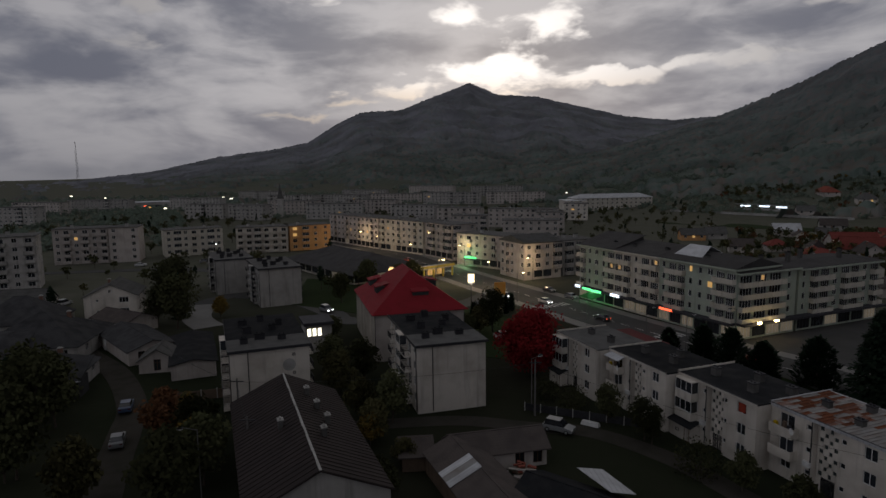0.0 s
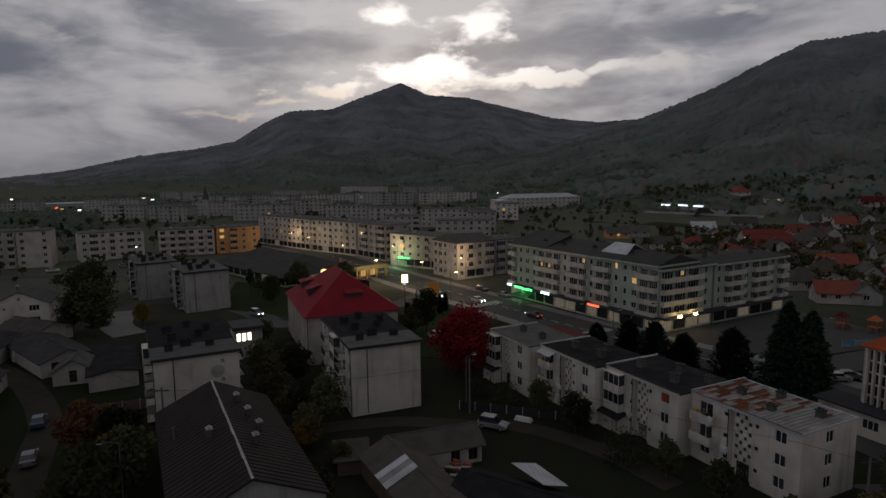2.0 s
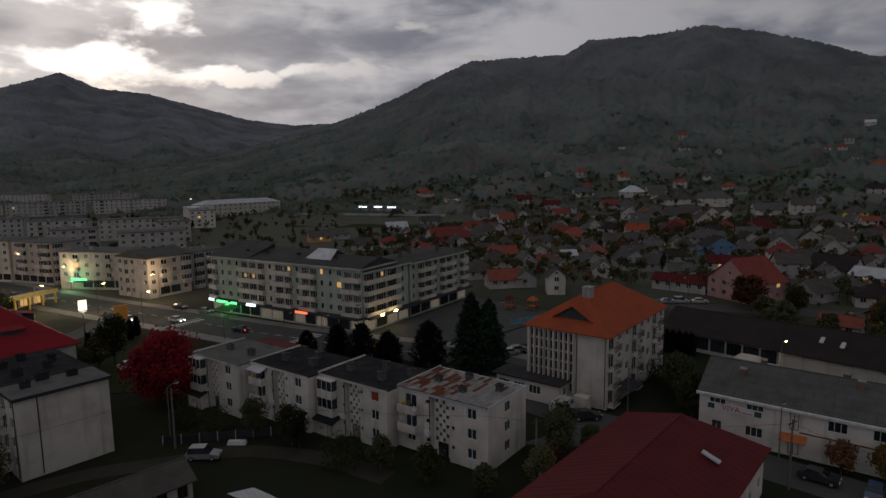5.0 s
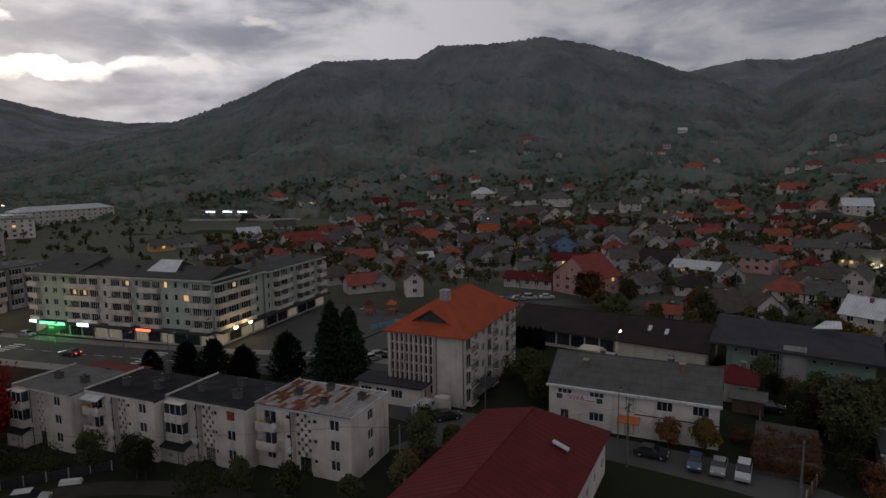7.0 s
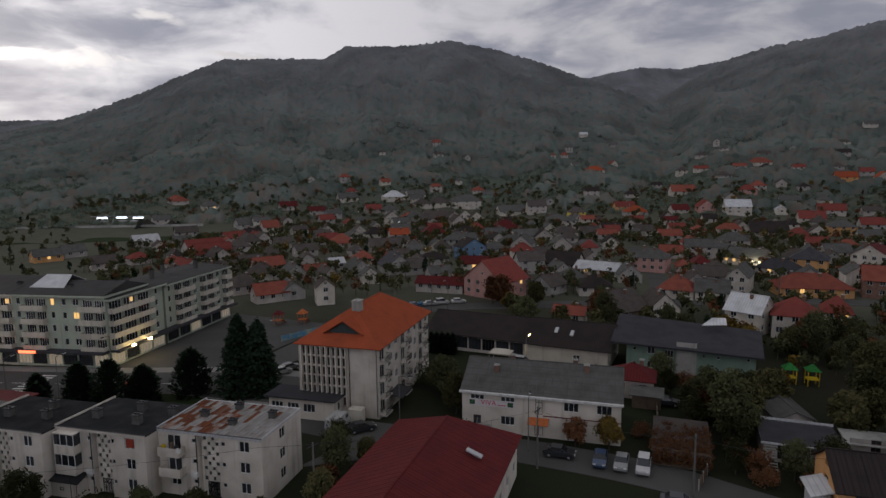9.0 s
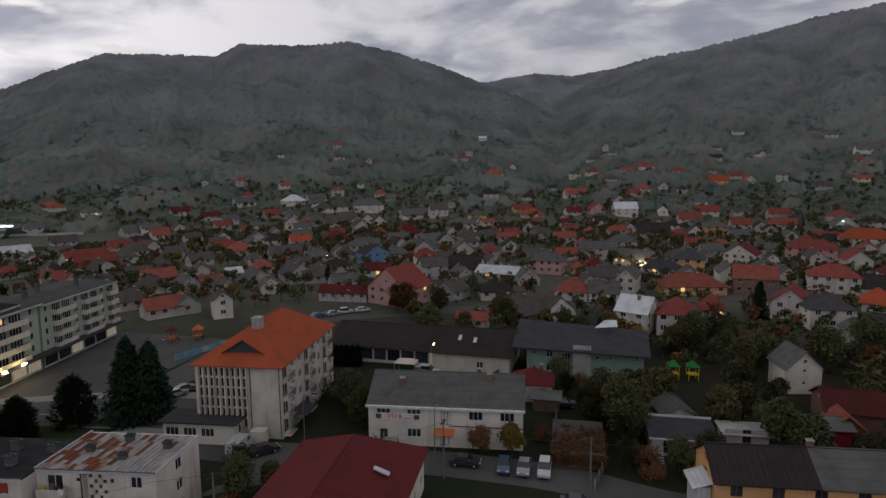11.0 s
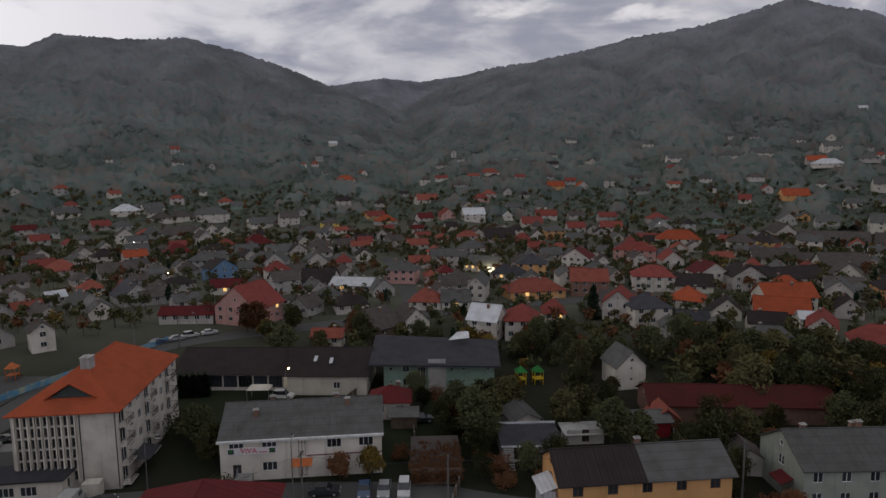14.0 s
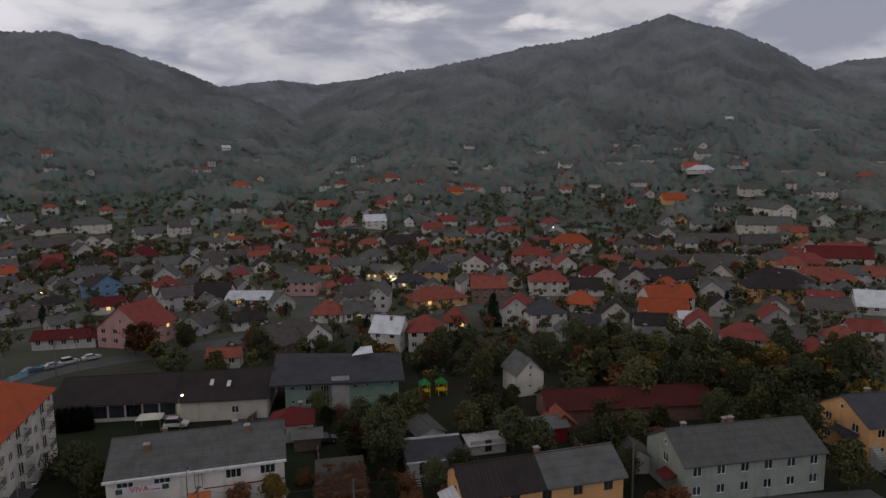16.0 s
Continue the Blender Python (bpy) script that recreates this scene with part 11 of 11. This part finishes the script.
# ---- lamps, masts and street furniture ----
def lamp_post(x, y, rot, h=8.0, lit=True, label="tall street lamp with a warm lantern", arm=1.6, warm=True):
    root = thing("street_lamp", x, y, rot, label, "street lamp", "street lamps")
    b = MB()
    b.tube((0, 0, -0.2), (0, 0, h), 0.09, 0.06, 8)
    part("pole", b, OLDCONC, root)
    b = MB()
    b.tube((0, 0, h - 0.05), (arm, 0, h + 0.25), 0.04, 0.035, 6)
    part("arm", b, OLDCONC, root)
    b = MB()
    b.box(arm - 0.1, -0.16, h + 0.14, arm + 0.62, 0.16, h + 0.3, 0, 0.05)
    head = part("lantern", b, METAL, root)
    b = MB()
    b.box(arm, -0.15, h - 0.02, arm + 0.6, 0.15, h + 0.136)
    part("lens", b, (LAMP_WARM if warm else LAMP_WHITE) if lit else FRAMEWHITE, head)
    return root


for x, y, rot, lit in ((-1.7, 189.6, 25, 1), (46, 113, 25, 0), (33, 138, 25, 0), (20, 163, 25, 1), (-53.4, 304.4, 25, 0), (12, 183, 25, 1), (-14, 230, 25, 1), (-30, 262, 25, 1), (28.5, 192.0, 205, 1), (45.5, 152, 205, 0), (8, 226, 205, 1), (-40, 282, 25, 1),
                       (58, 118.5, 205, 0), (83, 103.5, -80, 0), (70, 56.5, -72, 0), (72.9, 36.0, 20, 0), (-27.3, 64.2, 180, 0), (13.0, 88.0, 40, 0), (139, 94, 60, 0), (100, 50, 10, 1), (40.5, 119.5, 25, 0)):
    lamp_post(x, y, rot, 8.0, bool(lit), "street lamp with a lit warm lantern" if lit else "unlit steel street lamp")


def pylon_sign(x, y, rot, h, w, sh, face, label, round_=False):
    root = thing("pylon_sign", x, y, rot, label, "sign")
    b = MB()
    b.tube((0, 0, -0.2), (0, 0, h - sh), 0.14, 0.12, 8)
    part("pole", b, METAL, root)
    b = MB()
    n = 24 if round_ else 4
    if round_:
        ring = [(w / 2 * math.copysign(abs(math.cos(math.tau * k / n)) ** 0.7, math.cos(math.tau * k / n)), sh / 2 * math.copysign(abs(math.sin(math.tau * k / n)) ** 0.7, math.sin(math.tau * k / n)) + h - sh / 2) for k in range(n)]
    else:
        ring = [(-w / 2, h - sh), (w / 2, h - sh), (w / 2, h), (-w / 2, h)]
    b.face(*[(a, -0.15, z) for a, z in ring])
    b.face(*[(a, 0.15, z) for a, z in reversed(ring)])
    for k in range(len(ring)):
        (a, z), (c, w_) = ring[k], ring[(k + 1) % len(ring)]
        b.face((c, -0.15, w_), (a, -0.15, z), (a, 0.15, z), (c, 0.15, w_))
    part("panel", b, face, root, "glowing sign panel")
    return root


SIGNGLOW = glow_mat("cream_sign_glow", (1.0, 0.80, 0.52), 1.9)
SIGNWARM = glow_mat("amber_sign_glow", (1.0, 0.62, 0.25), 1.6)
pylon_sign(-14.2, 166.0, 5, 9.6, 1.7, 1.9, SIGNWARM, "round amber illuminated sign on a pole", True)
cream_sign = pylon_sign(6.8, 148.0, 0, 10.6, 1.5, 2.0, SIGNGLOW, "cream illuminated sign in a dark frame on a pole")
b = MB()
b.box(-0.9, -0.14, 8.45, -0.76, 0.14, 10.75)
b.box(0.76, -0.14, 8.45, 0.9, 0.14, 10.75)
b.box(-0.76, -0.14, 10.61, 0.76, 0.14, 10.75)
b.box(-0.76, -0.14, 8.1, 0.76, 0.14, 8.59)
part("sign_frame", b, METAL, cream_sign)
BILLBOARD = mat("orange_billboard", (0.55, 0.24, 0.05), (0.40, 0.30, 0.12), 1.2, 6, rough=0.5, bump=0)
pylon_sign(15.1, 161.0, 10, 6.0, 3.0, 3.6, BILLBOARD, "orange advertising board on a post")


def light_at(name, x, y, z, power, col, size=0.4):
    ob = new(name, bpy.data.lights.new(name, "POINT"))
    ob.data.energy, ob.data.color, ob.data.shadow_soft_size = power, col, size
    ob.location = (x, y, z)
    return ob


for x, y, p in ((-38.6, 282.6, 700), (21.4, 163.6, 500), (-0.3, 189.9, 900), (13.4, 183.6, 700), (-12.6, 230.6, 700), (27.2, 191.4, 700), (6.6, 225.4, 700), (-28.6, 262.6, 700)):
    light_at("street_light", x, y, 7.6, p * 1.5, (1.0, 0.72, 0.40))
light_at("sign_light", 6.8, 147.2, 8.2, 500, (1.0, 0.85, 0.6))
light_at("neon_light", 39.5, 160.5, 3.0, 350, (0.25, 1.0, 0.4))
light_at("neon_light", 8.0, 224.5, 3.2, 700, (0.25, 1.0, 0.45))
for x, y in ((63.8, 120.8), (68.6, 122.8)):
    light_at("entrance_light", x, y, 3.2, 70, (1.0, 0.78, 0.4))
light_at("porch_light", 258.7, 33.7, 3.4, 900, (1.0, 0.86, 0.55))
neon = thing("shop_sign", 8.2, 226.8, -42, "green neon sign over the corner shop", "sign", z=0)
b = MB()
b.box(0, -0.15, 3.3, 5.5, 0, 3.9)
part("panel", b, LIT_GREEN, neon)
b = MB()
b.box(0, -1.6, 2.9, 9, -0.16, 3.15)
part("canopy", b, SLATE, neon)

# far radio mast and the old tower
mast = thing("radio_mast", -1094, 1851, 0, "tall thin lattice radio mast on the plain", "mast")
b = MB()
for sx, sy in ((-1, -1), (1, -1), (1, 1), (-1, 1)):
    b.tube((sx * 3, sy * 3, 0), (sx * 0.4, sy * 0.4, 125), 0.22, 0.14, 4)
for k in range(15):
    s = 3 - 2.6 * k / 15
    for p, q in (((-s, -s), (s, -s)), ((s, -s), (s, s)), ((s, s), (-s, s)), ((-s, s), (-s, -s))):
        b.tube((*p, k * 8.3), (*q, k * 8.3), 0.08, 0.08, 4)
        b.tube((*p, k * 8.3), (q[0] * 0.95, q[1] * 0.95, k * 8.3 + 8), 0.08, 0.08, 4)
part("lattice", b, METAL, mast)
spire = thing("church_tower", -129, 488, 0, "slender grey church tower with a pointed spire", "tower")
b = MB()
b.box(-2.2, -2.2, -0.5, 2.2, 2.2, 15, 0, 0.2)
part("shaft", b, GREYWALL, spire)
b = MB()
b.box(-2.4, -2.4, 15, 2.4, 2.4, 15.4)
b.box(-1.8, -1.8, 15.4, 1.8, 1.8, 27, 0, 1.75)
part("spire", b, GREYROOF, spire)

# stadium stands and floodlit shelters
for x, y in ((218, 443), (226, 432), (231, 419)):
    st = thing("stand_shelter", x, y, -52, "small white-lit spectator shelter beside the pitch", "shelter", "pitch shelters")
    b = MB()
    b.box(-5, 0, 0, 5, 3, 1.2)
    part("bench_tier", b, CONCRETE, st)
    b = MB()
    b.slab([(-5.5, -1.5, 4.6), (5.5, -1.5, 4.6), (5.5, 3.2, 4.0), (-5.5, 3.2, 4.0)], 0.15)
    part("roof", b, ZINC, st)
    b = MB()
    b.box(-3.6, 3.0, 2.4, 3.6, 3.1, 3.4)
    part("back_panel", b, LIT_BLUE, st, "brightly lit back panel")
fence = thing("fence", 171, 458, -51, "long pale fence along the playing field", "fence")
for k in range(12):
    b = MB()
    b.box(k * 10, -0.06, 0, k * 10 + 9.9, 0.06, 1.6)
    part("panel", b, CONCRETE, fence)
# far lights on the plain
for k, (x, y, w) in enumerate(((-561, 928, 7), (-463, 843, 6), (-325, 646, 8), (-300, 618, 5), (-286, 597, 7), (-260, 574, 5), (-290, 812, 8), (-265, 772, 9), (-420, 760, 4), (130, 640, 4))):
    s = thing("yard_light", x, y, 0, "distant glowing shop front on the plain", "light", "far lights")
    b = MB()
    b.box(-w / 4, -0.3, 2.8, w / 4, 0.3, 4.0)
    part("panel", b, LIT_RED if k == 3 else LIT_WARM if k == 4 else LIT_WHITE, s)
for x, y, hh in ((338, 308, 6), (-101, 265, 5), (160, 250, 5), (205, 150, 6), (420, -60, 7), (300, 240, 6)):
    lamp_post(x, y, 30, hh, True, "street lamp with a white lantern", warm=False)


# ---- yards: heaps, fences, play things ----
def heap(x, y, label, n, seed, mats, spread=1.2, name="rubble_heap", category="heap", long=1.6):
    root = thing(name, x, y, 0, label, category)
    rng = random.Random(seed)
    for k in range(n):
        b = MB()
        l, w, h = rng.uniform(0.5, long), rng.uniform(0.15, 0.5), rng.uniform(0.08, 0.25)
        b.box(-l / 2, -w / 2, 0, l / 2, w / 2, h)
        part("plank", b, rng.choice(mats), root, at=pose(rng.gauss(0, spread * 0.5), rng.gauss(0, spread * 0.4), k * 0.06, rng.uniform(-12, 12), rng.uniform(-15, 15), rng.uniform(-35, 35)))


heap(6.6, 67.4, "heap of pale broken boards and plastic", 16, 3, [FRAMEWHITE, ZINC, CONCRETE])
heap(9.2, 68.0, "stack of old timber in the yard", 20, 5, [WOOD, RUSTRED, DUSTY], long=2.4, name="timber_stack", category="timber")
boat = thing("water_trough", 20.5, 82.4, -35, "overturned white trough lying in the grass", "trough")
b = MB()
b.box(-1.3, -0.45, 0.0, 1.3, 0.45, 0.5, 0, 0.12)
part("shell", b, FRAMEWHITE, boat)
tank = thing("water_tank", -69.5, 123.5, 0, "white plastic water tank beside the old house", "tank")
b = MB()
b.tube((0, 0, 0), (0, 0, 2.0), 1.1, 1.1, 16)
b.tube((0, 0, 2.0), (0, 0, 2.4), 1.1, 0.4, 16)
part("shell", b, FRAMEWHITE, tank)
for x, y, m1, m2 in ((123.4, 8.7, PLASTICYELLOW, PLASTICGREEN), (124.4, 5.2, PLASTICYELLOW, PLASTICGREEN), (102.3, 121.8, AWNING, MAROON), (106.5, 117.5, AWNING, AWNING)):
    pg = thing("play_house", x, y, 20, "bright plastic climbing frame with a pointed roof", "play house", "playground")
    for px_, py_ in ((-0.9, -0.9), (0.9, -0.9), (0.9, 0.9), (-0.9, 0.9)):
        b = MB()
        b.tube((px_, py_, 0), (px_, py_, 2.8), 0.08, 0.08, 6)
        part("post", b, m1, pg)
    b = MB()
    b.box(-1.0, -1.0, 1.2, 1.0, 1.0, 1.3)
    part("deck", b, m1, pg)
    b = MB()
    b.box(-1.2, -1.2, 2.8, 1.2, 1.2, 3.9, 0, 1.1)
    part("roof", b, m2, pg)
    b = MB()
    b.slab([(1.0, -0.4, 1.25), (3.2, -0.4, 0.1), (3.2, 0.4, 0.1), (1.0, 0.4, 1.25)], 0.06)
    part("slide", b, m1, pg)


def fence_run(x0, y0, x1, y1, h, m, label, step=2.4):
    L = math.hypot(x1 - x0, y1 - y0)
    root = thing("fence", x0, y0, math.degrees(math.atan2(y1 - y0, x1 - x0)), label, "fence", "yard fences")
    n = max(1, int(L / step))
    for k in range(n):
        b = MB()
        b.box(k * step + 0.05, -0.03, 0.08, (k + 1) * step - 0.05, 0.03, h)
        part("panel", b, m, root)
        b = MB()
        b.box(k * step - 0.06, -0.07, -0.2, k * step + 0.06, 0.07, h + 0.15)
        part("post", b, CONCRETE, root)


BLUEFENCE = mat("blue_yellow_fence", (0.10, 0.25, 0.38), (0.45, 0.40, 0.15), 0.5, 4, rough=0.6, bump=0.1)
fence_run(92, 109, 140, 103, 1.4, BLUEFENCE, "low blue and yellow painted fence")
fence_run(100, 42, 114, 40, 1.5, WOOD, "weathered plank fence of the yard")
fence_run(84, 21, 100, 26, 1.5, WOOD, "weathered plank fence behind the pharmacy")
fence_run(75, 14, 83, 14, 1.4, WOOD, "weathered plank fence by the street")
fence_run(95, -20, 120, -14, 1.5, WOOD, "plank fence between gardens")
fence_run(-32, 96, -45, 92, 1.6, WOOD, "plank fence along the old lane")
fence_run(12, 88, 30, 80, 1.2, METAL, "thin metal fence behind the terrace")


def wires(pts, label):
    root = thing("overhead_line", 0, 0, 0, label, "cable", "overhead lines", z=0)
    for k in range(len(pts) - 1):
        a, b_ = Vector(pts[k]), Vector(pts[k + 1])
        m = MB()
        prev = a
        for j in range(1, 9):
            t = j / 8
            p = a.lerp(b_, t) - Vector((0, 0, 4 * 0.9 * t * (1 - t)))
            m.tube(prev, p, 0.018, 0.018, 4)
            prev = p
        part("wire", m, SIGNBAR, root)


def pole(x, y, h=8.5):
    root = thing("power_pole", x, y, 0, "grey concrete power pole with a crossarm", "pole", "power poles")
    b = MB()
    b.tube((0, 0, -0.3), (0, 0, h), 0.16, 0.1, 8)
    part("shaft", b, OLDCONC, root)
    b = MB()
    b.box(-0.9, -0.05, h - 0.5, 0.9, 0.05, h - 0.38)
    part("crossarm", b, METAL, root)


for x, y in ((-22.5, 66.5), (-28, 79.5), (13.2, 86), (46, 50), (69.5, 33), (72, 14), (77.5, -4), (83, -24), (134, 96), (152, 76), (172, 52), (198, 18), (128, 104)):
    pole(x, y)
wires([(-22.5, 66.5, 8), (-28, 79.5, 8), (-48, 100, 8)], "drooping power lines over the yards")
wires([(-28, 79.5, 8), (13.2, 86, 8), (43, 56, 7.5), (69.5, 33, 8), (72, 14, 8), (77.5, -4, 8), (83, -24, 8)], "drooping power lines along the street")
wires([(128, 104, 8), (134, 96, 8), (152, 76, 8), (172, 52, 8), (198, 18, 8)], "drooping power lines along the village road")

# pale canopy beside the hall
canopy = thing("canopy", 105.9, 58.6, -78, "pale canvas canopy on four posts beside the hall", "canopy", z=0)
b = MB()
b.slab([(-2.2, -1.6, 2.3), (2.2, -1.6, 2.3), (1.2, 0, 3.0), (-1.2, 0, 3.0)], 0.05)
b.slab([(2.2, 1.6, 2.3), (-2.2, 1.6, 2.3), (-1.2, 0, 3.0), (1.2, 0, 3.0)], 0.05)
b.slab([(2.2, -1.6, 2.3), (2.2, 1.6, 2.3), (1.2, 0, 3.0)], 0.05)
b.slab([(-2.2, 1.6, 2.3), (-2.2, -1.6, 2.3), (-1.2, 0, 3.0)], 0.05)
part("cover", b, CREAM, canopy)
for x_ in (-2.1, 2.1):
    for y_ in (-1.5, 1.5):
        b = MB()
        b.tube((x_, y_, 0), (x_, y_, 2.28), 0.04, 0.04, 5)
        part("post", b, STEEL, canopy)
